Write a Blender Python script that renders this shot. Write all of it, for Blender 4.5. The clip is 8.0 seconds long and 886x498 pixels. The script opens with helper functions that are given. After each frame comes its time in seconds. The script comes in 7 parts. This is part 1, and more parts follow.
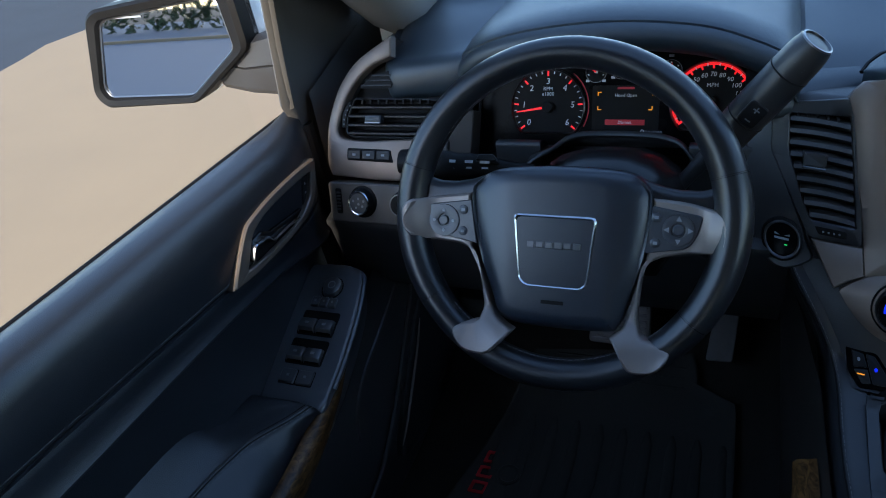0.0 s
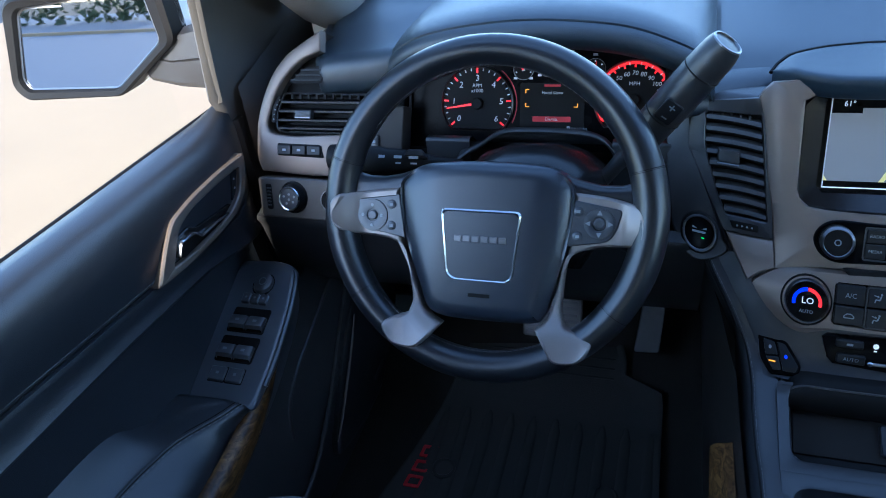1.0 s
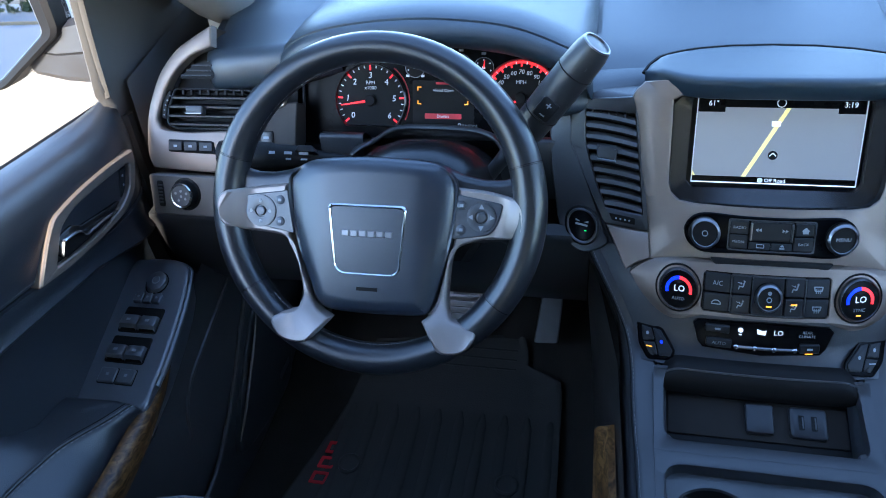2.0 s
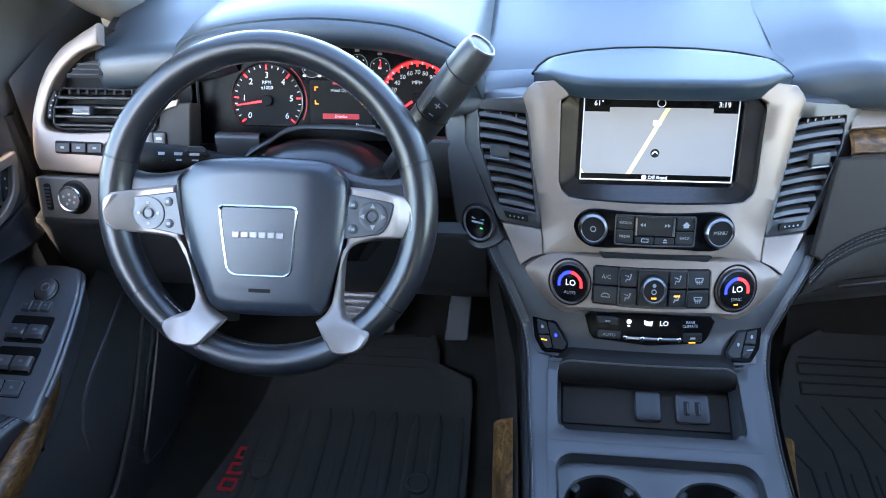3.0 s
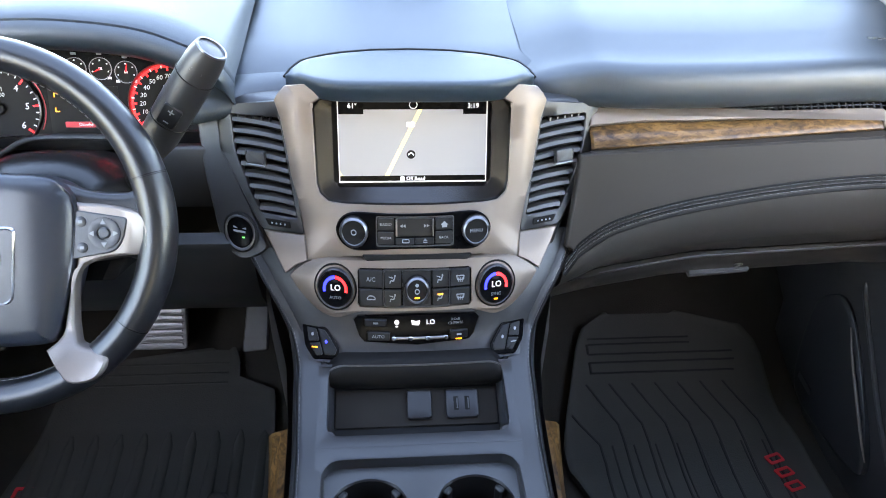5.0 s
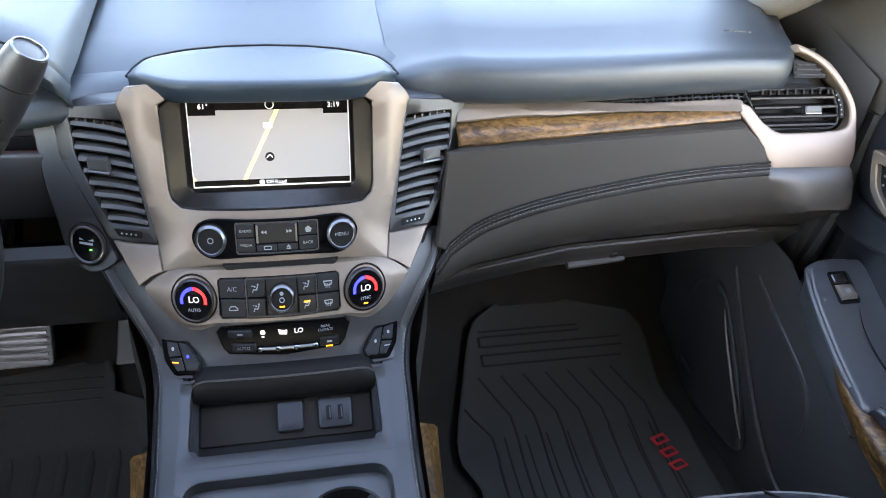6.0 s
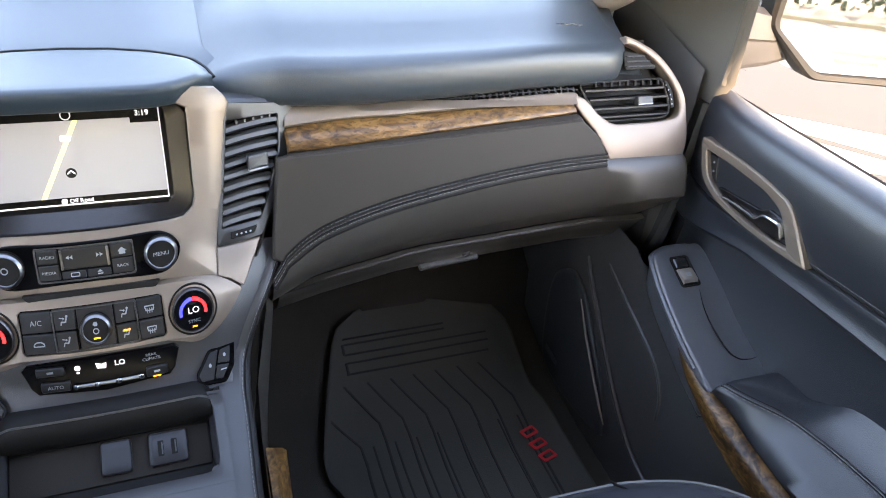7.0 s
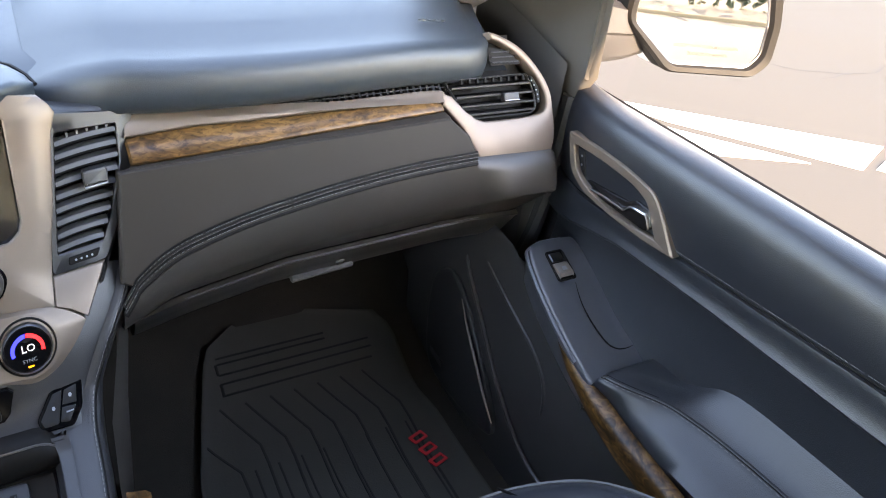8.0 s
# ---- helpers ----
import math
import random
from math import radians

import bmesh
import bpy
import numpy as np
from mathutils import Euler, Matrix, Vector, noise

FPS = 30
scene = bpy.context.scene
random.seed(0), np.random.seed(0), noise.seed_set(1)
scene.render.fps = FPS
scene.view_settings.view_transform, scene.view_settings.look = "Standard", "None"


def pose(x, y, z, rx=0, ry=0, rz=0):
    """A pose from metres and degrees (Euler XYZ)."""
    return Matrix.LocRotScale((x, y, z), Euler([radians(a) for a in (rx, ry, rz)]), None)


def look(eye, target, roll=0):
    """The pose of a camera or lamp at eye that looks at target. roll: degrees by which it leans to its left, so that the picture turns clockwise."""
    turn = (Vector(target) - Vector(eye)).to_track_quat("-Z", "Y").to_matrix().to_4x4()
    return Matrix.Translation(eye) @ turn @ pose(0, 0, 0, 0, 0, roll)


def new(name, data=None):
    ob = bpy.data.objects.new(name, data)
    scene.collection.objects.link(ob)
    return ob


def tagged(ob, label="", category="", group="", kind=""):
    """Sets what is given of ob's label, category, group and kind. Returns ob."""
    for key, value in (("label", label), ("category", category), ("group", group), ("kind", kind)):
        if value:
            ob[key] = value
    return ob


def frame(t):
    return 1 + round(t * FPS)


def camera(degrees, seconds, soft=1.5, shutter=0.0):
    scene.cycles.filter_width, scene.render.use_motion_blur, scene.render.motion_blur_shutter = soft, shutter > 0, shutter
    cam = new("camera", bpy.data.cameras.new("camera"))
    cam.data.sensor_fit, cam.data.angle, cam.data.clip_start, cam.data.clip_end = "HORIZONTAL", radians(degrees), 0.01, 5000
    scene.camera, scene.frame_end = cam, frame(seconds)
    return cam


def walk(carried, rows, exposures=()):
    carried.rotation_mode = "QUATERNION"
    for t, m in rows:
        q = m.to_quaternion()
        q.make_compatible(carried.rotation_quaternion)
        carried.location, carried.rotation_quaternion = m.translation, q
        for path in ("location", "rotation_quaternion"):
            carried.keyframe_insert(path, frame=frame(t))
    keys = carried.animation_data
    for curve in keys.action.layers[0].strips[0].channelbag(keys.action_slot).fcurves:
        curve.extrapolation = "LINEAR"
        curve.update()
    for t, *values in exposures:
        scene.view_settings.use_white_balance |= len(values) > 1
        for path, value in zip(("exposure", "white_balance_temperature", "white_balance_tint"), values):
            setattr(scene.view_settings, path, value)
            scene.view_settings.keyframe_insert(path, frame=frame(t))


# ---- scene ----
cam = camera(63.1, 8.0, 1.0)
PATH = [
    (0, (-0.2585, 0.202, 1.030), (-1.0075, 1.729, -0.023), -9.9),
    (0.5, (-0.2525, 0.201, 1.029), (-0.9425, 1.747, -0.037), -8.8),
    (1, (-0.2395, 0.201, 1.028), (-0.8435, 1.774, -0.050), -7.5),
    (1.5, (-0.2195, 0.199, 1.028), (-0.7365, 1.795, -0.060), -6.1),
    (2, (-0.1945, 0.197, 1.028), (-0.6025, 1.818, -0.071), -4.5),
    (3.5, (-0.1275, 0.198, 1.027), (-0.2515, 1.858, -0.081), -0.8),
    (4, (-0.0975, 0.203, 1.031), (-0.1105, 1.864, -0.084), 0.5),
    (4.5, (-0.0685, 0.207, 1.027), (0.0065, 1.871, -0.079), 1.3),
    (6, (0.0255, 0.237, 1.034), (0.4135, 1.839, -0.098), 4.4),
    (6.5, (0.0595, 0.248, 1.034), (0.5775, 1.814, -0.097), 5.5),
    (7, (0.0935, 0.259, 1.029), (0.7715, 1.772, -0.090), 6.7),
    (7.5, (0.1125, 0.273, 1.026), (0.9255, 1.726, -0.082), 7.9),
    (8, (0.1245, 0.287, 1.020), (1.0855, 1.661, -0.070), 9.2),
]
EXPOSURES = [
    (0.0, 2.00, 6150, 9), (0.5, 2.53, 5750, 9), (1.0, 2.86, 5600, 9), (1.5, 3.14, 5650, 9), (2.0, 3.48, 5850, 10), (3.5, 4.53, 7650, 15),
    (4.5, 4.54, 8400, 18), (6.0, 4.48, 9000, 19), (7.0, 4.48, 9400, 21), (8.0, 4.27, 9400, 21),
]
# exposure and white balance brighten and warm as the camera turns inwards
walk(cam, [(t, look(eye, target, roll)) for t, eye, target, roll in PATH], EXPOSURES)

# ---- light ----
world = bpy.data.worlds.new("sky")
world.use_nodes = True
scene.world = world
SUN_AZ, SUN_EL = radians(180.5), radians(25.0)
_n = world.node_tree.nodes
sky = _n.new("ShaderNodeTexSky")
sky.sky_type, sky.sun_disc, sky.sun_elevation, sky.sun_rotation = "NISHITA", False, SUN_EL, SUN_AZ
world.node_tree.links.new(sky.outputs[0], _n["Background"].inputs[0])
sky.ozone_density, sky.dust_density = 2.4, 0.5
_n["Background"].inputs[1].default_value = 0.15
sun = new("sun", bpy.data.lights.new("sun", "SUN"))
sun.data.energy, sun.data.angle, sun.data.color = 2.0, radians(0.6), (1.0, 0.88, 0.72)
sun.matrix_world = look((0, 0, 0), (-math.sin(SUN_AZ) * math.cos(SUN_EL), -math.cos(SUN_AZ) * math.cos(SUN_EL), -math.sin(SUN_EL)))


# ---- materials ----
def material(name, colour, rough=0.5, metal=0.0, grain=0.0, grain_scale=900.0, stain=0.12, stain_scale=9.0, spec=0.5, coat=0.0, glow=0.0, pebble=False, sheen=0.0, coat_rough=0.08):
    """A surface with variation at two scales: stains in colour and gloss, and a fine relief."""
    m = bpy.data.materials.new(name)
    m.use_nodes = True
    t, L = m.node_tree, m.node_tree.links
    b = t.nodes["Principled BSDF"]
    b.inputs["Metallic"].default_value = metal
    b.inputs["Specular IOR Level"].default_value = spec
    b.inputs["Coat Weight"].default_value = coat
    b.inputs["Coat Roughness"].default_value = coat_rough
    b.inputs["Sheen Weight"].default_value = sheen
    co = t.nodes.new("ShaderNodeTexCoord")
    big = t.nodes.new("ShaderNodeTexNoise")
    big.inputs["Scale"].default_value, big.inputs["Detail"].default_value, big.inputs["Roughness"].default_value = stain_scale, 6, 0.62
    L.new(co.outputs["Object"], big.inputs["Vector"])
    mix = t.nodes.new("ShaderNodeMix")
    mix.data_type = "RGBA"
    mix.inputs["A"].default_value = (*[c * (1 - stain) for c in colour], 1)
    mix.inputs["B"].default_value = (*[min(1, c * (1 + stain)) for c in colour], 1)
    L.new(big.outputs["Fac"], mix.inputs["Factor"])
    L.new(mix.outputs["Result"], b.inputs["Base Color"])
    r = t.nodes.new("ShaderNodeMapRange")
    r.inputs["To Min"].default_value, r.inputs["To Max"].default_value = max(0.02, rough * (1 - 1.2 * stain)), min(1, rough * (1 + 1.2 * stain))
    L.new(big.outputs["Fac"], r.inputs["Value"])
    L.new(r.outputs["Result"], b.inputs["Roughness"])
    if grain:
        fine = t.nodes.new("ShaderNodeTexVoronoi" if pebble else "ShaderNodeTexNoise")
        fine.inputs["Scale"].default_value = grain_scale
        L.new(co.outputs["Object"], fine.inputs["Vector"])
        bump = t.nodes.new("ShaderNodeBump")
        bump.inputs["Strength"].default_value, bump.inputs["Distance"].default_value = grain, 0.0006
        L.new(fine.outputs["Distance" if pebble else "Fac"], bump.inputs["Height"])
        L.new(bump.outputs["Normal"], b.inputs["Normal"])
    if glow:
        b.inputs["Emission Color"].default_value, b.inputs["Emission Strength"].default_value = (*colour, 1), glow
    return m


LEATHER = material("black_leather", (0.0168, 0.0190, 0.0240), 0.39, 0, 0.26, 900, 0.16, 7, 0.80, 0.03, pebble=True, coat_rough=0.36)
GRAINED = material("grained_dash_leather", (0.034, 0.0275, 0.0232), 0.55, 0, 0.16, 1200, 0.14, 7, 0.22, pebble=True)
LOWER = material("lower_dash_skin", (0.041, 0.0357, 0.0312), 0.42, 0, 0.14, 1200, 0.14, 7, 0.65)
SOFT = material("soft_dash_skin", (0.022, 0.032, 0.041), 0.44, 0, 0.22, 1300, 0.12, 6, 0.82, 0.06, pebble=True, coat_rough=0.42)
HOODSKIN = material("screen_hood_skin", (0.018, 0.032, 0.045), 0.44, 0, 0.2, 1300, 0.10, 6, 0.6, pebble=True)
RIM = material("wheel_leather", (0.0100, 0.0106, 0.0130), 0.33, 0, 0.12, 800, 0.16, 14, 0.66, 0.08, pebble=True, coat_rough=0.30)
PLASTIC = material("dark_plastic", (0.0275, 0.0270, 0.0280), 0.42, 0, 0.3, 1100, 0.14, 10, 0.68)
BLACK = material("black_plastic", (0.0085, 0.0078, 0.0075), 0.55, 0, 0.2, 1000, 0.15, 12, 0.15)
GLOSS = material("gloss_black", (0.0025, 0.0025, 0.003), 0.28, 0, 0, 1, 0.2, 14, 0.06)
HARD = material("hard_door_plastic", (0.040, 0.0375, 0.0375), 0.38, 0, 0.35, 900, 0.14, 9, 0.78)
CONSOLE = material("console_skin", (0.0225, 0.0224, 0.0245), 0.39, 0, 0.2, 1000, 0.13, 9, 0.66, pebble=True)
HUB = material("airbag_skin", (0.0120, 0.0165, 0.0255), 0.36, 0, 0.12, 1300, 0.12, 9, 0.85, pebble=True)
PANEL = material("switch_panel_plastic", (0.027, 0.030, 0.038), 0.40, 0, 0.2, 1200, 0.10, 12, 0.85, 0.12, coat_rough=0.28)
CHARCOAL = material("matt_bin_plastic", (0.020, 0.0165, 0.0140), 0.6, 0, 0.3, 1100, 0.15, 12, 0.10)
DOORPANEL = material("door_switch_plastic", (0.064, 0.067, 0.076), 0.32, 0, 0.2, 1200, 0.10, 12, 1.0, 0.5, coat_rough=0.30)
GROOVE = material("mat_groove_rubber", (0.027, 0.027, 0.025), 0.8, 0, 0.4, 500, 0.2, 14, 0.2)
SHROUD = material("shroud_plastic", (0.0125, 0.0110, 0.0110), 0.26, 0, 0.12, 1300, 0.12, 12, 0.45)
SOCKET = material("socket_plastic", (0.019, 0.019, 0.021), 0.36, 0, 0.2, 1200, 0.12, 14, 0.42)
BUTTON = material("button_rubber", (0.0095, 0.0098, 0.011), 0.42, 0, 0.15, 1500, 0.1, 20, 0.32)
SILVER = material("satin_silver", (0.226, 0.174, 0.140), 0.41, 0.45, 0.10, 1600, 0.05, 5, 0.4)
SPOKE = material("brushed_spoke_metal", (0.264, 0.223, 0.202), 0.42, 0.46, 0.10, 1600, 0.05, 6, 0.5)
PEWTER = material("pewter_plastic", (0.105, 0.092, 0.082), 0.42, 0.15, 0.15, 1400, 0.08, 6, 0.5)
SLAT = material("vent_plastic", (0.066, 0.064, 0.064), 0.45, 0, 0.2, 1100, 0.1, 14, 0.65)
CHROME = material("chrome", (0.58, 0.59, 0.61), 0.20, 1.0, 0, 1, 0.05, 20)
SATIN_CHROME = material("satin_chrome", (0.185, 0.185, 0.194), 0.30, 1.0, 0, 1, 0.06, 20)
RUBBER = material("mat_rubber", (0.047, 0.046, 0.041), 0.65, 0, 0.6, 380, 0.25, 8, 0.3)
CARPET = material("dark_carpet", (0.038, 0.034, 0.029), 0.95, 0, 1.0, 600, 0.35, 14, 0.1)
PEDAL = material("worn_pedal_rubber", (0.20, 0.20, 0.20), 0.5, 0, 0.3, 700, 0.2, 30, 0.5)
DARK_THREAD = material("dark_thread", (0.012, 0.012, 0.014), 0.7, 0, 0.3, 2500, 0.1, 60)
THREAD = material("grey_thread", (0.16, 0.155, 0.15), 0.8, 0, 0.3, 2500, 0.1, 60)
PILLAR = material("pillar_trim", (0.10, 0.096, 0.09), 0.75, 0, 0.4, 900, 0.1, 8, 0.3)
DARKPILLAR = material("dark_pillar_trim", (0.112, 0.104, 0.097), 0.6, 0, 0.4, 900, 0.1, 8, 0.3)
ROOFCLOTH = material("headliner_cloth", (0.32, 0.30, 0.275), 0.95, 0, 0.6, 800, 0.06, 8, 0.1)
RED = material("red_paint", (0.58, 0.016, 0.026), 0.5, 0, 0.2, 900, 0.15, 40)
BODY = material("white_car_paint", (0.78, 0.78, 0.76), 0.25, 0, 0, 1, 0.03, 3, 0.5, coat=0.6)
GREYMARK = material("pale_marking", (0.27, 0.28, 0.295), 0.6, 0, 0, 1, 0.05, 50)
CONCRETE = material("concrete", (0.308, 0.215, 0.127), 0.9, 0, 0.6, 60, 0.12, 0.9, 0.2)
# darker concrete colour: the shade on the right-hand ground is painted in
CONCRETE_SHADED = material("shaded_concrete", (0.062, 0.055, 0.047), 0.9, 0, 0.6, 60, 0.16, 0.7, 0.2)
ASPHALT = material("asphalt", (0.045, 0.046, 0.050), 0.9, 0, 0.8, 90, 0.2, 1.5, 0.2)
REAR_LOT = material("blue_grey_asphalt", (0.095, 0.125, 0.175), 0.9, 0, 0.8, 90, 0.1, 1.2, 0.2)
# near-white colour for the sunlight patches painted on the ground
SUN_PATCH = material("painted_sun_patch", (0.80, 0.79, 0.76), 0.8, 0, 0.4, 80, 0.05, 4, 0.3)
FOLIAGE = material("dark_foliage", (0.045, 0.06, 0.03), 0.9, 0, 0.5, 30, 0.5, 6, 0.2)
MIRROR = material("mirror_glass", (0.50, 0.51, 0.52), 0.02, 1.0, 0, 1, 0.01, 3)
BLUE_GLOW = material("blue_light", (0.008, 0.025, 1.0), 0.5, glow=0.22)
RED_GLOW = material("red_light", (1.0, 0.02, 0.025), 0.5, glow=0.19)
AMBER_GLOW = material("amber_light", (1.0, 0.33, 0.02), 0.5, glow=0.2)
GREEN_GLOW = material("green_light", (0.05, 0.9, 0.15), 0.5, glow=0.15)
WHITE_GLOW = material("white_light", (0.80, 0.86, 0.95), 0.5, glow=0.09)
DIM_GLOW = material("dim_white_light", (0.60, 0.62, 0.66), 0.5, glow=0.035)
MAP_GLOW = material("map_display", (0.23, 0.23, 0.24), 0.3, stain=0.015, glow=0.036)
ROAD_GLOW = material("map_road_yellow", (0.95, 0.78, 0.30), 0.3, glow=0.050)


def wood_material():
    """Lacquered wood: long bent streaks, a slow drift of tone and small dark flecks."""
    m = bpy.data.materials.new("burl_wood")
    m.use_nodes = True
    t, L = m.node_tree, m.node_tree.links
    b = t.nodes["Principled BSDF"]
    b.inputs["Roughness"].default_value, b.inputs["Specular IOR Level"].default_value = 0.36, 0.3
    b.inputs["Coat Weight"].default_value, b.inputs["Coat Roughness"].default_value = 0.15, 0.08
    co, long_way = t.nodes.new("ShaderNodeTexCoord"), t.nodes.new("ShaderNodeMapping")
    long_way.inputs["Scale"].default_value = (0.34, 0.40, 1.0)
    long_way.inputs["Rotation"].default_value = (0.0, 0.04, 0.0)
    L.new(co.outputs["Object"], long_way.inputs["Vector"])
    streak, drift, fleck = (t.nodes.new("ShaderNodeTexNoise") for _ in range(3))
    for n, scale, detail, bent in ((streak, 120, 7, 1.6), (drift, 26, 3, 0.8), (fleck, 420, 3, 0.3)):
        n.inputs["Scale"].default_value, n.inputs["Detail"].default_value, n.inputs["Distortion"].default_value = scale, detail, bent
        L.new(long_way.outputs["Vector"], n.inputs["Vector"])
    both = t.nodes.new("ShaderNodeMix")
    both.inputs["Factor"].default_value = 0.42
    L.new(streak.outputs["Fac"], both.inputs["A"])
    L.new(drift.outputs["Fac"], both.inputs["B"])
    ramp = t.nodes.new("ShaderNodeValToRGB")
    e = ramp.color_ramp.elements
    e[0].position, e[0].color = 0.36, (0.024, 0.0115, 0.005, 1)
    e[1].position, e[1].color = 0.62, (0.225, 0.112, 0.038, 1)
    e.new(0.45).color = (0.070, 0.031, 0.010, 1)
    e.new(0.53).color = (0.125, 0.060, 0.020, 1)
    L.new(both.outputs["Result"], ramp.inputs["Fac"])
    spots = t.nodes.new("ShaderNodeValToRGB")
    spots.color_ramp.elements[0].position, spots.color_ramp.elements[0].color = 0.37, (0.20, 0.14, 0.10, 1)
    spots.color_ramp.elements[1].position, spots.color_ramp.elements[1].color = 0.44, (1, 1, 1, 1)
    L.new(fleck.outputs["Fac"], spots.inputs["Fac"])
    mul = t.nodes.new("ShaderNodeMix")
    mul.data_type, mul.blend_type = "RGBA", "MULTIPLY"
    mul.inputs["Factor"].default_value = 0.5
    L.new(ramp.outputs["Color"], mul.inputs["A"])
    L.new(spots.outputs["Color"], mul.inputs["B"])
    L.new(mul.outputs["Result"], b.inputs["Base Color"])
    return m


def glass_material(name, tint=(0.97, 0.985, 0.98, 1), ior=1.04):
    """Thin clear glass: light goes straight through, with a faint sheen."""
    m = bpy.data.materials.new(name)
    m.use_nodes = True
    t, L = m.node_tree, m.node_tree.links
    t.nodes.remove(t.nodes["Principled BSDF"])
    clear, gloss, fres, mix = (t.nodes.new(k) for k in ("ShaderNodeBsdfTransparent", "ShaderNodeBsdfGlossy", "ShaderNodeFresnel", "ShaderNodeMixShader"))
    clear.inputs["Color"].default_value = tint
    gloss.inputs["Roughness"].default_value = 0.02
    fres.inputs["IOR"].default_value = ior
    L.new(fres.outputs[0], mix.inputs[0])
    L.new(clear.outputs[0], mix.inputs[1])
    L.new(gloss.outputs[0], mix.inputs[2])
    L.new(mix.outputs[0], t.nodes["Material Output"].inputs["Surface"])
    return m


WOOD = wood_material()
GLASS = glass_material("clear_glass")
TINTED = glass_material("tinted_glass", (0.30, 0.33, 0.31, 1), 1.45)


# ---- building tools ----
def finish(name, bm, mat, sharp=32):
    bmesh.ops.recalc_face_normals(bm, faces=bm.faces[:])
    lim = radians(sharp)
    for e in bm.edges:
        if len(e.link_faces) == 2 and e.calc_face_angle(0) > lim:
            e.smooth = False
    for f in bm.faces:
        f.smooth = True
    me = bpy.data.meshes.new(name)
    bm.to_mesh(me)
    bm.free()
    me.materials.append(mat)
    return me


def part(name, bm, mat, parent=None, label="", sharp=32):
    ob = new(name, finish(name, bm, mat, sharp))
    if parent:
        ob.parent = parent
    return tagged(ob, label)


def thing(name, label, category, group="", kind="", at=(0, 0, 0)):
    ob = new(name)
    ob.location = at
    ob.empty_display_size = 0.05
    scene.view_layers[0].update()
    return tagged(ob, label, category, group, kind)


def ccw(pts):
    a = sum(p[0] * q[1] - q[0] * p[1] for p, q in zip(pts, pts[1:] + pts[:1]))
    return list(pts) if a > 0 else list(pts)[::-1]


def inset(pts, d):
    out, n = [], len(pts)
    for i in range(n):
        p, a, b = Vector(pts[i][:2]), Vector(pts[i - 1][:2]), Vector(pts[(i + 1) % n][:2])
        e1, e2 = (p - a).normalized(), (b - p).normalized()
        n1, n2 = Vector((-e1.y, e1.x)), Vector((-e2.y, e2.x))
        k = n1 + n2
        k = k / max(0.5, 1 + n1.dot(n2)) if k.length > 1e-6 else n1
        out.append((p.x + k.x * d, p.y + k.y * d))
    return out


def rounded(pts, r, n=5):
    """A polygon with its corners rounded off by about r (one number or one for each corner)."""
    out, N = [], len(pts)
    for i in range(N):
        rr = r[i] if isinstance(r, (list, tuple)) else r
        p, a, b = Vector(pts[i]), Vector(pts[i - 1]), Vector(pts[(i + 1) % N])
        d = min(rr, (a - p).length * 0.48, (b - p).length * 0.48)
        s, e = p + (a - p).normalized() * d, p + (b - p).normalized() * d
        for k in range(n + 1):
            t = k / n
            q = s * (1 - t) ** 2 + p * 2 * t * (1 - t) + e * t * t
            out.append((q.x, q.y))
    return out


def circle(cx, cy, r, n=28, ry=None):
    return [(cx + r * math.cos(2 * math.pi * i / n), cy + (ry or r) * math.sin(2 * math.pi * i / n)) for i in range(n)]


def rect(x0, y0, x1, y1, r=0.0, n=4):
    p = [(x0, y0), (x1, y0), (x1, y1), (x0, y1)]
    return rounded(p, r, n) if r else p


def mirrored(half):
    """A closed outline from its right half, listed from the bottom or top middle round to the other middle."""
    return list(half) + [(-x, y) for x, y in reversed(half) if abs(x) > 1e-6]


def curve(pts, n=8, closed=False):
    """A smooth line through the points."""
    P = [Vector(p) for p in pts]
    N, out = len(P), []
    for i in range(N if closed else N - 1):
        p0 = P[i - 1] if (i or closed) else P[0]
        p1, p2 = P[i], P[(i + 1) % N]
        p3 = P[(i + 2) % N] if (closed or i + 2 < N) else P[-1]
        for k in range(n):
            t = k / n
            out.append(0.5 * ((2 * p1) + (p2 - p0) * t + (2 * p0 - 5 * p1 + 4 * p2 - p3) * t * t + (3 * p1 - p0 - 3 * p2 + p3) * t ** 3))
    if not closed:
        out.append(P[-1])
    return out


def pillow(fn, outline, prof, rings=0, bm=None):
    """A plate: the outline, drawn in by prof's (inset, height) steps, closed over its last ring. fn(a, b, height) gives the place."""
    bm = bm or bmesh.new()
    pts = ccw([tuple(p[:2]) for p in outline])
    n, prev = len(pts), None
    for ins, off in prof:
        q = inset(pts, ins) if ins else pts
        ring = [bm.verts.new(fn(a, b, off)) for a, b in q]
        if prev:
            for i in range(n):
                bm.faces.new((prev[i], prev[(i + 1) % n], ring[(i + 1) % n], ring[i]))
        prev, last = ring, q
    off = prof[-1][1]
    if not rings:
        f = bm.faces.new(prev)
        f.normal_update()
        if n > 4:
            bmesh.ops.triangulate(bm, faces=[f])
        return bm
    ca, cb = sum(p[0] for p in last) / n, sum(p[1] for p in last) / n
    for k in range(1, rings):
        s = 1 - k / rings
        ring = [bm.verts.new(fn(ca + (a - ca) * s, cb + (b - cb) * s, off)) for a, b in last]
        for i in range(n):
            bm.faces.new((prev[i], prev[(i + 1) % n], ring[(i + 1) % n], ring[i]))
        prev = ring
    c = bm.verts.new(fn(ca, cb, off))
    for i in range(n):
        bm.faces.new((prev[i], prev[(i + 1) % n], c))
    return bm


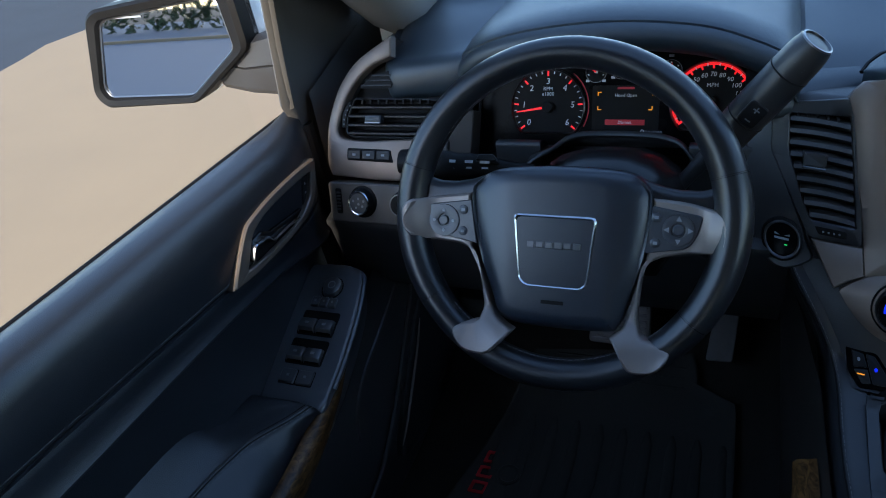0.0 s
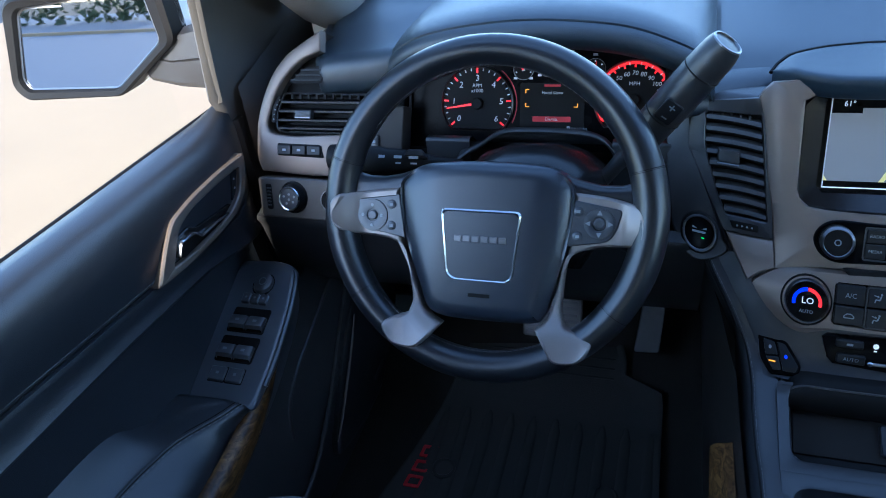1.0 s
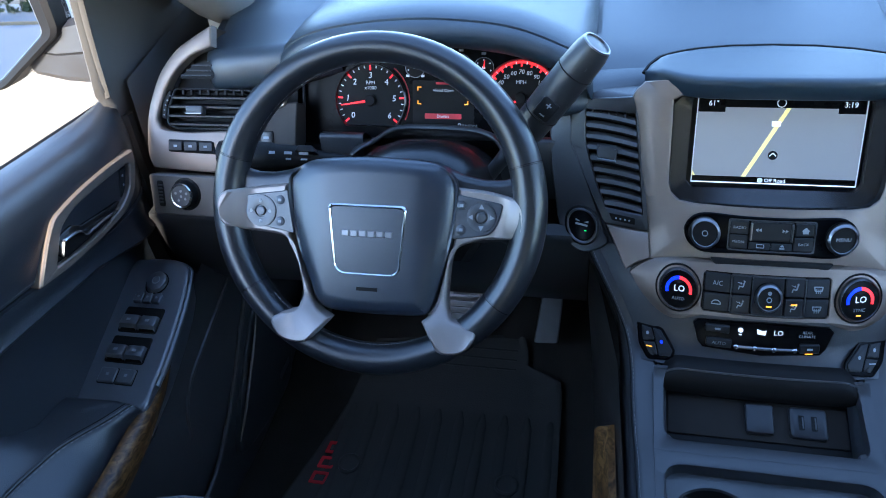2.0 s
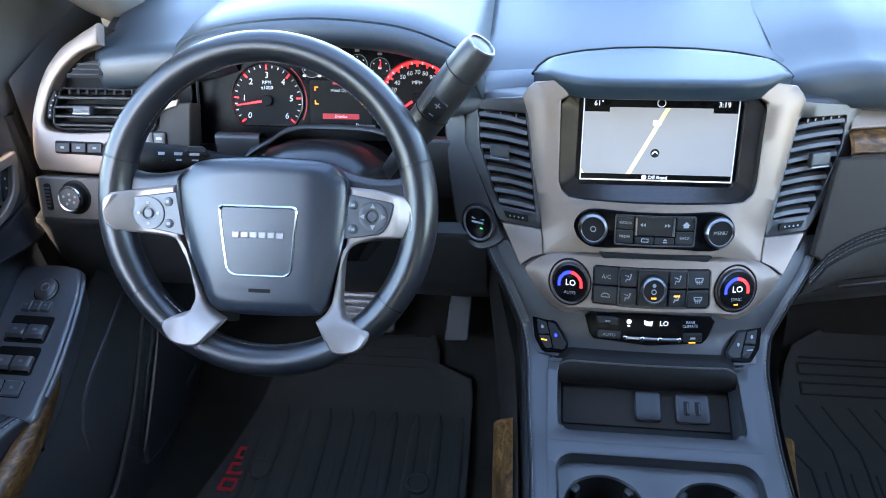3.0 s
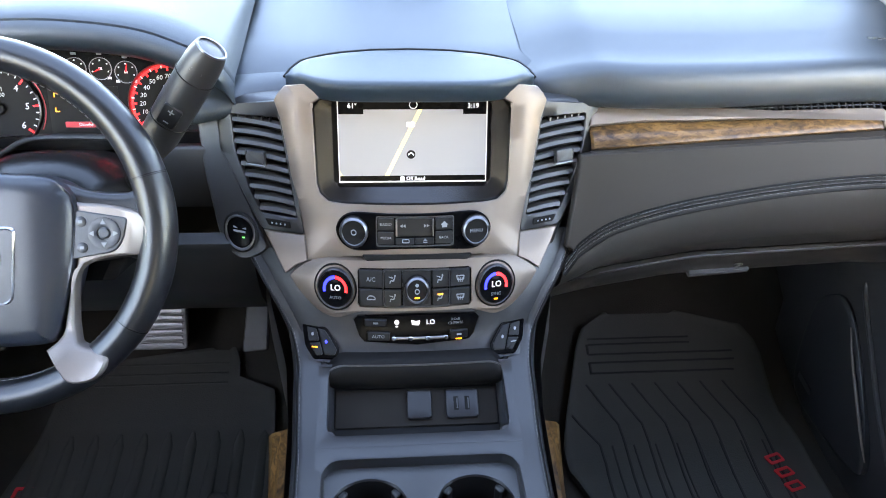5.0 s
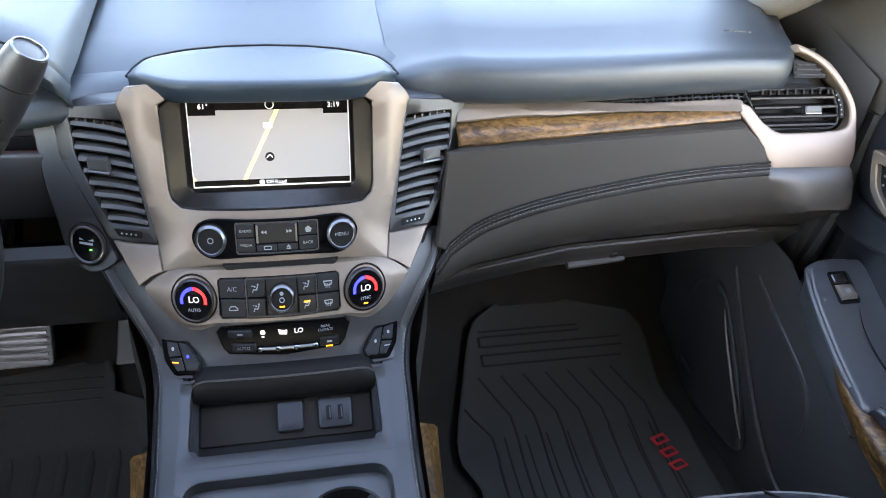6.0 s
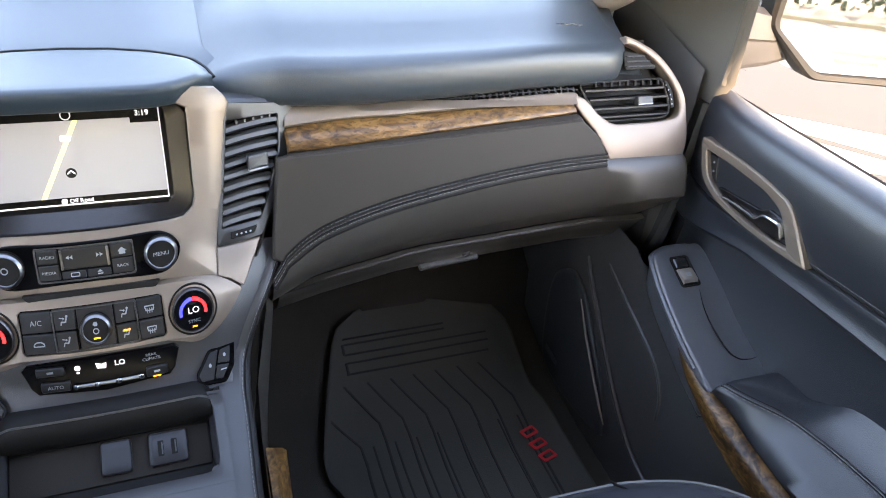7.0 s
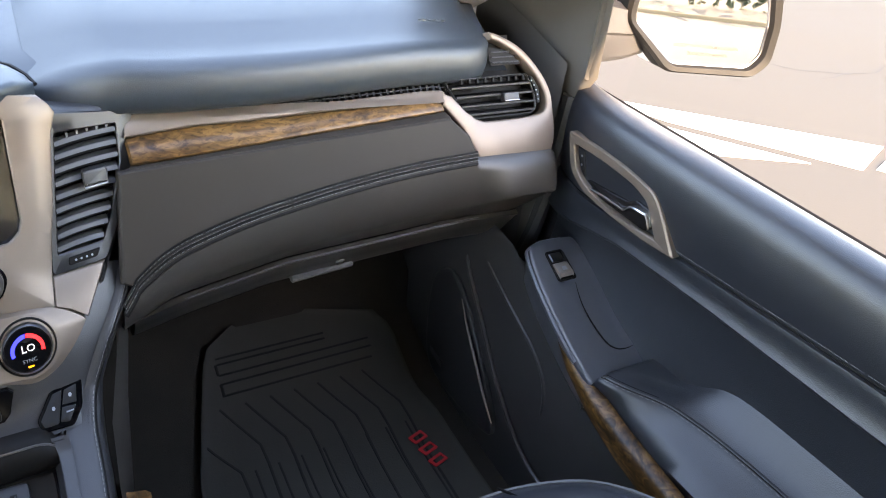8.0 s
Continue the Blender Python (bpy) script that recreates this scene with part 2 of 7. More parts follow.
def star(pts, c, angles):
    """Where rays from c at these angles leave the outline."""
    out, n = [], len(pts)
    for a in angles:
        d, best = Vector((math.cos(a), math.sin(a))), None
        for i in range(n):
            p, q = Vector(pts[i]) - Vector(c), Vector(pts[(i + 1) % n]) - Vector(c)
            e = q - p
            den = d.x * e.y - d.y * e.x
            if abs(den) < 1e-12:
                continue
            t, u = (p.x * e.y - p.y * e.x) / den, (p.x * d.y - p.y * d.x) / den
            if t > 0 and -1e-6 <= u <= 1 + 1e-6 and (best is None or t > best):
                best = t
        out.append((c[0] + d.x * (best or 0), c[1] + d.y * (best or 0)))
    return out


def ringplate(fn, outer, inner, prof, bm=None, c=None, extra=48):
    """A plate with a hole. prof: (share of the way from the outer to the inner outline, height)."""
    bm = bm or bmesh.new()
    c = c or (sum(p[0] for p in inner) / len(inner), sum(p[1] for p in inner) / len(inner))
    angs = sorted({round(math.atan2(p[1] - c[1], p[0] - c[0]), 5) for p in list(outer) + list(inner)} | {round(-math.pi + 2 * math.pi * i / extra, 5) for i in range(extra)})
    O, I = star(outer, c, angs), star(inner, c, angs)
    n, prev = len(angs), None
    for s, off in prof:
        ring = [bm.verts.new(fn(o[0] + (i[0] - o[0]) * s, o[1] + (i[1] - o[1]) * s, off)) for o, i in zip(O, I)]
        if prev:
            for k in range(n):
                bm.faces.new((prev[k], prev[(k + 1) % n], ring[(k + 1) % n], ring[k]))
        prev = ring
    return bm


def loft(sections, closed=False, caps=False, bm=None):
    bm = bm or bmesh.new()
    rows = [[bm.verts.new(p) for p in s] for s in sections]
    n = len(rows[0])
    for a, b in zip(rows, rows[1:]):
        for i in range(n if closed else n - 1):
            bm.faces.new((a[i], a[(i + 1) % n], b[(i + 1) % n], b[i]))
    if caps and closed:
        for r in (rows[0], rows[-1]):
            bm.faces.new(r)
    return bm


def sweep(path, r, n=10, closed=False, flat=1.0, up=(0, 0, 1), bm=None):
    """A tube along the path; r: a radius or a function of the share of the way; flat: its height over its width."""
    bm = bm or bmesh.new()
    P, N, rows = [Vector(p) for p in path], len(path), []
    for i, p in enumerate(P):
        a = P[i - 1] if (i or closed) else P[i]
        b = P[(i + 1) % N] if (closed or i + 1 < N) else P[i]
        t = (b - a).normalized()
        s = t.cross(Vector(up))
        s = s.normalized() if s.length > 1e-5 else Vector((1, 0, 0))
        u = s.cross(t).normalized()
        rad = r(i / (N - 1)) if callable(r) else r
        rows.append([bm.verts.new(p + s * math.cos(2 * math.pi * k / n) * rad + u * math.sin(2 * math.pi * k / n) * rad * flat) for k in range(n)])
    for a, b in zip(rows, rows[1:] + ([rows[0]] if closed else [])):
        for k in range(n):
            bm.faces.new((a[k], a[(k + 1) % n], b[(k + 1) % n], b[k]))
    if not closed:
        bm.faces.new(rows[0][::-1])
        bm.faces.new(rows[-1])
    return bm


def box(x0, y0, z0, x1, y1, z1, bev=0.004, bm=None):
    """A box with softened edges."""
    f = lambda a, b, o: Vector((a, b, o))
    r = min(bev * 2, abs(x1 - x0) * 0.3, abs(y1 - y0) * 0.3)
    b = pillow(f, rect(x0, y0, x1, y1, r, 3), [(bev, z0), (0, z0 + bev), (0, z1 - bev), (bev * 0.35, z1 - bev * 0.3), (bev, z1)], bm=bm)
    return b


def stitches(path, length=0.0045, gap=0.0025, r=0.0006, bm=None):
    """A row of thread stitches along a line, one joined mesh."""
    bm = bm or bmesh.new()
    P = [Vector(p) for p in path]
    d = 0.0
    for a, b in zip(P, P[1:]):
        L = (b - a).length
        if L < 1e-6:
            continue
        t = (b - a) / L
        s = t.cross(Vector((0, 0.3, 1)))
        s = s.normalized() * r
        u = s.cross(t).normalized() * r
        x = -d
        while x < L:
            if x >= 0:
                p, q = a + t * x, a + t * min(x + length, L + length * 0.4)
                v = [bm.verts.new(w) for w in (p - s, p + u, p + s, q - s, q + u, q + s)]
                bm.faces.new((v[0], v[1], v[4], v[3]))
                bm.faces.new((v[1], v[2], v[5], v[4]))
            x += length + gap
        d = L - (x - length - gap)
        d = (length + gap) - (x - L) if x > L else 0.0
    return bm


def plane_of(o, u, v):
    """A frame on a flat face: origin, right, up; heights go towards the onlooker."""
    u, v = Vector(u).normalized(), Vector(v).normalized()
    n = u.cross(v).normalized()
    o = Vector(o)
    return lambda a, b, h: o + u * a + v * b + n * h


def words(text, fn, x, y, size, mat, parent, off=0.0006, name="lettering", align="CENTER", slant=0.0):
    """Lettering of the built-in font, laid on a face."""
    c = bpy.data.curves.new("lettering", "FONT")
    c.body, c.size, c.align_x, c.align_y, c.resolution_u, c.shear = text, size, align, "CENTER", 2, slant
    tmp = bpy.data.objects.new("lettering", c)
    scene.collection.objects.link(tmp)
    me = bpy.data.meshes.new_from_object(tmp.evaluated_get(bpy.context.evaluated_depsgraph_get()))
    bpy.data.objects.remove(tmp)
    bpy.data.curves.remove(c)
    for v in me.vertices:
        v.co = fn(x + v.co.x, y + v.co.y, off)
    me.materials.clear()
    me.materials.append(mat)
    ob = new(name, me)
    ob.parent = parent
    return ob


def flat(name, fn, outline, mat, parent, off=0.0005, thick=0.0004, label=""):
    """A thin printed or glowing mark."""
    return part(name, pillow(fn, outline, [(0, off - thick), (0, off)]), mat, parent, label)


# ---- the shape of the dashboard ----
def lerp(x, xs, ys):
    return float(np.interp(x, xs, ys))


def stack_y(x, z):
    """How far ahead the middle stack's face lies."""
    y = lerp(z, [0.4165, 0.4425, 0.47, 0.485, 0.515, 0.555, 0.70, 0.80], [0.853, 0.889, 0.897, 0.905, 0.918, 0.944, 0.992, 1.025])
    return y + 0.9 * min(abs(x), 0.26) ** 2


def on_stack(a, b, o):
    return Vector((a, stack_y(a, b) - 0.95 * o, b + 0.31 * o))


def on_trim(a, b, o):
    """The wood and silver strip, leaning far back."""
    return Vector((a, 0.999 + (b - 0.643) - 0.72 * o, b + 0.69 * o))


def on_panel(a, b, o):
    """The leather panel under the strip."""
    return Vector((a, 0.996 + 0.35 * (b - 0.643) - 0.94 * o, b + 0.33 * o))


def end_face(s):
    """The dashboard's end by the door, s: -1 left, 1 right."""
    return lambda a, b, o: Vector((s * (a + (0.022 if s < 0 else 0)), 1.03 + 0.5 * (b - 0.667) - 0.89 * o, b + 0.45 * o))


dash = thing("dashboard", "black soft-skinned car dashboard with silver and wood trim", "dashboard")

# dash top: the low middle skin
for x0, x1, y0 in ((-0.215, 0.72, 1.055), (-0.74, -0.62, 1.09), (-0.64, -0.20, 1.16)):
    rows = []
    for y in np.linspace(y0, 1.66, 14):
        rows.append([Vector((x, y, 0.712 + (y - 1.05) * 0.17 - 0.05 * max(0, abs(x) - 0.6) - (0.012 if y < 1.06 else 0))) for x in np.linspace(x0, x1, 25)])
    part("dash_skin", loft(rows), SOFT, dash)


def pad_z(x, y):
    return 0.744 + (y - 1.03) * 0.15 - 0.10 * max(0, abs(x) - 0.55) ** 1.2


def pad(xs, edge, ramp):
    """A padded top: its rounded rear edge follows edge(x), and ramp(x) lets its end sink into the skin."""
    rows = []
    for x in xs:
        y, d = edge(x), ramp(x)
        row = [Vector((x, y + a, pad_z(x, y) + b - d)) for a, b in ((0.045, -0.062), (0.016, -0.058), (0.005, -0.052), (0.001, -0.044), (0.0, -0.032), (0.0012, -0.020), (0.0045, -0.0105), (0.011, -0.0042), (0.024, -0.0010), (0.055, 0.0))]
        row += [Vector((x, yy, pad_z(x, yy) - d)) for yy in np.linspace(y + 0.09, max(1.62, y + 0.2), 8)]
        rows.append(row)
    return loft(rows)


PR = curve([(0.146, 1.047), (0.158, 1.044), (0.176, 1.039), (0.200, 1.030), (0.225, 1.022), (0.27, 1.016), (0.36, 1.017), (0.46, 1.023), (0.60, 1.036), (0.655, 1.043), (0.685, 1.058), (0.700, 1.085), (0.712, 1.12), (0.745, 1.20), (0.79, 1.30), (0.815, 1.42)], 4)
part("passenger_pad", pad([p[0] for p in PR], lambda x: lerp(x, [p[0] for p in PR], [p[1] for p in PR]), lambda x: 0.031 * max(0, 1 - (x - 0.146) / 0.085) ** 1.4 + 0.012 * max(0, (x - 0.69) / 0.12)), SOFT, dash, "smooth black padded passenger dash top", 60)
PL = curve([(-0.54, 1.090), (-0.60, 1.062), (-0.655, 1.055), (-0.694, 1.054), (-0.718, 1.060), (-0.737, 1.098), (-0.763, 1.20), (-0.805, 1.30), (-0.83, 1.42)], 5)
part("driver_pad", pad([p[0] for p in PL], lambda x: lerp(-x, [-p[0] for p in PL], [p[1] for p in PL]), lambda x: 0.012 * max(0, (-x - 0.70) / 0.12)), SOFT, dash, "", 60)
# faint moulded marks on the passenger pad
bm = bmesh.new()
for i in range(6):
    pillow(lambda a, b, o: Vector((a, b, pad_z(a, b) + o)), rect(0.600 + i * 0.007, 1.105, 0.605 + i * 0.007, 1.1065), [(0, -0.002), (0, 0.0003)], bm=bm)
part("airbag_mark", bm, SOFT, dash)

# eyebrow over the screen
BX, BN, BF_ = [0, 0.048, 0.085, 0.104, 0.119, 0.132, 0.142, 0.1475], [0.987, 0.9872, 0.989, 0.995, 1.004, 1.014, 1.026, 1.038], [1.104, 1.1005, 1.091, 1.082, 1.072, 1.060, 1.050, 1.040]
rows, far = [], []
for x in np.concatenate([-np.linspace(0.1475, 0, 26), np.linspace(0, 0.1475, 26)[1:]]):
    yn, yf = lerp(abs(x), BX, BN), lerp(abs(x), BX, BF_)
    d = max(0.004, yf - yn)
    k = min(1, d / 0.05)
    z = lambda y: 0.7335 + (y - 0.987) * 0.015 - 0.012 * (1 - k)
    row = [Vector((x, yn + a * k, z(yn) + b * 0.70 * (0.45 + 0.55 * k))) for a, b in ((0.035, -0.039), (0.017, -0.0388), (0.0080, -0.0365), (0.0045, -0.0330), (0.0015, -0.0130), (0.0010, -0.0060), (0.0035, -0.0016), (0.0090, 0.0), (0.022, 0.0))]
    row += [Vector((x, y, z(y) - (0.0025 if y > yf - 0.004 * k else 0))) for y in np.linspace(yn + 0.022 * k + (d - 0.022 * k) * 0.2, yf, 7)]
    rows.append(row)
    far.append(Vector((x * 1.01, yf + 0.002, z(yf) - 0.003)))
part("screen_hood", loft(rows), HOODSKIN, dash, "", 60)
part("hood_seam", sweep(far, 0.0024, 6), BLACK, dash)

# ledge behind the upright vents, and the rolled edge left of the screen
for s in (1, -1):
    rows = [[Vector((s * x, stack_y(x, 0.688) + 0.001, 0.688)), Vector((s * x, stack_y(x, 0.70) + 0.002, 0.698)), Vector((s * x, stack_y(x, 0.70) + 0.012, 0.7005)), Vector((s * x, 1.085, 0.702))] for x in np.linspace(0.140, 0.240, 10)]
    part("vent_ledge", loft(rows), CONSOLE, dash, "", 60)
rows = []
for x in np.linspace(-0.262, -0.146, 16):
    y = lerp(-x, [0.146, 0.16, 0.18, 0.20, 0.225, 0.262], [1.046, 1.044, 1.038, 1.030, 1.020, 1.008])
    rows.append([Vector((x, y + a, pad_z(x, y) - 0.033 + b)) for a, b in ((0.045, -0.045), (0.016, -0.040), (0.004, -0.034), (0.0, -0.027), (0.0015, -0.019), (0.008, -0.010), (0.019, -0.004), (0.036, -0.001), (0.055, 0.0), (0.09, 0.0035))])
part("dash_roll", loft(rows), SOFT, dash, "", 60)

# instrument hood
HOOD_X = [-0.640, -0.625, -0.595, -0.55, -0.48, -0.40, -0.31, -0.25, -0.218, -0.206]
HOOD_Y = [1.090, 1.070, 1.048, 1.036, 1.030, 1.028, 1.022, 1.012, 1.010, 1.025]
HOOD_Z = [0.700, 0.722, 0.748, 0.769, 0.782, 0.786, 0.779, 0.762, 0.744, 0.715]
xs = [p[0] for p in curve([(x, 0, 0) for x in HOOD_X], 5)]
ye = [p[1] for p in curve([(x, y, 0) for x, y in zip(HOOD_X, HOOD_Y)], 5)]
ze = [p[1] for p in curve([(x, z, 0) for x, z in zip(HOOD_X, HOOD_Z)], 5)]
rows = []
for x, y, z in zip(xs, ye, ze):
    rows.append([Vector(p) for p in ((x, 1.115, z - 0.052), (x, y + 0.030, z - 0.040), (x, y + 0.012, z - 0.034), (x, y + 0.002, z - 0.026), (x, y - 0.001, z - 0.014), (x, y + 0.004, z - 0.004), (x, y + 0.010, z - 0.001))])
part("hood_lip", loft(rows), SOFT, dash, "", 50)
rows = []
for x, y, z in zip(xs, ye, ze):
    rows.append([Vector(p) for p in ((x, y + 0.0125, z - 0.006), (x, y + 0.0125, z + 0.001), (x, y + 0.018, z + 0.0045), (x, y + 0.06, z + 0.010), (x, y + 0.15, z + 0.016 + (0.75 - z) * 0.3), (x, 1.35, 0.79 + (z - 0.75) * 0.5), (x, 1.62, 0.80))])
part("hood_top", loft(rows), SOFT, dash, "", 50)

# skirt under the pads, down to the trim
rows = [[Vector((x, 1.080, 0.735)), Vector((x, 1.07, 0.69)), Vector((x, 1.058, 0.66)), Vector((x, 1.045, 0.60))] for x in np.linspace(0.235, 0.728, 12)]
part("dash_carrier", loft(rows), BLACK, dash)
rows = [[Vector((x, 1.085, 0.735)), Vector((x, 1.075, 0.69)), Vector((x, 1.062, 0.66)), Vector((x, 1.045, 0.58)), Vector((x, 1.05, 0.40))] for x in np.linspace(-0.752, -0.60, 8)]
part("dash_carrier", loft(rows), BLACK, dash)

# wood strip, silver strip, leather panel with its seam
wood = curve([(0.219, 0.6435), (0.30, 0.647), (0.394, 0.6515), (0.50, 0.6565), (0.603, 0.661)], 6) + curve([(0.600, 0.6675), (0.592, 0.6715), (0.50, 0.6705), (0.42, 0.6695), (0.345, 0.6675), (0.318, 0.6695), (0.298, 0.677), (0.284, 0.6805), (0.226, 0.6805)], 6)
rows = []
for x in np.concatenate([[0.2195], np.linspace(0.222, 0.600, 44), [0.6025]]):
    lo, hi = lerp(x, [0.219, 0.30, 0.394, 0.50, 0.603], [0.6435, 0.647, 0.6515, 0.6565, 0.661]), lerp(x, [0.219, 0.25, 0.284, 0.32, 0.345, 0.42, 0.50, 0.592, 0.603], [0.6645, 0.6667, 0.6685, 0.6692, 0.6688, 0.6706, 0.6716, 0.6726, 0.6675])
    end = -0.0035 if x < 0.221 or x > 0.601 else 0.0
    # the strip folds back above its middle
    rows.append([on_trim(x, lo, -0.006)] + [on_trim(x, lo + (hi - lo) * k, o + end) + Vector((0, 0.42, -0.20)) * max(0, k - 0.50) * (hi - lo) for k, o in ((0.0, 0.0020), (0.02, 0.0034), (0.06, 0.0042), (0.28, 0.0046), (0.48, 0.0048), (0.56, 0.0047), (0.80, 0.0042), (0.95, 0.0034), (1.0, 0.0015))] + [on_trim(x, hi, -0.008)])
part("wood_strip", loft(rows), WOOD, dash, "polished burl wood strip", 50)
silver = curve([(0.2195, 0.6650), (0.25, 0.6672), (0.284, 0.6690), (0.32, 0.6697), (0.345, 0.6694), (0.42, 0.6712), (0.50, 0.6722), (0.592, 0.6732), (0.603, 0.6680)], 5) + curve([(0.609, 0.6790), (0.592, 0.6815), (0.50, 0.680), (0.40, 0.6775), (0.325, 0.6757), (0.305, 0.6775), (0.290, 0.6815), (0.284, 0.6822), (0.2225, 0.6822)], 5)
part("silver_strip", pillow(on_trim, [(p[0], p[1]) for p in silver], [(0, -0.006), (0, 0.002), (0.0008, 0.0034), (0.002, 0.004)]), SILVER, dash, "satin silver trim strip")
seam = curve([(0.192, 0.508), (0.2035, 0.5235), (0.2103, 0.5325), (0.2379, 0.5513), (0.2706, 0.5645), (0.3316, 0.5800), (0.4072, 0.5927), (0.4877, 0.6030), (0.567, 0.6092), (0.642, 0.6118)], 6)
panel = [(0.206, 0.640), (0.192, 0.53)] + [(p[0], p[1]) for p in seam[6:]] + [(0.632, 0.6345), (0.603, 0.6595)] + [(p[0], p[1] - 0.0015) for p in reversed(wood[:24])]
part("leather_panel", pillow(on_panel, panel, [(0, -0.010), (0, -0.002), (0.001, 0.001), (0.003, 0.0025)]), GRAINED, dash, "black leather-grained dash panel")
part("panel_ledge", loft([[on_panel(p[0], p[1] - 0.0020, 0.0015), on_panel(p[0], p[1] - 0.0012, 0.0015), on_trim(p[0], p[1] + 0.0002, -0.0005)] for p in wood[:25]]), GRAINED, dash)
# twin stitched seam: a folded ridge with fine threads between dark grooves
part("seam_roll", sweep([on_panel(p[0], p[1] - 0.0022, 0.0004) for p in seam], 0.0036, 10, flat=0.75), GRAINED, dash)
part("seam_roll", sweep([on_panel(p[0], p[1] - 0.0092, -0.0004) for p in seam], 0.0036, 8, flat=0.8), GRAINED, dash)
for dz, o in ((0.0004, 0.0034), (-0.0042, 0.0032), (-0.0082, 0.0030)):
    part("seam_thread", stitches([on_panel(p[0], p[1] + dz, o) for p in seam], 0.0050, 0.0008, 0.00045), THREAD, dash, "pale stitched seam thread")
for dz, o, r in ((0.0026, 0.0026, 0.0013), (-0.0020, 0.0032, 0.0009), (-0.0060, 0.0022, 0.0012), (-0.0122, 0.0012, 0.0026)):
    part("seam_groove", sweep([on_panel(p[0], p[1] + dz, o) for p in seam], r, 6), BLACK, dash)

# black grille between pad and silver strip
rows = []
for x in np.linspace(0.29, 0.66, 24):
    lo, hi = lerp(x, [0.29, 0.32, 0.6, 0.66], [0.682, 0.677, 0.683, 0.675]), lerp(x, [0.29, 0.66], [0.690, 0.698])
    rows.append([on_trim(x, lo - 0.004, -0.004), on_trim(x, lo, -0.012), on_trim(x, hi, -0.014), on_trim(x, hi + 0.01, -0.004)])
grille = part("defrost_grille", loft(rows), BLACK, dash, "narrow black slotted vent strip")
for i in range(34):
    x = 0.302 + i * 0.0095
    lo, hi = lerp(x, [0.29, 0.32, 0.6, 0.66], [0.682, 0.677, 0.683, 0.675]), lerp(x, [0.29, 0.66], [0.690, 0.698])
    part("fin", pillow(on_trim, rect(x, lo - 0.001, x + 0.0042, hi), [(0, -0.013), (0, -0.005), (0.0008, -0.004)]), BUTTON, grille)
for k in (0.25, 0.85):
    part("fin_rail", sweep([on_trim(x, lerp(x, [0.29, 0.32, 0.6, 0.66], [0.682, 0.677, 0.683, 0.675]) * (1 - k) + lerp(x, [0.29, 0.66], [0.690, 0.698]) * k, -0.0045) for x in np.linspace(0.30, 0.63, 12)], 0.0011, 5), BUTTON, grille)


def lower_dash(x):
    """The padded lower dash from the seam down over the glovebox; a boxy corner block by the door."""
    zs = lerp(x, [0.19, 0.25, 0.32, 0.43, 0.51, 0.65, 0.84], [0.506, 0.545, 0.566, 0.586, 0.595, 0.600, 0.596])
    zg = lerp(x, [0.19, 0.28, 0.40, 0.68, 0.84], [0.417, 0.441, 0.464, 0.479, 0.471])
    zc = lerp(x, [0.19, 0.26, 0.31, 0.42, 0.585, 0.715], [0.470, 0.497, 0.509, 0.518, 0.526, 0.528])
    ys = 0.996 + 0.35 * (zs - 0.643)
    pad_line = [(ys + 0.012, zs + 0.002), (ys + 0.001, zs - 0.004), (ys - 0.001, zs - 0.014), (ys + 0.0005, zc * 0.55 + zs * 0.45), (ys + 0.006, zc + 0.004), (ys + 0.018, zc - 0.010), (1.030, zg + 0.008), (1.040, zg - 0.001), (1.060, zg - 0.001)]
    block = [(ys + 0.012, zs + 0.002), (ys + 0.001, zs - 0.003), (ys - 0.007, zs - 0.016), (ys - 0.017, zs - 0.040), (ys - 0.018, zs - 0.050), (0.974, 0.537), (1.005, 0.508), (1.050, 0.465), (1.160, 0.390)]
    k = min(1, max(0, (x - 0.650) / 0.055))
    k = k * k * (3 - 2 * k)
    r = max(0, (x - 0.772) / 0.018)
    return [Vector((x, p[0] * (1 - k) + q[0] * k + 0.030 * r * r, p[1] * (1 - k) + q[1] * k - 0.004 * r)) for p, q in zip(pad_line, block)]


rows = [lower_dash(x) for x in np.concatenate([np.linspace(0.19, 0.64, 22), np.linspace(0.65, 0.772, 14), np.linspace(0.776, 0.793, 6)])]
part("lower_pad", loft(rows), LOWER, dash, "", 50)
rows = []
for x in np.linspace(0.21, 0.775, 26):
    zg = lerp(x, [0.19, 0.28, 0.40, 0.68, 0.84], [0.417, 0.441, 0.464, 0.479, 0.471])
    rows.append([Vector((x, 1.038, zg - 0.002)), Vector((x, 1.030, zg - 0.006)), Vector((x, 1.038, zg - 0.014)), Vector((x, 1.052, zg - 0.035)), Vector((x, 1.064, zg - 0.054)), Vector((x, 1.086, zg - 0.074)), Vector((x, 1.14, zg - 0.090)), Vector((x, 1.40, zg - 0.105))])
glove = part("glovebox_door", loft(rows), LOWER, dash, "dark plastic glovebox door", 40)
part("glovebox_edge", sweep([Vector((x, 1.031, lerp(x, [0.19, 0.28, 0.40, 0.68, 0.84], [0.417, 0.441, 0.464, 0.479, 0.471]) - 0.0035)) for x in np.linspace(0.27, 0.70, 24)], 0.0011, 6), SLAT, glove)
GF = plane_of((0.455, 1.066, 0.408), (1, 0.02, 0.07), (0, -0.55, 0.83))
part("glovebox_handle", pillow(GF, rect(-0.036, -0.004, 0.058, 0.006, 0.003), [(0, -0.01), (0, 0.004), (0.0015, 0.006)]), SLAT, glove, "dull grey glovebox latch")
part("glovebox_lock", pillow(GF, circle(0.035, 0.017, 0.007, 14), [(0, -0.01), (0, 0.001), (0.002, 0.003)]), SLAT, glove)


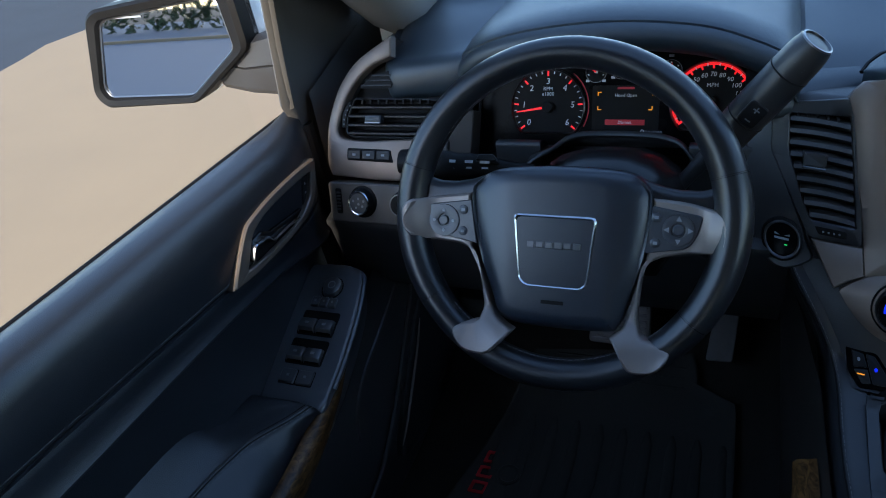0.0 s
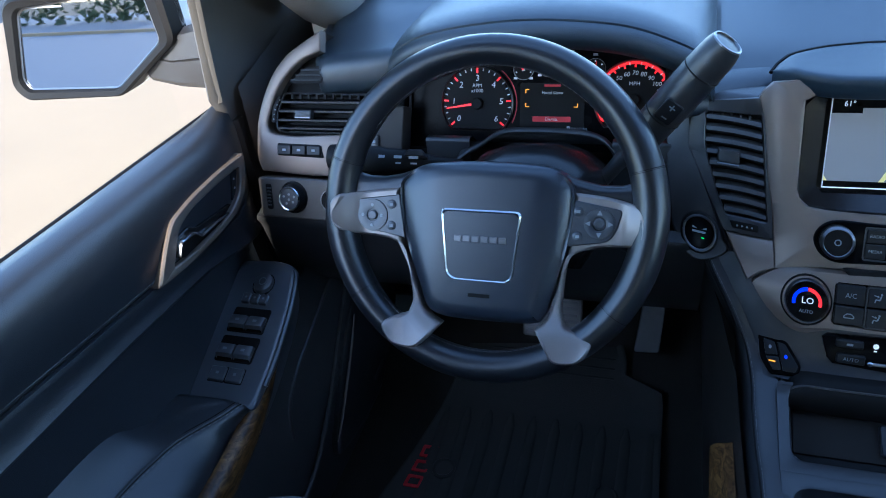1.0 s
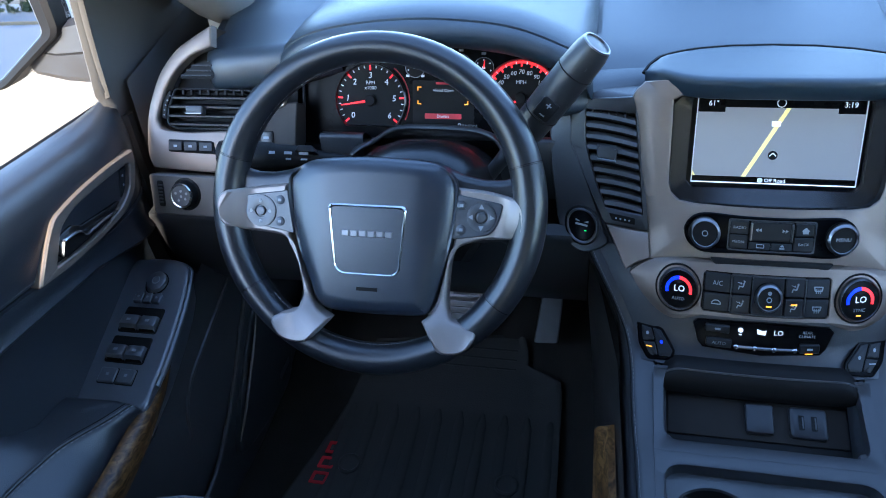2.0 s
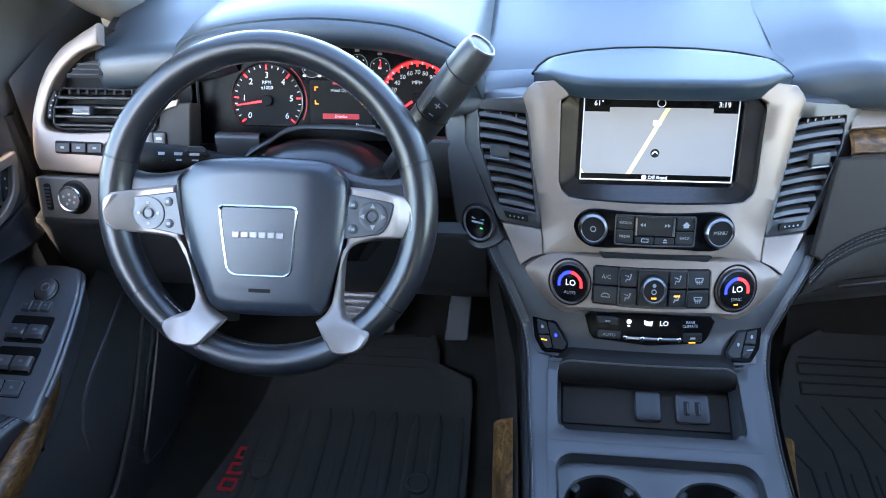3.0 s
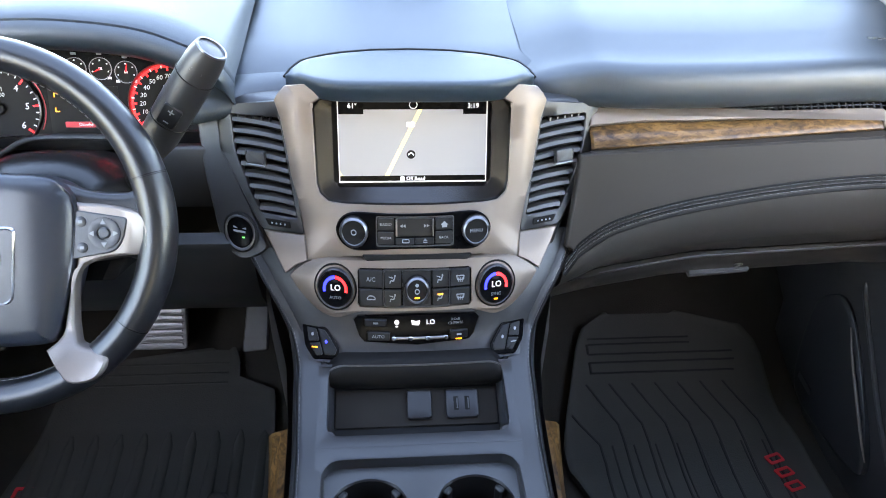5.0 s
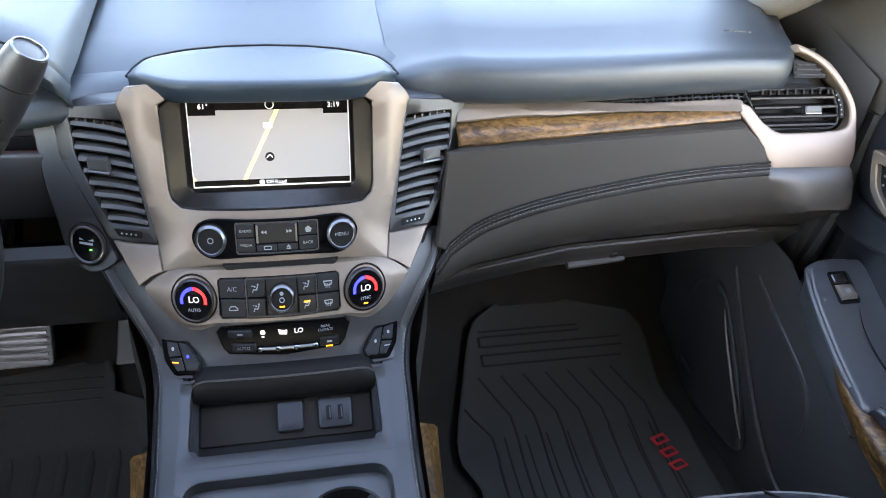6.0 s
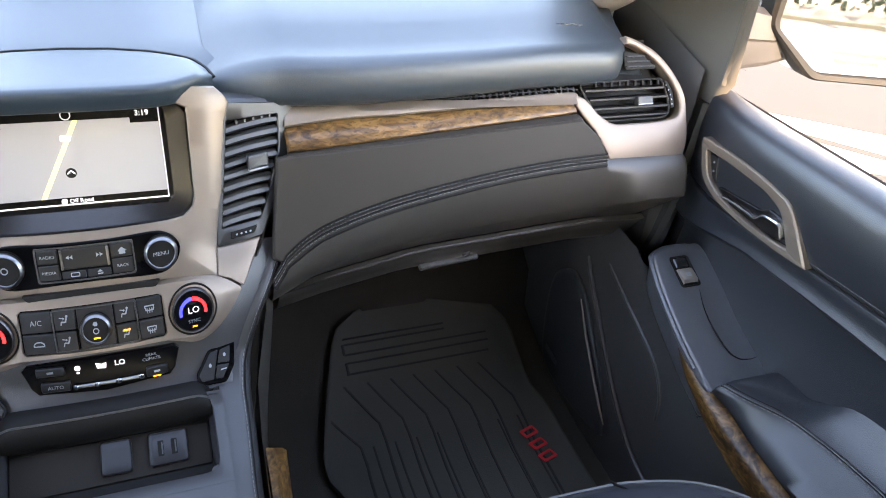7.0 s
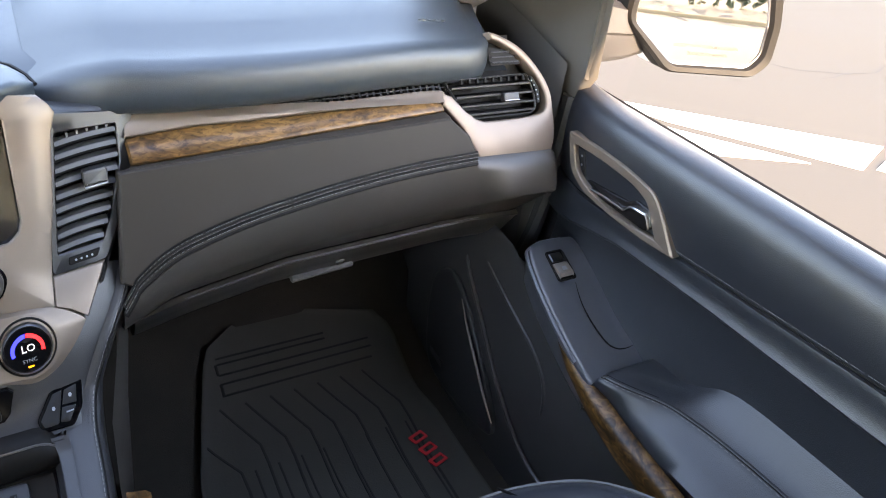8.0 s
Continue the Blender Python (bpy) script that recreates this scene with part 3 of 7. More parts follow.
# ---- dashboard ends: round vents in silver frames ----
def dash_end(s):
    f = end_face(s)
    if s > 0:
        out = curve([(0.686, 0.7445), (0.703, 0.7395), (0.735, 0.7245), (0.762, 0.700), (0.780, 0.672), (0.7835, 0.645), (0.783, 0.615), (0.776, 0.5965)], 5)
    else:
        out = curve([(0.688, 0.7675), (0.700, 0.7615), (0.718, 0.752), (0.742, 0.737), (0.764, 0.712), (0.778, 0.682), (0.785, 0.652), (0.7845, 0.615), (0.777, 0.5965)], 5)
    if s > 0:
        low = [(0.72, 0.5925), (0.657, 0.5945), (0.632, 0.6350), (0.608, 0.6605), (0.6015, 0.6685), (0.6035, 0.6795), (0.620, 0.6730), (0.640, 0.6540), (0.655, 0.6445), (0.668, 0.6405)]
    else:
        low = [(0.70, 0.5925), (0.640, 0.5925), (0.632, 0.645)]
    hole = curve([(0.688, 0.7355), (0.704, 0.7305), (0.729, 0.7165), (0.7545, 0.6935), (0.770, 0.670), (0.772, 0.652), (0.760, 0.643), (0.72, 0.6405)] if s > 0 else [(0.688, 0.7430), (0.699, 0.7390), (0.7155, 0.733), (0.738, 0.716), (0.755, 0.694), (0.766, 0.668), (0.769, 0.652), (0.758, 0.643), (0.72, 0.6405)], 5)
    band = [(p[0], p[1]) for p in out] + low + [(p[0], p[1]) for p in reversed(hole)]
    part("end_trim", pillow(f, band, [(0, -0.012), (0, 0.002), (0.001, 0.0036), (0.0022, 0.0042)]), SILVER, dash, "satin silver end trim")
    # side return of the trim towards the door
    rows = [[f(p[0], p[1], 0.002), f(p[0] + 0.004, p[1], -0.004), f(p[0] + 0.006, p[1], -0.05)] for p in out]
    part("end_return", loft(rows), SILVER, dash)
    bezel = pillow(f, [(p[0], p[1]) for p in hole] + ([(0.66, 0.6415), (0.635, 0.664), (0.612, 0.690), (0.66, 0.712)] if s > 0 else [(0.60, 0.648), (0.60, 0.692), (0.66, 0.712)]), [(0, -0.030), (0, -0.022)])
    part("vent_bezel", bezel, BLACK, dash)
    x_in = 0.625 if s > 0 else 0.618
    mouth = [(x_in + (0.018 if s > 0 else 0), 0.6465), (0.745, 0.6465), (0.7555, 0.651), (0.7545, 0.668), (0.744, 0.692), (x_in - 0.01, 0.690)]
    vent = part("air_vent", ringplate(f, inset(ccw(rounded(mouth, 0.004)), -0.0022), rounded(mouth, 0.004), [(0, -0.004), (0, -0.0005), (0.5, 0.0005), (1, -0.0005), (1, -0.004)]), PLASTIC, dash, "black louvred air vent")
    part("vent_throat", pillow(f, rounded(mouth, 0.004), [(0, -0.0035), (0.0003, -0.020), (0.001, -0.0205)]), BLACK, vent)
    for i, z in enumerate((0.6505, 0.6605, 0.6715, 0.6825)):
        x0 = lerp(z, [0.6465, 0.690], [x_in + 0.018, x_in - 0.008] if s > 0 else [x_in, x_in])
        x1 = lerp(z, [0.6465, 0.668, 0.692], [0.752, 0.7535, 0.744])
        rows = [[f(x, z - 0.0022, -0.003), f(x, z - 0.0016, 0.0012), f(x, z + 0.0004, 0.0016), f(x, z + 0.0014, 0.0004), f(x, z + 0.0042, -0.013), f(x, z + 0.0015, -0.014)] for x in np.linspace(x0, x1, 6)]
        part("slat", loft(rows, True, True), BUTTON, vent)
    for i in range(9):
        x = x_in + 0.012 + i * 0.0125
        part("fin", pillow(f, rect(x, 0.686, x + 0.003, 0.6915), [(0, -0.0034), (0, 0.0012)]), BLACK, vent)
    tab = part("vent_tab", pillow(f, rect(0.699, 0.6628, 0.7235, 0.6725, 0.002), [(0, -0.001), (0, 0.0075), (0.001, 0.009), (0.003, 0.0095)]), PLASTIC, vent, "vent tab with a chrome lip")
    part("tab_lip", pillow(f, rect(0.699, 0.6618, 0.7235, 0.6640, 0.0008), [(0, 0.0), (0, 0.0092), (0.0006, 0.0100)]), SATIN_CHROME, tab)
    # small upper demister opening
    up = rounded([(0.688, 0.7055), (0.7395, 0.7055), (0.716, 0.723), (0.686, 0.7275)], 0.004)
    dem = part("demister", pillow(f, up, [(0, -0.004), (0, -0.0032)]), BLACK, dash)
    for i in range(3):
        z = 0.7085 + i * 0.006
        part("slat", pillow(f, rect(0.69, z, 0.7355 - i * 0.0075, z + 0.0014), [(0, -0.004), (0, -0.0008)]), BUTTON, dem)
    # thumb wheel with white ticks
    whl = part("vent_wheel", pillow(f, rounded([(0.7575, 0.656), (0.7645, 0.657), (0.7625, 0.676), (0.7530, 0.690), (0.7480, 0.690), (0.7560, 0.674)], 0.002), [(0, -0.004), (0, 0.0005), (0.0012, 0.0016)]), BLACK, dash)
    for i in range(5):
        part("tick", pillow(f, circle(0.7602 - 0.0006 * i * i, 0.661 + i * 0.0058, 0.0011, 6), [(0, 0.001), (0, 0.0021)]), GREYMARK, whl)
    return f


dash_end(1)
fL = dash_end(-1)

# right end of the lower dash, and the gap towards the door
rows = [[Vector((0.822, y, z)) for z in (0.70 + 0.25 * (y - 1.05), 0.60, 0.45, 0.30)] for y in (1.050, 1.12, 1.3)]
part("dash_side", loft(rows), DARKPILLAR, dash)
rows = [[Vector((-0.843, y, z)) for z in (0.70 + 0.25 * (y - 1.05), 0.60, 0.45, 0.30)] for y in (1.050, 1.12, 1.3)]
part("dash_side", loft(rows), DARKPILLAR, dash)

# ---- left of the wheel: switches, lamp knob, knee panel ----
sw = part("switch_bank", pillow(fL, rounded([(0.752, 0.6315), (0.686, 0.6305), (0.680, 0.6145), (0.752, 0.6165)], 0.003), [(0, 0.0), (0, 0.0055), (0.001, 0.0062)]), BLACK, dash)
for i in range(3):
    b = part("button", pillow(fL, rect(0.6845 + i * 0.0225, 0.6175, 0.7050 + i * 0.0225, 0.6295, 0.0015), [(0, 0.004), (0, 0.0075), (0.001, 0.0085)]), BUTTON, sw)
    flat("mark", fL, rect(0.6922 + i * 0.0225, 0.6222, 0.6972 + i * 0.0225, 0.6248), GREYMARK, b, 0.009)
knee = lambda a, b, o: Vector((-a, 0.968 + 0.36 * (b - 0.538) - 0.94 * o, b + 0.33 * o))
part("lamp_panel", pillow(knee, rounded([(0.806, 0.5905), (0.615, 0.5895), (0.615, 0.535), (0.802, 0.537)], 0.006), [(0, -0.02), (0, 0.0), (0.002, 0.002)]), PEWTER, dash, "pewter grey lamp switch panel")
kb = part("headlamp_knob", pillow(knee, circle(0.749, 0.5655, 0.0185, 30), [(-0.003, 0.0), (-0.003, 0.003), (0, 0.004), (0.001, 0.014), (0.003, 0.016), (0.0045, 0.0155)]), BLACK, dash, "round headlamp switch knob")
part("knob_ring", ringplate(knee, circle(0.749, 0.5655, 0.0162), circle(0.749, 0.5655, 0.0134), [(0, 0.010), (0, 0.0155), (0.4, 0.0170), (1, 0.0165), (1, 0.014)]), CHROME, kb)
part("knob_face", pillow(knee, circle(0.749, 0.5655, 0.0136, 26), [(0, 0.0150), (0, 0.0158)], 1), PANEL, kb)
for dx, dz in ((0, 0.006), (-0.008, 0.003), (0.008, 0.003), (-0.006, -0.004), (0.004, -0.006), (0, -0.001)):
    flat("mark", knee, circle(0.749 + dx, 0.5655 + dz, 0.0018, 8), GREYMARK, kb, 0.0164)
kb = part("dimmer_knob", pillow(knee, circle(0.687, 0.5655, 0.0165, 26), [(-0.002, 0.0), (0, 0.003), (0.001, 0.012), (0.003, 0.014)]), BLACK, dash)
part("knob_ring", ringplate(knee, circle(0.687, 0.5655, 0.0145), circle(0.687, 0.5655, 0.013), [(0, 0.012), (0, 0.0148), (1, 0.0148), (1, 0.012)]), SATIN_CHROME, kb)
tw = part("thumb_wheel", pillow(knee, rounded([(0.793, 0.582), (0.784, 0.582), (0.782, 0.548), (0.791, 0.548)], 0.003), [(0, 0.0), (0, 0.003), (0.001, 0.004)]), BLACK, dash)
for i in range(6):
    part("tick", pillow(knee, rect(0.784, 0.553 + i * 0.0045, 0.790, 0.555 + i * 0.0045), [(0, 0.0035), (0, 0.0056)]), PLASTIC, tw)
rows = []
for x in np.linspace(-0.812, -0.20, 22):
    rows.append([Vector((x, 0.985, 0.542)), Vector((x, 0.967, 0.537)), Vector((x, 0.966, 0.531)), Vector((x, 0.974, 0.515)), Vector((x, 0.985, 0.47)), Vector((x, 1.00, 0.43)), Vector((x, 1.035, 0.385)), Vector((x, 1.12, 0.34)), Vector((x, 1.32, 0.33))])
part("knee_panel", loft(rows), PLASTIC, dash, "", 40)

# inner end of the driver's trim beside the cluster: silver tip and trailer-brake switch
pod = lambda a, b, o: Vector((a - 0.024, 1.024 + 0.45 * (b - 0.64) - 0.9 * o, b + 0.42 * o))
part("cluster_flank", pillow(pod, rounded([(-0.662, 0.607), (-0.650, 0.625), (-0.632, 0.647), (-0.612, 0.662), (-0.583, 0.676), (-0.566, 0.677), (-0.570, 0.600), (-0.655, 0.594)], 0.003), [(0, -0.03), (0, -0.001), (0.0015, 0.0006)]), GRAINED, dash)
tip = curve([(-0.664, 0.612), (-0.651, 0.632), (-0.634, 0.652), (-0.617, 0.667), (-0.600, 0.676), (-0.581, 0.680)], 4) + curve([(-0.583, 0.672), (-0.602, 0.666), (-0.620, 0.655), (-0.636, 0.637), (-0.652, 0.614), (-0.660, 0.604)], 4)
part("silver_tip", pillow(pod, [(p[0], p[1]) for p in tip], [(0, -0.002), (0, 0.003), (0.001, 0.004)]), SILVER, dash)
br = part("switch_bank", pillow(pod, rect(-0.634, 0.610, -0.600, 0.642, 0.004), [(0, -0.001), (0, 0.003), (0.001, 0.0034)]), BLACK, dash)
for x0, x1 in ((-0.6325, -0.6178), (-0.6165, -0.6015)):
    part("switch_key", pillow(pod, rect(x0, 0.6118, x1, 0.6405, 0.002), [(0, 0.002), (0, 0.0040), (0.001, 0.0046)]), LOWER, br)
flat("mark", pod, rect(-0.613, 0.632, -0.605, 0.635), GREYMARK, br, 0.0052)
flat("mark", pod, rect(-0.613, 0.618, -0.605, 0.621), GREYMARK, br, 0.0052)
flat("mark", pod, rect(-0.6135, 0.6265, -0.6045, 0.6280), GREYMARK, br, 0.0052)

# ---- instrument cluster ----
CL = plane_of((0, 1.085, 0.66), (1, 0, 0), (0, 0.33, 0.944))
cluster = thing("instrument_cluster", "lit black instrument cluster with red-needled dials", "instruments")
face = rounded([(-0.632, -0.058), (-0.214, -0.058), (-0.214, 0.088), (-0.632, 0.088)], 0.01)
part("cluster_face", pillow(CL, face, [(0, -0.02), (0, 0.0)]), GLOSS, cluster)
ARCH = curve([(-0.512, 1.000, 0.620), (-0.500, 1.006, 0.6275), (-0.482, 1.018, 0.6345), (-0.4675, 1.035, 0.6402), (-0.4503, 1.045, 0.6415), (-0.4287, 1.050, 0.6406), (-0.3853, 1.050, 0.6402), (-0.3513, 1.047, 0.6385), (-0.330, 1.038, 0.6345), (-0.316, 1.020, 0.627), (-0.306, 1.006, 0.616)], 5)
shelf_back = lambda x: [CL(x, -0.047, 0.001), CL(x, -0.047, 0.008)]
for x0, x1 in ((-0.560, -0.500), (-0.318, -0.214)):
    rows = [shelf_back(x) + [Vector((x, y, z)) for y, z in ((1.040, 0.6365), (1.031, 0.6385), (1.0265, 0.6375), (1.0250, 0.634), (1.0245, 0.60), (1.035, 0.55))] for x in np.linspace(x0, x1, 6)]
    part("cluster_shelf", loft(rows), PLASTIC, cluster, "", 60)
rows = [[Vector((x, 1.10, 0.612)), Vector((x, 1.062, 0.606)), Vector((x, 1.058, 0.55))] for x in np.linspace(-0.632, -0.556, 4)]
part("cluster_recess", loft(rows), BLACK, cluster)
rows = []
for p in ARCH:
    b = shelf_back(p.x)
    rows.append(b + [b[1].lerp(p, 0.7) + Vector((0, 0, 0.004))] + [p + Vector((0, dy, dz)) for dy, dz in ((0.005, 0.0030), (0.0, 0.0022), (-0.0018, -0.0005), (0.0, -0.0035), (0.006, -0.0050), (0.030, -0.010))])
part("column_arch", loft(rows), PLASTIC, cluster, "grey arched edge over the steering column", 60)
# paler bead added in place of the highlight on the cheek's edge
part("cluster_edge_glint", sweep(curve([Vector((-0.583, 1.062, 0.712)), Vector((-0.592, 1.064, 0.66)), Vector((-0.602, 1.066, 0.606))], 6), 0.0018, 8), PLASTIC, cluster)
for x in (-0.628, -0.216):
    part("cluster_cheek", loft([[Vector((x, 1.12, z)), Vector((x, 1.05, z)), Vector((x - math.copysign(0.006, x + 0.42) * -1, 1.026, z))] for z in (0.56, 0.62, 0.66, 0.695)]), BLACK, cluster)


def dial(cx, cy, r, name, ring_mat, numbers, sweep_deg, needle_deg, title, red_to):
    """A round dial with its flat foot, ticks, figures and needle; degrees run clockwise from straight down-left."""
    a0, a1 = sweep_deg
    foot = -0.70 * r
    line = [(cx + r * math.cos(a), max(cy + r * math.sin(a), cy + foot)) for a in (2 * math.pi * i / 56 for i in range(56))]
    inn = [(cx + (x - cx) * 0.955, cy + (y - cy) * 0.955) for x, y in line]
    d = part(name, pillow(CL, inn, [(0, 0.0), (0, 0.0012)]), BLACK, cluster)
    part("dial_ring", ringplate(CL, line, inn, [(0, 0.0), (0, 0.004), (0.5, 0.005), (1, 0.003), (1, 0.0)], c=(cx, cy)), ring_mat, d)
    n = len(numbers)
    for i, txt in enumerate(numbers):
        a = radians(a0 + (a1 - a0) * i / (n - 1))
        if txt:
            words(txt, CL, cx + 0.66 * r * math.cos(a), cy + 0.66 * r * math.sin(a), 0.0112 if n < 9 else 0.0078, DIM_GLOW, d, 0.0018, "figure", slant=0.12)
    steps = (n - 1) * (2 if n > 9 else 4)
    for i in range(steps + 1):
        a = radians(a0 + (a1 - a0) * i / steps)
        big = i % (steps // (n - 1)) == 0
        p0, p1, w = (0.80 if big else 0.86) * r, 0.93 * r, 0.0011 if big else 0.0006
        c, s = math.cos(a), math.sin(a)
        q = [(cx + p0 * c - w * s, cy + p0 * s + w * c), (cx + p1 * c - w * s, cy + p1 * s + w * c), (cx + p1 * c + w * s, cy + p1 * s - w * c), (cx + p0 * c + w * s, cy + p0 * s - w * c)]
        flat("tick", CL, q, RED_GLOW if big else DIM_GLOW, d, 0.0017)
    a = radians(needle_deg)
    c, s = math.cos(a), math.sin(a)
    w = 0.0017
    q = [(cx - w * s, cy + w * c), (cx + 0.86 * r * c - 0.4 * w * s, cy + 0.86 * r * s + 0.4 * w * c), (cx + 0.86 * r * c + 0.4 * w * s, cy + 0.86 * r * s - 0.4 * w * c), (cx + w * s, cy - w * c)]
    part("needle", pillow(CL, q, [(0, 0.0025), (0, 0.004)]), RED_GLOW, d, "lit red needle")
    part("needle_hub", pillow(CL, circle(cx, cy, 0.0075, 18), [(0, 0.001), (0, 0.005), (0.001, 0.006)]), BLACK, d)
    words(title, CL, cx, cy + 0.40 * r, 0.0068, DIM_GLOW, d, 0.0018, "figure")
    return d


tach = dial(-0.5025, 0.003, 0.050, "tachometer", SATIN_CHROME, ["0", "1", "2", "3", "4", "5", "6"], (218, -38), 189, "RPM\nx1000", 0)
# red arc beside the tachometer
def arc(cx, cy, r0, r1, a0, a1, n=24):
    A = [radians(a0 + (a1 - a0) * i / n) for i in range(n + 1)]
    return [(cx + r1 * math.cos(a), cy + r1 * math.sin(a)) for a in A] + [(cx + r0 * math.cos(a), cy + r0 * math.sin(a)) for a in reversed(A)]


flat("red_arc", CL, arc(-0.5025, 0.003, 0.0535, 0.0548, 52, -28), RED, tach, 0.0012)
speedo = dial(-0.2985, 0.009, 0.050, "speedometer", SATIN_CHROME, ["0", "10", "20", "30", "40", "50", "60", "70", "80", "90", "100", "110", "120", "130", "140"], (216, -36), 214, "MPH", 1)
flat("red_arc", CL, arc(-0.2985, 0.009, 0.0440, 0.0472, 214, -38, 40), RED_GLOW, speedo, 0.0015)
for i, (x, needle) in enumerate(((-0.440, 150), (-0.408, 200), (-0.378, 205), (-0.348, 82))):
    y = 0.047 + (0.004 if i in (1, 2) else 0)
    g = part("small_gauge", pillow(CL, circle(x, y, 0.0135, 22), [(0, 0.0), (0, 0.0012)]), BLACK, cluster)
    part("dial_ring", ringplate(CL, arc(x, y, 0.0, 0.0135, 180, 360, 20)[:21] + circle(x, y, 0.0135, 22)[1:11], circle(x, y, 0.0128, 22), [(0, 0.0), (0, 0.002), (1, 0.002), (1, 0)], c=(x, y)), SATIN_CHROME, g)
    for k in range(5):
        a = radians(200 - 55 * k)
        flat("tick", CL, circle(x + 0.010 * math.cos(a), y + 0.010 * math.sin(a), 0.0010, 6), DIM_GLOW, g, 0.0017)
    a = radians(needle)
    flat("needle", CL, [(x - 0.001 * math.sin(a), y + 0.001 * math.cos(a)), (x + 0.0105 * math.cos(a), y + 0.0105 * math.sin(a)), (x + 0.001 * math.sin(a), y - 0.001 * math.cos(a))], RED_GLOW, g, 0.002)
    flat("mark", CL, rect(x - 0.002, y - 0.0015, x + 0.002, y + 0.0015), DIM_GLOW, g, 0.0017)
    flat("mark", CL, rect(x - 0.0125, y - 0.0125, x - 0.008, y - 0.0095), DIM_GLOW, g, 0.0017)
    flat("mark", CL, rect(x + 0.008, y - 0.0125, x + 0.0125, y - 0.0095), DIM_GLOW, g, 0.0017)
    flat("mark", CL, rect(x - 0.003, y + 0.0165, x + 0.003, y + 0.0195), GREYMARK, g, 0.0017)
info = part("message_display", pillow(CL, rect(-0.444, -0.036, -0.360, 0.030, 0.002), [(0, 0.0), (0, 0.0006)]), BLACK, cluster, "dark driver message display")
words("Hood Open", CL, -0.4015, 0.0175, 0.0056, DIM_GLOW, info, 0.0012)
flat("mark", CL, rect(-0.412, 0.0252, -0.391, 0.0280), RED, info, 0.0012)
flat("mark", CL, rect(-0.427, -0.0200, -0.377, -0.0130, 0.001), RED, info, 0.0010)
words("Dismiss", CL, -0.402, -0.0165, 0.0055, DIM_GLOW, info, 0.0016)
words("P", CL, -0.3795, -0.0290, 0.0095, DIM_GLOW, info, 0.0012)
words("RNDM", CL, -0.3765, -0.0295, 0.0074, GREYMARK, info, 0.0012, align="LEFT")
for x, y, sx, sy in ((-0.437, 0.022, 1, 1), (-0.437, -0.001, 1, -1), (-0.368, 0.022, -1, 1), (-0.368, -0.001, -1, -1)):
    flat("mark", CL, [(x, y), (x + 0.005 * sx, y), (x + 0.005 * sx, y - 0.001 * sy), (x + 0.001 * sx, y - 0.001 * sy), (x + 0.001 * sx, y - 0.005 * sy), (x, y - 0.005 * sy)], AMBER_GLOW, info, 0.0012)
part("warning_lamp", pillow(CL, rect(-0.379, 0.0755, -0.371, 0.0815, 0.001), [(0, 0), (0, 0.0014)]), AMBER_GLOW, cluster, "small lit amber warning lamp")
part("warning_lamp", pillow(CL, rect(-0.337, 0.069, -0.3335, 0.078, 0.001), [(0, 0), (0, 0.0014)]), RED_GLOW, cluster, "small lit red warning lamp")
part("warning_lamp", pillow(CL, rounded([(-0.2735, -0.002), (-0.2655, -0.002), (-0.2695, 0.011)], 0.001), [(0, 0), (0, 0.002)]), RED_GLOW, cluster)
part("status_lamp", pillow(CL, rect(-0.398, 0.079, -0.392, 0.0815), [(0, 0), (0, 0.0014)]), WHITE_GLOW, cluster)

# ---- middle stack ----
stack = thing("centre_stack", "silver-framed centre stack with screen, knobs and climate buttons", "console")
hole = mirrored([(0, 0.5945), (0.092, 0.5945), (0.102, 0.5965), (0.110, 0.603), (0.1135, 0.612), (0.1155, 0.703), (0.10, 0.712), (0, 0.712)])
outer = mirrored([(0, 0.5385), (0.08, 0.5365), (0.1275, 0.5290), (0.1305, 0.553), (0.1325, 0.565), (0.138, 0.596), (0.1442, 0.622), (0.1478, 0.650), (0.1535, 0.684), (0.1598, 0.7025), (0.1555, 0.7100), (0.1470, 0.7190), (0.110, 0.726), (0, 0.726)])
bm = ringplate(on_stack, outer, hole, [(0, -0.012), (0, 0.003), (0.04, 0.0045), (0.5, 0.0055), (0.95, 0.0045), (1, 0.003), (1, -0.004)], extra=72)
for s in (1, -1):
    pillow(on_stack, [(s * 0.1312, 0.5535), (s * 0.158, 0.5533), (s * 0.181, 0.5538), (s * 0.168, 0.5325), (s * 0.1555, 0.5125), (s * 0.1420, 0.5225), (s * 0.1283, 0.5288)],
           [(0, -0.012), (0, 0.003), (0.0012, 0.0045)], bm=bm)
part("stack_frame", bm, SILVER, stack, "satin silver stack frame", 40)

SC = plane_of((0, 0.984, 0.605), (1, 0, 0), (0, 0.30, 0.954))
bm = bmesh.new()
deep = mirrored([(0, 0.0010), (0.0895, 0.0010), (0.0915, 0.0022), (0.0925, 0.0050), (0.0925, 0.106), (0, 0.106)])
angs = [2 * math.pi * i / 64 for i in range(64)]
O, I = star(hole, (0, 0.65), angs), star(deep, (0, 0.047), angs)
rows = [[on_stack(a, b, 0.0035) for a, b in O], [on_stack(a * 0.985, 0.65 + (b - 0.65) * 0.985, -0.004) for a, b in O], [SC(a * 1.02, 0.047 + (b - 0.047) * 1.02, 0.006) for a, b in I], [SC(a, b, 0.0) for a, b in I]]
rows = [r + r[:1] for r in rows]
part("screen_surround", loft(rows), SHROUD, stack, "", 45)
screen = part("touch_screen", pillow(SC, rect(-0.101, -0.013, 0.101, 0.107), [(0, -0.006), (0, 0.0002)]), GLOSS, stack, "lit navigation touch screen showing a road map")
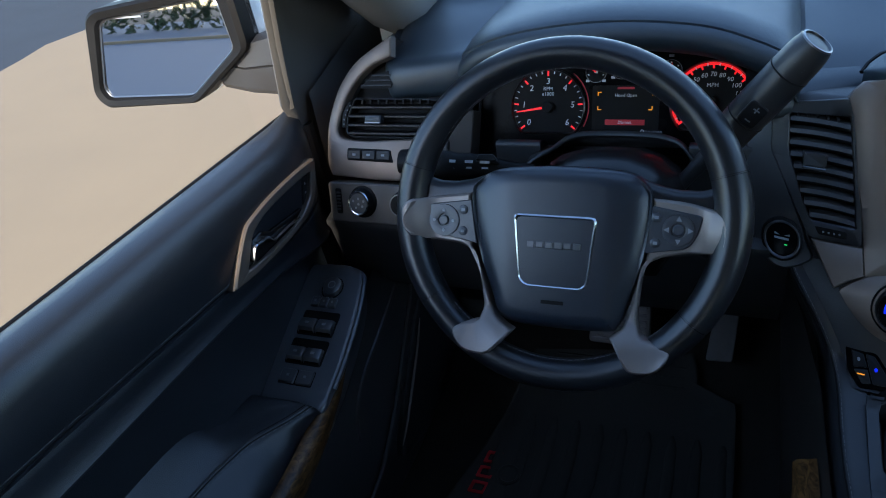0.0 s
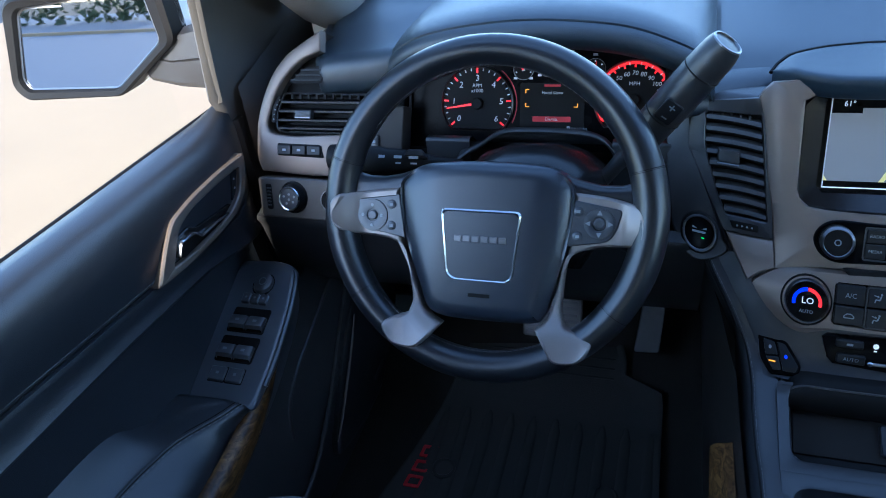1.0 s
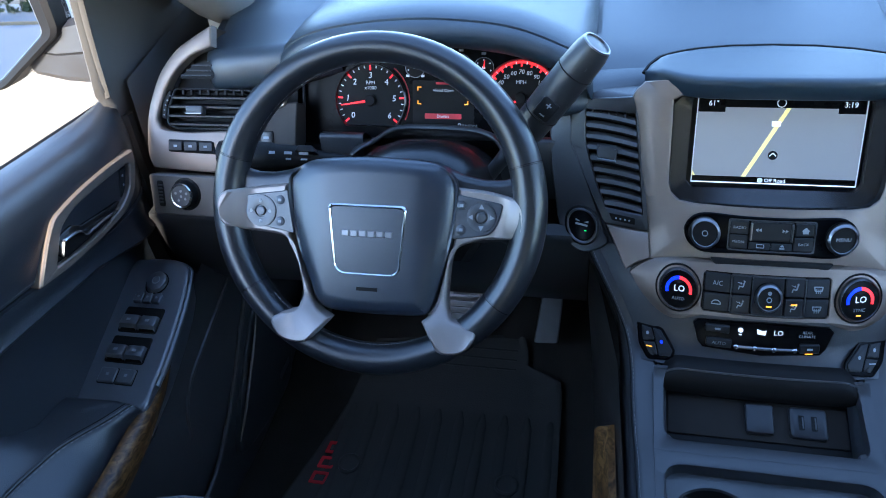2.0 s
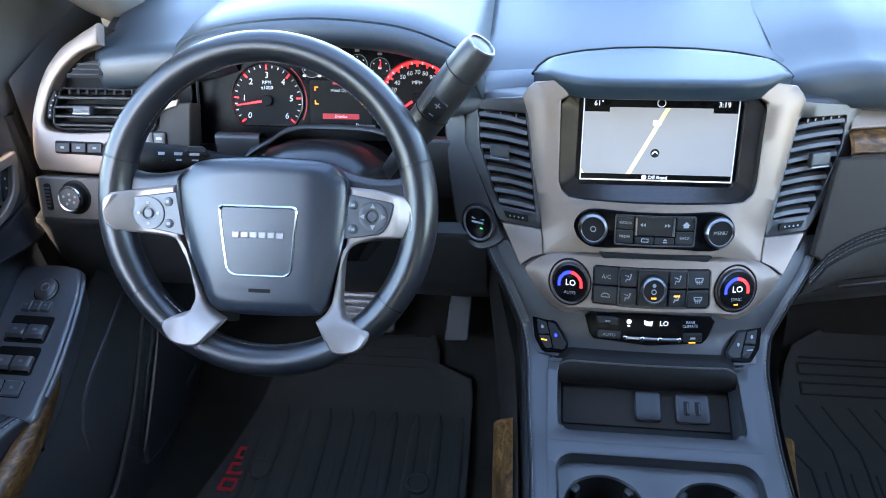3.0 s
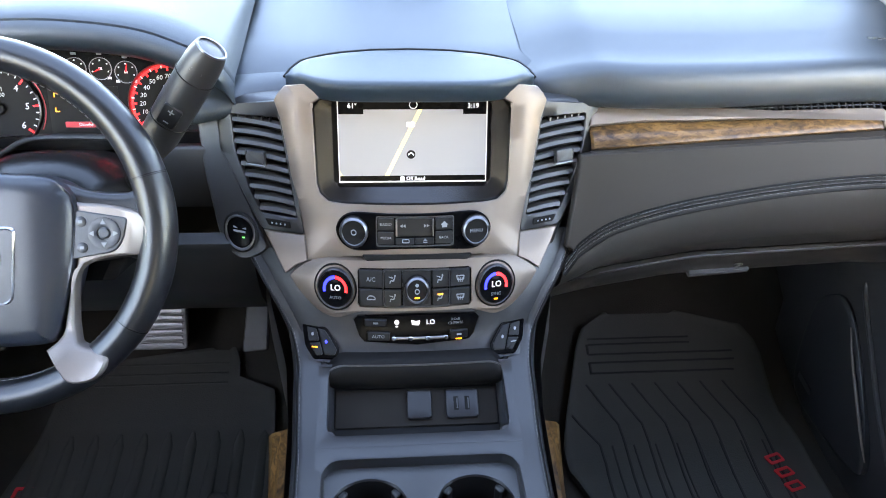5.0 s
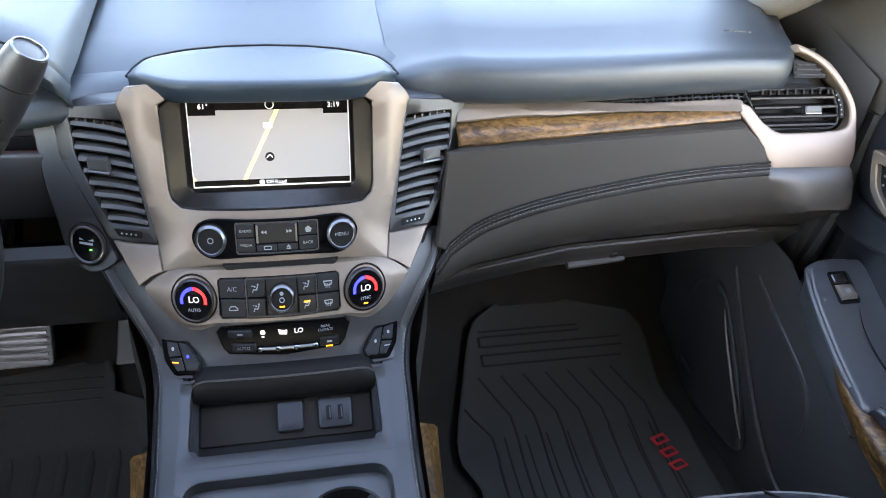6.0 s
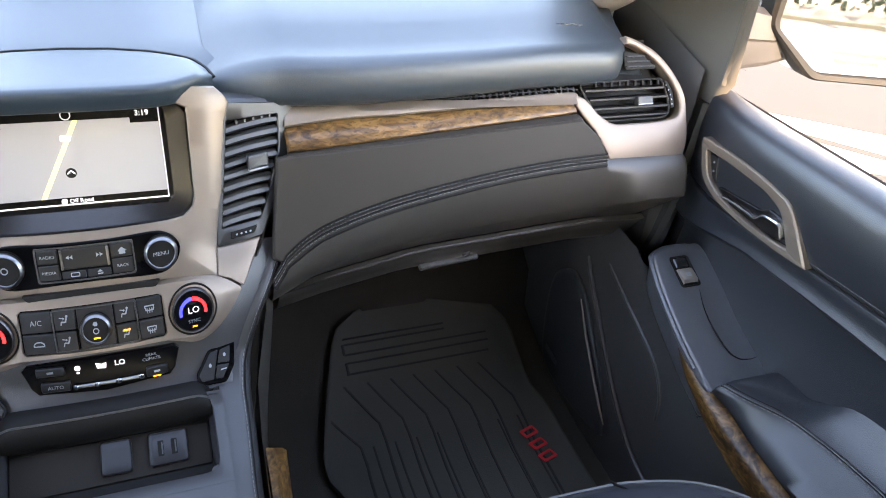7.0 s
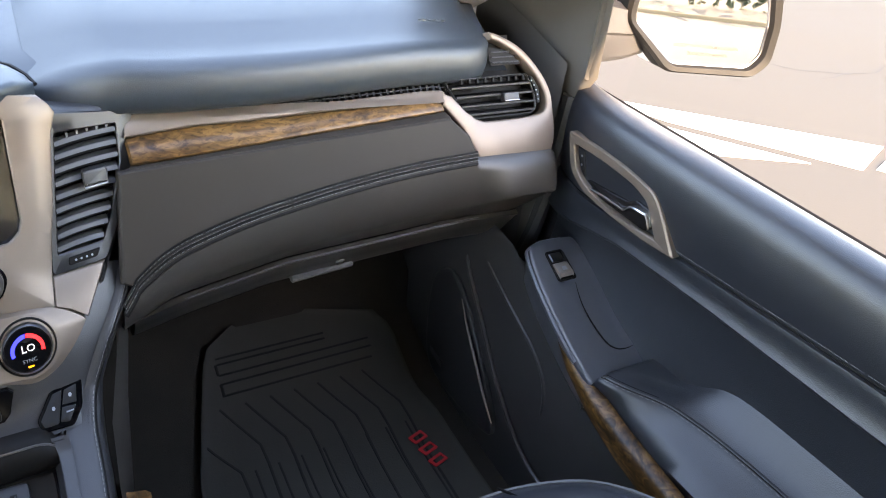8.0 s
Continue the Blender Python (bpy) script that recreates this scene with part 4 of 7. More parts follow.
SCC = lambda a, b, o: SC(a, b + 0.0095, o)
flat("map", SCC, [(-0.0875, 0.0035), (0.0885, 0.0035), (0.0885, 0.0765), (0.060, 0.0765), (0.060, 0.0820), (-0.0575, 0.0820), (-0.0575, 0.0765), (-0.0875, 0.0765)], MAP_GLOW, screen, 0.0008)
flat("map_road", SCC, [(-0.0335, 0.0036), (-0.0285, 0.0036), (0.0115, 0.0819), (0.0065, 0.0819)], ROAD_GLOW, screen, 0.0012)
flat("map_road", SCC, [(-0.0875, 0.0036), (-0.0835, 0.0036), (-0.0875, 0.010)], ROAD_GLOW, screen, 0.0012)
flat("road_shield", SCC, rect(-0.007, 0.0615, 0.0025, 0.0675, 0.001), WHITE_GLOW, screen, 0.0016)
flat("position_mark", SCC, circle(-0.002, 0.029, 0.0052, 20), BLACK, screen, 0.0014)
flat("position_arrow", SCC, [(-0.0055, 0.0275), (-0.002, 0.0308), (0.0015, 0.0275), (0.0015, 0.0290), (-0.002, 0.0322), (-0.0055, 0.0290)], WHITE_GLOW, screen, 0.0018)
flat("screen_edge", SCC, rect(-0.0875, -0.0045, 0.0885, -0.0032), WHITE_GLOW, screen, 0.0008)
for x in (-0.0882, 0.0880):
    flat("screen_edge", SCC, rect(x, -0.0045, x + 0.0012, 0.098), DIM_GLOW, screen, 0.0008)
words("Off Road", SCC, 0.0035, -0.0002, 0.0062, WHITE_GLOW, screen, 0.0012)
flat("road_mark", SCC, circle(-0.0125, -0.0002, 0.0030, 14), DIM_GLOW, screen, 0.0012)
words("61\u00b0", SCC, -0.0705, 0.0862, 0.0082, WHITE_GLOW, screen, 0.0012)
words("3:19", SCC, 0.0720, 0.0862, 0.0082, WHITE_GLOW, screen, 0.0012)
part("compass_mark", ringplate(SCC, circle(0.001, 0.0875, 0.0050, 20), circle(0.001, 0.0875, 0.0040, 20), [(0, 0.0006), (0, 0.0012), (1, 0.0012), (1, 0.0006)]), DIM_GLOW, screen)


def knob(fn, cx, cy, r, tall, ring, parent, label, flutes=0):
    k = part("knob", pillow(fn, circle(cx, cy, r, 36), [(-0.0022, -0.002), (-0.0022, 0.0015), (0, 0.002), (0.0006, tall * 0.8), (0.0018, tall)], 2), BLACK, parent, label)
    w = 0.19 if r < 0.02 else 0.075
    part("knob_ring", ringplate(fn, circle(cx, cy, r * ring, 36), circle(cx, cy, r * (ring - w), 36), [(0, tall * 0.7), (0, tall - 0.0008), (0.25, tall + 0.0004), (0.85, tall + 0.0018), (1, tall + 0.0014), (1, tall * 0.7)]), SATIN_CHROME, k)
    return k


# radio strip
strip = curve([(-0.093, 0.565), (-0.089, 0.576), (-0.080, 0.5835), (-0.066, 0.5865), (-0.030, 0.5855), (0.0, 0.5855), (0.030, 0.5855), (0.066, 0.5865), (0.080, 0.5835), (0.089, 0.576), (0.093, 0.565), (0.089, 0.5535), (0.080, 0.5465), (0.066, 0.5435), (0.030, 0.5455), (0.0, 0.546), (-0.030, 0.5455), (-0.066, 0.5435), (-0.080, 0.5465), (-0.089, 0.5535)], 3, True)
radio = part("radio_panel", pillow(on_stack, [(p[0], p[1]) for p in strip], [(0, 0.0), (0, 0.0068), (0.0012, 0.0082), (0.002, 0.0078)]), GLOSS, stack, "black radio control strip")
for x, txt in ((-0.0715, ""), (0.0735, "MENU")):
    k = knob(on_stack, x, 0.5655, 0.0172, 0.020, 0.98, radio, "round black knob with chrome ring")
    if txt:
        words(txt, on_stack, x, 0.5655, 0.0058, GREYMARK, k, 0.0206)
    else:
        part("power_mark", ringplate(on_stack, circle(x, 0.5655, 0.0034, 14), circle(x, 0.5655, 0.0024, 14), [(0, 0.0198), (0, 0.0206), (1, 0.0206), (1, 0.0198)]), GREYMARK, k)
part("button_frame", ringplate(on_stack, rect(-0.0455, 0.5485, 0.0475, 0.5825, 0.003), rect(-0.0440, 0.5498, 0.0460, 0.5812, 0.003), [(0, 0.007), (0, 0.0095), (1, 0.0095), (1, 0.007)]), PLASTIC, radio)
for x0, x1, z0, z1, txt in ((-0.0435, -0.0240, 0.5665, 0.5805, "RADIO"), (-0.0435, -0.0240, 0.5505, 0.5650, "MEDIA"), (0.0250, 0.0455, 0.5665, 0.5805, ""), (0.0250, 0.0455, 0.5505, 0.5650, "BACK"), (-0.0225, 0.0235, 0.5595, 0.5805, ""), (-0.0225, 0.0, 0.5505, 0.5580, ""), (0.001, 0.0235, 0.5505, 0.5580, "")):
    b = part("button", pillow(on_stack, rect(x0, z0, x1, z1, 0.0015), [(0, 0.007), (0, 0.0092), (0.0008, 0.0100)]), BUTTON, radio)
    if txt:
        words(txt, on_stack, (x0 + x1) / 2, (z0 + z1) / 2, 0.0045, GREYMARK, b, 0.0106)
for x, d in ((-0.0135, -1), (0.0145, 1)):
    for k in (0, 0.0034):
        flat("mark", on_stack, [(x + d * (k - 0.003), 0.5700), (x + d * k, 0.5720), (x + d * (k - 0.003), 0.5740)], GREYMARK, radio, 0.0106)
for x in (-0.0212, 0.0222):
    part("chrome_bar", pillow(on_stack, rect(x - 0.0011, 0.5600, x + 0.0011, 0.5795, 0.0008), [(0, 0.009), (0, 0.0115), (0.0005, 0.0122)]), SATIN_CHROME, radio)
flat("mark", on_stack, [(0.0315, 0.5725), (0.036, 0.5765), (0.0405, 0.5725), (0.039, 0.5725), (0.039, 0.5695), (0.033, 0.5695), (0.033, 0.5725)], GREYMARK, radio, 0.0106)
flat("mark", on_stack, [(0.0105, 0.5545), (0.0155, 0.5545), (0.013, 0.5570)], GREYMARK, radio, 0.0106)
flat("mark", on_stack, rect(0.0105, 0.5525, 0.0155, 0.5535), GREYMARK, radio, 0.0106)
part("mark", ringplate(on_stack, rect(-0.0145, 0.5525, -0.0060, 0.5565, 0.001), rect(-0.0138, 0.5532, -0.0067, 0.5558, 0.001), [(0, 0.0098), (0, 0.0106), (1, 0.0106), (1, 0.0098)]), GREYMARK, radio)

# disc slot
part("disc_slot", pillow(on_stack, rounded([(-0.0625, 0.5392), (0.0692, 0.5390), (0.0640, 0.5338), (-0.0575, 0.5340)], 0.002), [(0, 0.0), (0, 0.0100), (0.0008, 0.0104)]), BLACK, stack, "black disc slot")

# climate module
MOD_X = 0.0015
mod = mirrored(curve([(0, 0.5362), (0.066, 0.5356), (0.100, 0.5347), (0.1165, 0.532), (0.1275, 0.528), (0.139, 0.5215), (0.1490, 0.5140)], 3) + curve([(0.1512, 0.5105), (0.1440, 0.5000), (0.1335, 0.4880), (0.119, 0.4765), (0.1035, 0.4703), (0.0905, 0.4705), (0.0745, 0.4762), (0.052, 0.4790), (0, 0.4795)], 3))
lobe = [(0.0965 + 0.0287 * math.cos(radians(a)), 0.5045 + 0.0287 * math.sin(radians(a))) for a in range(80, -86, -11)]
mod_face = mirrored([(0, 0.5350), (0.062, 0.5346), (0.085, 0.5338)] + lobe + [(0.0855, 0.4780), (0.074, 0.4797), (0, 0.4806)])
mod_in = mirrored([(0, 0.5270), (0.0650, 0.5265), (0.0680, 0.5235), (0.0685, 0.4880), (0.0655, 0.4840), (0, 0.4835)])
mod, mod_face = [(p[0] + MOD_X, p[1]) for p in mod], [(p[0] + MOD_X, p[1]) for p in mod_face]
bm = ringplate(on_stack, mod_face, mod_in, [(0, 0.0088), (0.04, 0.0095), (0.97, 0.0095), (1, 0.008), (1, 0.004)], c=(0, 0.505), extra=96)
# the lobes round the dials slope back to the stack
ringplate(on_stack, mod, mod_face, [(0, -0.006), (0, 0.0035), (0.25, 0.0046), (0.6, 0.0066), (0.85, 0.0082), (1, 0.0088)], bm=bm, c=(0, 0.505), extra=96)
part("climate_frame", bm, SILVER, stack, "satin silver climate control frame", 40)


def climate_icon(x, z, x0, z0, b):
    """Small printed signs: a seated figure with an air arrow, a screen with rising air, or a car outline."""
    bar = lambda p, q, w: flat("mark", on_stack, [(p[0] - w * (q[1] - p[1]), p[1] + w * (q[0] - p[0])), (q[0] - w * (q[1] - p[1]), q[1] + w * (q[0] - p[0])), (q[0] + w * (q[1] - p[1]), q[1] - w * (q[0] - p[0])), (p[0] + w * (q[1] - p[1]), p[1] - w * (q[0] - p[0]))], GREYMARK, b, 0.0104)
    if abs(x) < 0.04:
        flat("mark", on_stack, circle(x + 0.0024, z + 0.0040, 0.0011, 8), GREYMARK, b, 0.0104)
        bar((x + 0.0022, z + 0.0028), (x + 0.0008, z - 0.0012), 0.16)
        bar((x + 0.0008, z - 0.0012), (x - 0.0028, z - 0.0006), 0.16)
        bar((x - 0.0028, z - 0.0006), (x - 0.0036, z - 0.0040), 0.14)
        bar((x - 0.0046, z + 0.0030), (x - 0.0012, z + 0.0022), 0.10)
        flat("mark", on_stack, [(x - 0.0012, z + 0.0034), (x + 0.0004, z + 0.0019), (x - 0.0014, z + 0.0010)], GREYMARK, b, 0.0104)
    elif x < 0:
        part("mark", ringplate(on_stack, rounded([(x - 0.0052, z - 0.0022), (x + 0.0052, z - 0.0022), (x + 0.0052, z + 0.0004), (x + 0.0022, z + 0.0028), (x - 0.0024, z + 0.0028), (x - 0.0052, z + 0.0002)], 0.001), rounded([(x - 0.0042, z - 0.0013), (x + 0.0042, z - 0.0013), (x + 0.0042, z), (x + 0.0018, z + 0.0019), (x - 0.0020, z + 0.0019), (x - 0.0042, z)], 0.001), [(0, 0.0094), (0, 0.0104), (1, 0.0104), (1, 0.0094)], c=(x, z)), GREYMARK, b)
    else:
        part("mark", ringplate(on_stack, rounded([(x - 0.0040, z - 0.0024), (x + 0.0040, z - 0.0024), (x + 0.0052, z + 0.0026), (x - 0.0052, z + 0.0026)], 0.001), rounded([(x - 0.0031, z - 0.0015), (x + 0.0031, z - 0.0015), (x + 0.0040, z + 0.0017), (x - 0.0040, z + 0.0017)], 0.001), [(0, 0.0094), (0, 0.0104), (1, 0.0104), (1, 0.0094)], c=(x, z)), GREYMARK, b)
        for k in (-0.0022, 0.0, 0.0022):
            bar((x + k, z - 0.0046), (x + k, z + 0.0002), 0.07)


hv = part("climate_panel", pillow(on_stack, rect(-0.0690, 0.4835, 0.0690, 0.5270, 0.003), [(0, 0.0), (0, 0.0072)]), GLOSS, stack, "black climate button panel")
for x0, x1, z0, z1, txt in ((-0.0668, -0.0385, 0.5062, 0.5250, "A/C"), (-0.0668, -0.0385, 0.4855, 0.5044, ""), (-0.0365, -0.0165, 0.5062, 0.5250, ""), (-0.0365, -0.0165, 0.4855, 0.5044, ""), (0.0205, 0.0405, 0.5062, 0.5250, ""), (0.0205, 0.0405, 0.4855, 0.5044, ""), (0.0425, 0.0668, 0.5062, 0.5250, ""), (0.0425, 0.0668, 0.4855, 0.5044, "")):
    b = part("button", pillow(on_stack, rect(x0, z0, x1, z1, 0.0015), [(0, 0.006), (0, 0.0090), (0.0008, 0.0098)]), BUTTON, hv)
    xm, zm = (x0 + x1) / 2, (z0 + z1) / 2
    if txt:
        words(txt, on_stack, xm, zm, 0.0066, GREYMARK, b, 0.0104)
    else:
        climate_icon(xm, zm, x0, z0, b)
part("button_frame", ringplate(on_stack, rect(-0.0382, 0.4848, 0.0422, 0.5258, 0.003), rect(-0.0370, 0.4860, 0.0410, 0.5246, 0.003), [(0, 0.007), (0, 0.0104), (1, 0.0104), (1, 0.007)]), PLASTIC, hv)
part("button", pillow(on_stack, rect(-0.0150, 0.4858, 0.0190, 0.5248, 0.002), [(0, 0.006), (0, 0.0086), (0.0008, 0.0092)]), BUTTON, hv)
flat("lamp", on_stack, rect(0.0270, 0.4978, 0.0335, 0.4993), AMBER_GLOW, hv, 0.0106)
fan = knob(on_stack, 0.002, 0.5055, 0.0150, 0.017, 0.99, hv, "round fan knob with chrome ring")
flat("lamp", on_stack, rect(-0.0010, 0.4968, 0.0050, 0.4983), AMBER_GLOW, fan, 0.0180)
part("mark", ringplate(on_stack, circle(0.002, 0.5045, 0.0030, 12), circle(0.002, 0.5045, 0.0021, 12), [(0, 0.0172), (0, 0.0180), (1, 0.0180), (1, 0.0172)]), GREYMARK, fan)
flat("mark", on_stack, circle(0.002, 0.5115, 0.0022, 8), GREYMARK, fan, 0.0178)
for s, txt in ((-1, "AUTO"), (1, "SYNC")):
    cx, cz = 0.0015 + s * 0.0965, 0.5045
    part("dial_recess", ringplate(on_stack, circle(cx, cz, 0.0258, 40), circle(cx, cz, 0.0232, 40), [(0, 0.0094), (0.2, 0.0108), (0.7, 0.0098), (1, 0.004)]), BLACK, stack)
    k = knob(on_stack, cx, cz, 0.0222, 0.015, 0.995, stack, "temperature dial with lit red and blue arc")
    part("dial_glass", pillow(on_stack, circle(cx, cz, 0.0192, 32), [(0, 0.014), (0, 0.0156)], 1), GLOSS, k)
    flat("blue_arc", on_stack, arc(cx, cz, 0.0114, 0.0146, 194, 91, 14), BLUE_GLOW, k, 0.0164)
    flat("red_arc", on_stack, arc(cx, cz, 0.0114, 0.0146, 89, -14, 14), RED_GLOW, k, 0.0164)
    words("LO", on_stack, cx + 0.0005, cz + 0.0015, 0.0095, WHITE_GLOW, k, 0.0164)
    words(txt, on_stack, cx, cz - 0.0095, 0.0050, GREYMARK, k, 0.0164)
    if s > 0:
        flat("lamp", on_stack, rect(cx - 0.0025, cz - 0.0158, cx + 0.0025, cz - 0.0144), AMBER_GLOW, k, 0.0164)
low = mirrored([(0, 0.4755), (0.072, 0.4725), (0.0765, 0.4680), (0.0700, 0.4475), (0.0640, 0.4415), (0, 0.4395)])
rear = part("rear_climate_panel", pillow(on_stack, [(p[0] + 0.002, p[1]) for p in low], [(0, -0.002), (0, 0.0035), (0.001, 0.0045), (0.002, 0.0042)]), GLOSS, stack, "black lower climate panel with lit display")
for x0, x1, z0, z1, txt in ((-0.0615, -0.0345, 0.4615, 0.4705, ""), (-0.0590, -0.0310, 0.4440, 0.4545, "AUTO"), (0.0425, 0.0645, 0.4440, 0.4545, "")):
    b = part("button", pillow(on_stack, rect(x0, z0, x1, z1, 0.002), [(0, 0.003), (0, 0.0068), (0.001, 0.0078)]), BUTTON, rear)
    if txt:
        words(txt, on_stack, (x0 + x1) / 2, (z0 + z1) / 2, 0.0055, GREYMARK, b, 0.0084)
    else:
        flat("mark", on_stack, rect((x0 + x1) / 2 - 0.003, (z0 + z1) / 2 - 0.001, (x0 + x1) / 2 + 0.003, (z0 + z1) / 2 + 0.0012), GREYMARK, b, 0.0084)
words("REAR\nCLIMATE", on_stack, 0.0495, 0.4655, 0.0046, GREYMARK, rear, 0.0050)
words("LO", on_stack, 0.0185, 0.4660, 0.0082, WHITE_GLOW, rear, 0.0050)
flat("fan_mark", on_stack, circle(-0.0225, 0.4665, 0.0030, 8), WHITE_GLOW, rear, 0.0050)
flat("fan_mark", on_stack, rect(-0.0240, 0.4605, -0.0210, 0.4620), WHITE_GLOW, rear, 0.0050)
flat("flow_mark", on_stack, [(-0.0040, 0.4635), (0.0045, 0.4625), (0.0055, 0.4685), (0.0010, 0.4675), (-0.0050, 0.4695)], WHITE_GLOW, rear, 0.0050)
flat("lamp", on_stack, rect(0.0490, 0.4434, 0.0570, 0.4447), AMBER_GLOW, rear, 0.0086)
part("chrome_bar", sweep([on_stack(x, 0.4470, 0.0068) for x in np.linspace(-0.0265, 0.0375, 10)], 0.0018, 8), SATIN_CHROME, rear)
for x in (-0.0265, -0.006, 0.015, 0.0375):
    part("chrome_bead", pillow(on_stack, circle(x, 0.4470, 0.0030, 12), [(0, 0.004), (0, 0.0085), (0.001, 0.0095)]), CHROME, rear)

# seat-heater switches
heat_at = lambda a, b, o: Vector((a, 0.8922 + (b - 0.4385) + 0.21 * (abs(a) - 0.115) - 0.70 * o, b + 0.70 * o))
for s in (1, -1):
    line = rounded([(s * a, b) for a, b in ((0.1370, 0.4545), (0.1090, 0.4520), (0.0935, 0.4350), (0.0965, 0.4275), (0.1235, 0.4250), (0.1335, 0.4360))], 0.003)
    h = part("seat_heat_switch", pillow(heat_at, line, [(-0.0012, -0.008), (-0.0012, 0.0016), (-0.0004, 0.0024), (0.0006, 0.0022)]), GLOSS, stack, "black seat-heater switch cluster")
    for q in (((0.1322, 0.4515), (0.1205, 0.4503), (0.1165, 0.4405), (0.1296, 0.4390)), ((0.1290, 0.4374), (0.1160, 0.4389), (0.1125, 0.4290), (0.1205, 0.4274)), ((0.1186, 0.4508), (0.1098, 0.4500), (0.0955, 0.4345), (0.0980, 0.4292), (0.1106, 0.4285))):
        part("button", pillow(heat_at, rounded([(s * a, b) for a, b in q], 0.0012), [(0, 0.001), (0, 0.0030), (0.0008, 0.0036)]), BUTTON, h)
    flat("mark", heat_at, circle(s * 0.1085, 0.4400, 0.0016, 8), BLUE_GLOW if s < 0 else GREYMARK, h, 0.0042)
    flat("mark", heat_at, rect(min(s * 0.1190, s * 0.1260), 0.4340, max(s * 0.1190, s * 0.1260), 0.4350), AMBER_GLOW if s < 0 else GREYMARK, h, 0.0042)
    flat("mark", heat_at, circle(s * 0.1250, 0.4455, 0.0016, 8), GREYMARK, h, 0.0042)

# upright vents beside the screen
for s in (1, -1):
    f = lambda a, b, o, s=s: on_stack(s * a, b, o)
    line = rounded([(0.1525, 0.703), (0.2310, 0.690), (0.2300, 0.640), (0.1835, 0.5545), (0.1315, 0.5540), (0.1445, 0.650)], 0.004)
    mouth = rounded([(0.1555, 0.6840), (0.2135, 0.6810), (0.2120, 0.6450), (0.1950, 0.5970), (0.1830, 0.5730), (0.1390, 0.5720), (0.1440, 0.6060), (0.1505, 0.6500)], 0.003)
    v = part("vent_housing", ringplate(f, line, mouth, [(0, -0.02), (0, 0.0005), (0.06, 0.0018), (0.92, 0.0018), (1, 0.0005), (1, -0.016)], c=(0.176, 0.628)), CONSOLE, stack, "black upright louvred vent beside the screen", 40)
    part("vent_throat", pillow(f, mouth, [(0, -0.014), (0.001, -0.0145)]), BLACK, v)
    for i in range(9):
        z = 0.5785 + i * 0.01215
        x0 = lerp(z, [0.572, 0.606, 0.650, 0.684], [0.1398, 0.1445, 0.1510, 0.1560])
        x1 = lerp(z, [0.573, 0.597, 0.645, 0.681], [0.1820, 0.1942, 0.2112, 0.2128])
        rows = []
        for x in np.linspace(x0, x1, 7):
            u = (x - x0) / (x1 - x0)
            zz = z + 0.0016 * (1 - (2 * u - 1) ** 2) - 0.001 + 0.002 * u
            h = 0.0038
            rows.append([f(x, zz - h, -0.004), f(x, zz - h * 0.9, 0.0006), f(x, zz + h * 0.2, -0.0010), f(x, zz + h, -0.0075), f(x, zz + h, -0.0095), f(x, zz - h, -0.006)])
        part("slat", loft(rows, True, True), SLAT, v)
    for i in range(5):
        x = 0.166 + i * 0.0095
        part("fin", pillow(f, rect(x, 0.6745, x + 0.0022, 0.6815), [(0, -0.014), (0, -0.002)]), PLASTIC, v)
    tab = part("vent_tab", pillow(f, rect(0.1740, 0.6290, 0.1975, 0.6450, 0.0025), [(0, -0.003), (0, 0.0080), (0.001, 0.0098), (0.003, 0.0104)]), PLASTIC, v, "vent tab with a chrome lip")
    part("tab_lip", pillow(f, rect(0.1745, 0.6275, 0.1970, 0.6298, 0.001), [(0, 0.0), (0, 0.0098), (0.0008, 0.0106)]), SATIN_CHROME, tab)
    w = part("vent_wheel", pillow(f, rounded([(0.1475, 0.5595), (0.1745, 0.5600), (0.1790, 0.5680), (0.1480, 0.5672)], 0.002), [(0, 0.001), (0, 0.0035), (0.001, 0.0042)]), BLACK, v)
    for i in range(4):
        flat("tick", f, circle(0.1545 + i * 0.0052, 0.5636, 0.0012, 6), GREYMARK, w, 0.0050)
    # flank from the vent back to the dash
    rows = [[f(a, b, 0.0005), f(a + 0.004, b, -0.003), f(a + 0.010, b - 0.002, -0.05)] for a, b in ((0.2310, 0.690), (0.2300, 0.640), (0.1835, 0.5545), (0.172, 0.535))]
    part("vent_flank", loft(rows), CONSOLE, stack)

# start button on its tongue left of the stack
tong = lambda a, b, o: Vector((a, stack_y(a, b) - 0.004 - 0.95 * o, b + 0.31 * o))
line = curve([(-0.186, 0.552), (-0.196, 0.578), (-0.224, 0.640), (-0.234, 0.690), (-0.256, 0.690), (-0.254, 0.62), (-0.246, 0.572), (-0.240, 0.545), (-0.226, 0.526), (-0.205, 0.520), (-0.178, 0.535)], 4, True)
part("stack_tongue", pillow(tong, [(p[0], p[1]) for p in line], [(0, -0.05), (0, -0.006), (0.002, -0.003)]), CONSOLE, stack, "", 40)
st = part("start_button", pillow(tong, circle(-0.2105, 0.5495, 0.0215, 30), [(0, -0.004), (0, 0.002), (0.002, 0.004), (0.003, 0.0035)]), BLACK, stack, "round engine start button with chrome ring")
part("button_ring", ringplate(tong, circle(-0.2105, 0.5495, 0.0190, 30), circle(-0.2105, 0.5495, 0.0165, 30), [(0, 0.003), (0, 0.0055), (0.5, 0.0062), (1, 0.0055), (1, 0.002)]), SATIN_CHROME, st)
part("button_face", pillow(tong, circle(-0.2105, 0.5495, 0.0164, 26), [(0, 0.002), (0, 0.0042), (0.002, 0.0050)], 1), GLOSS, st)
flat("mark", tong, rect(-0.2185, 0.5530, -0.2025, 0.5550), GREYMARK, st, 0.0056)
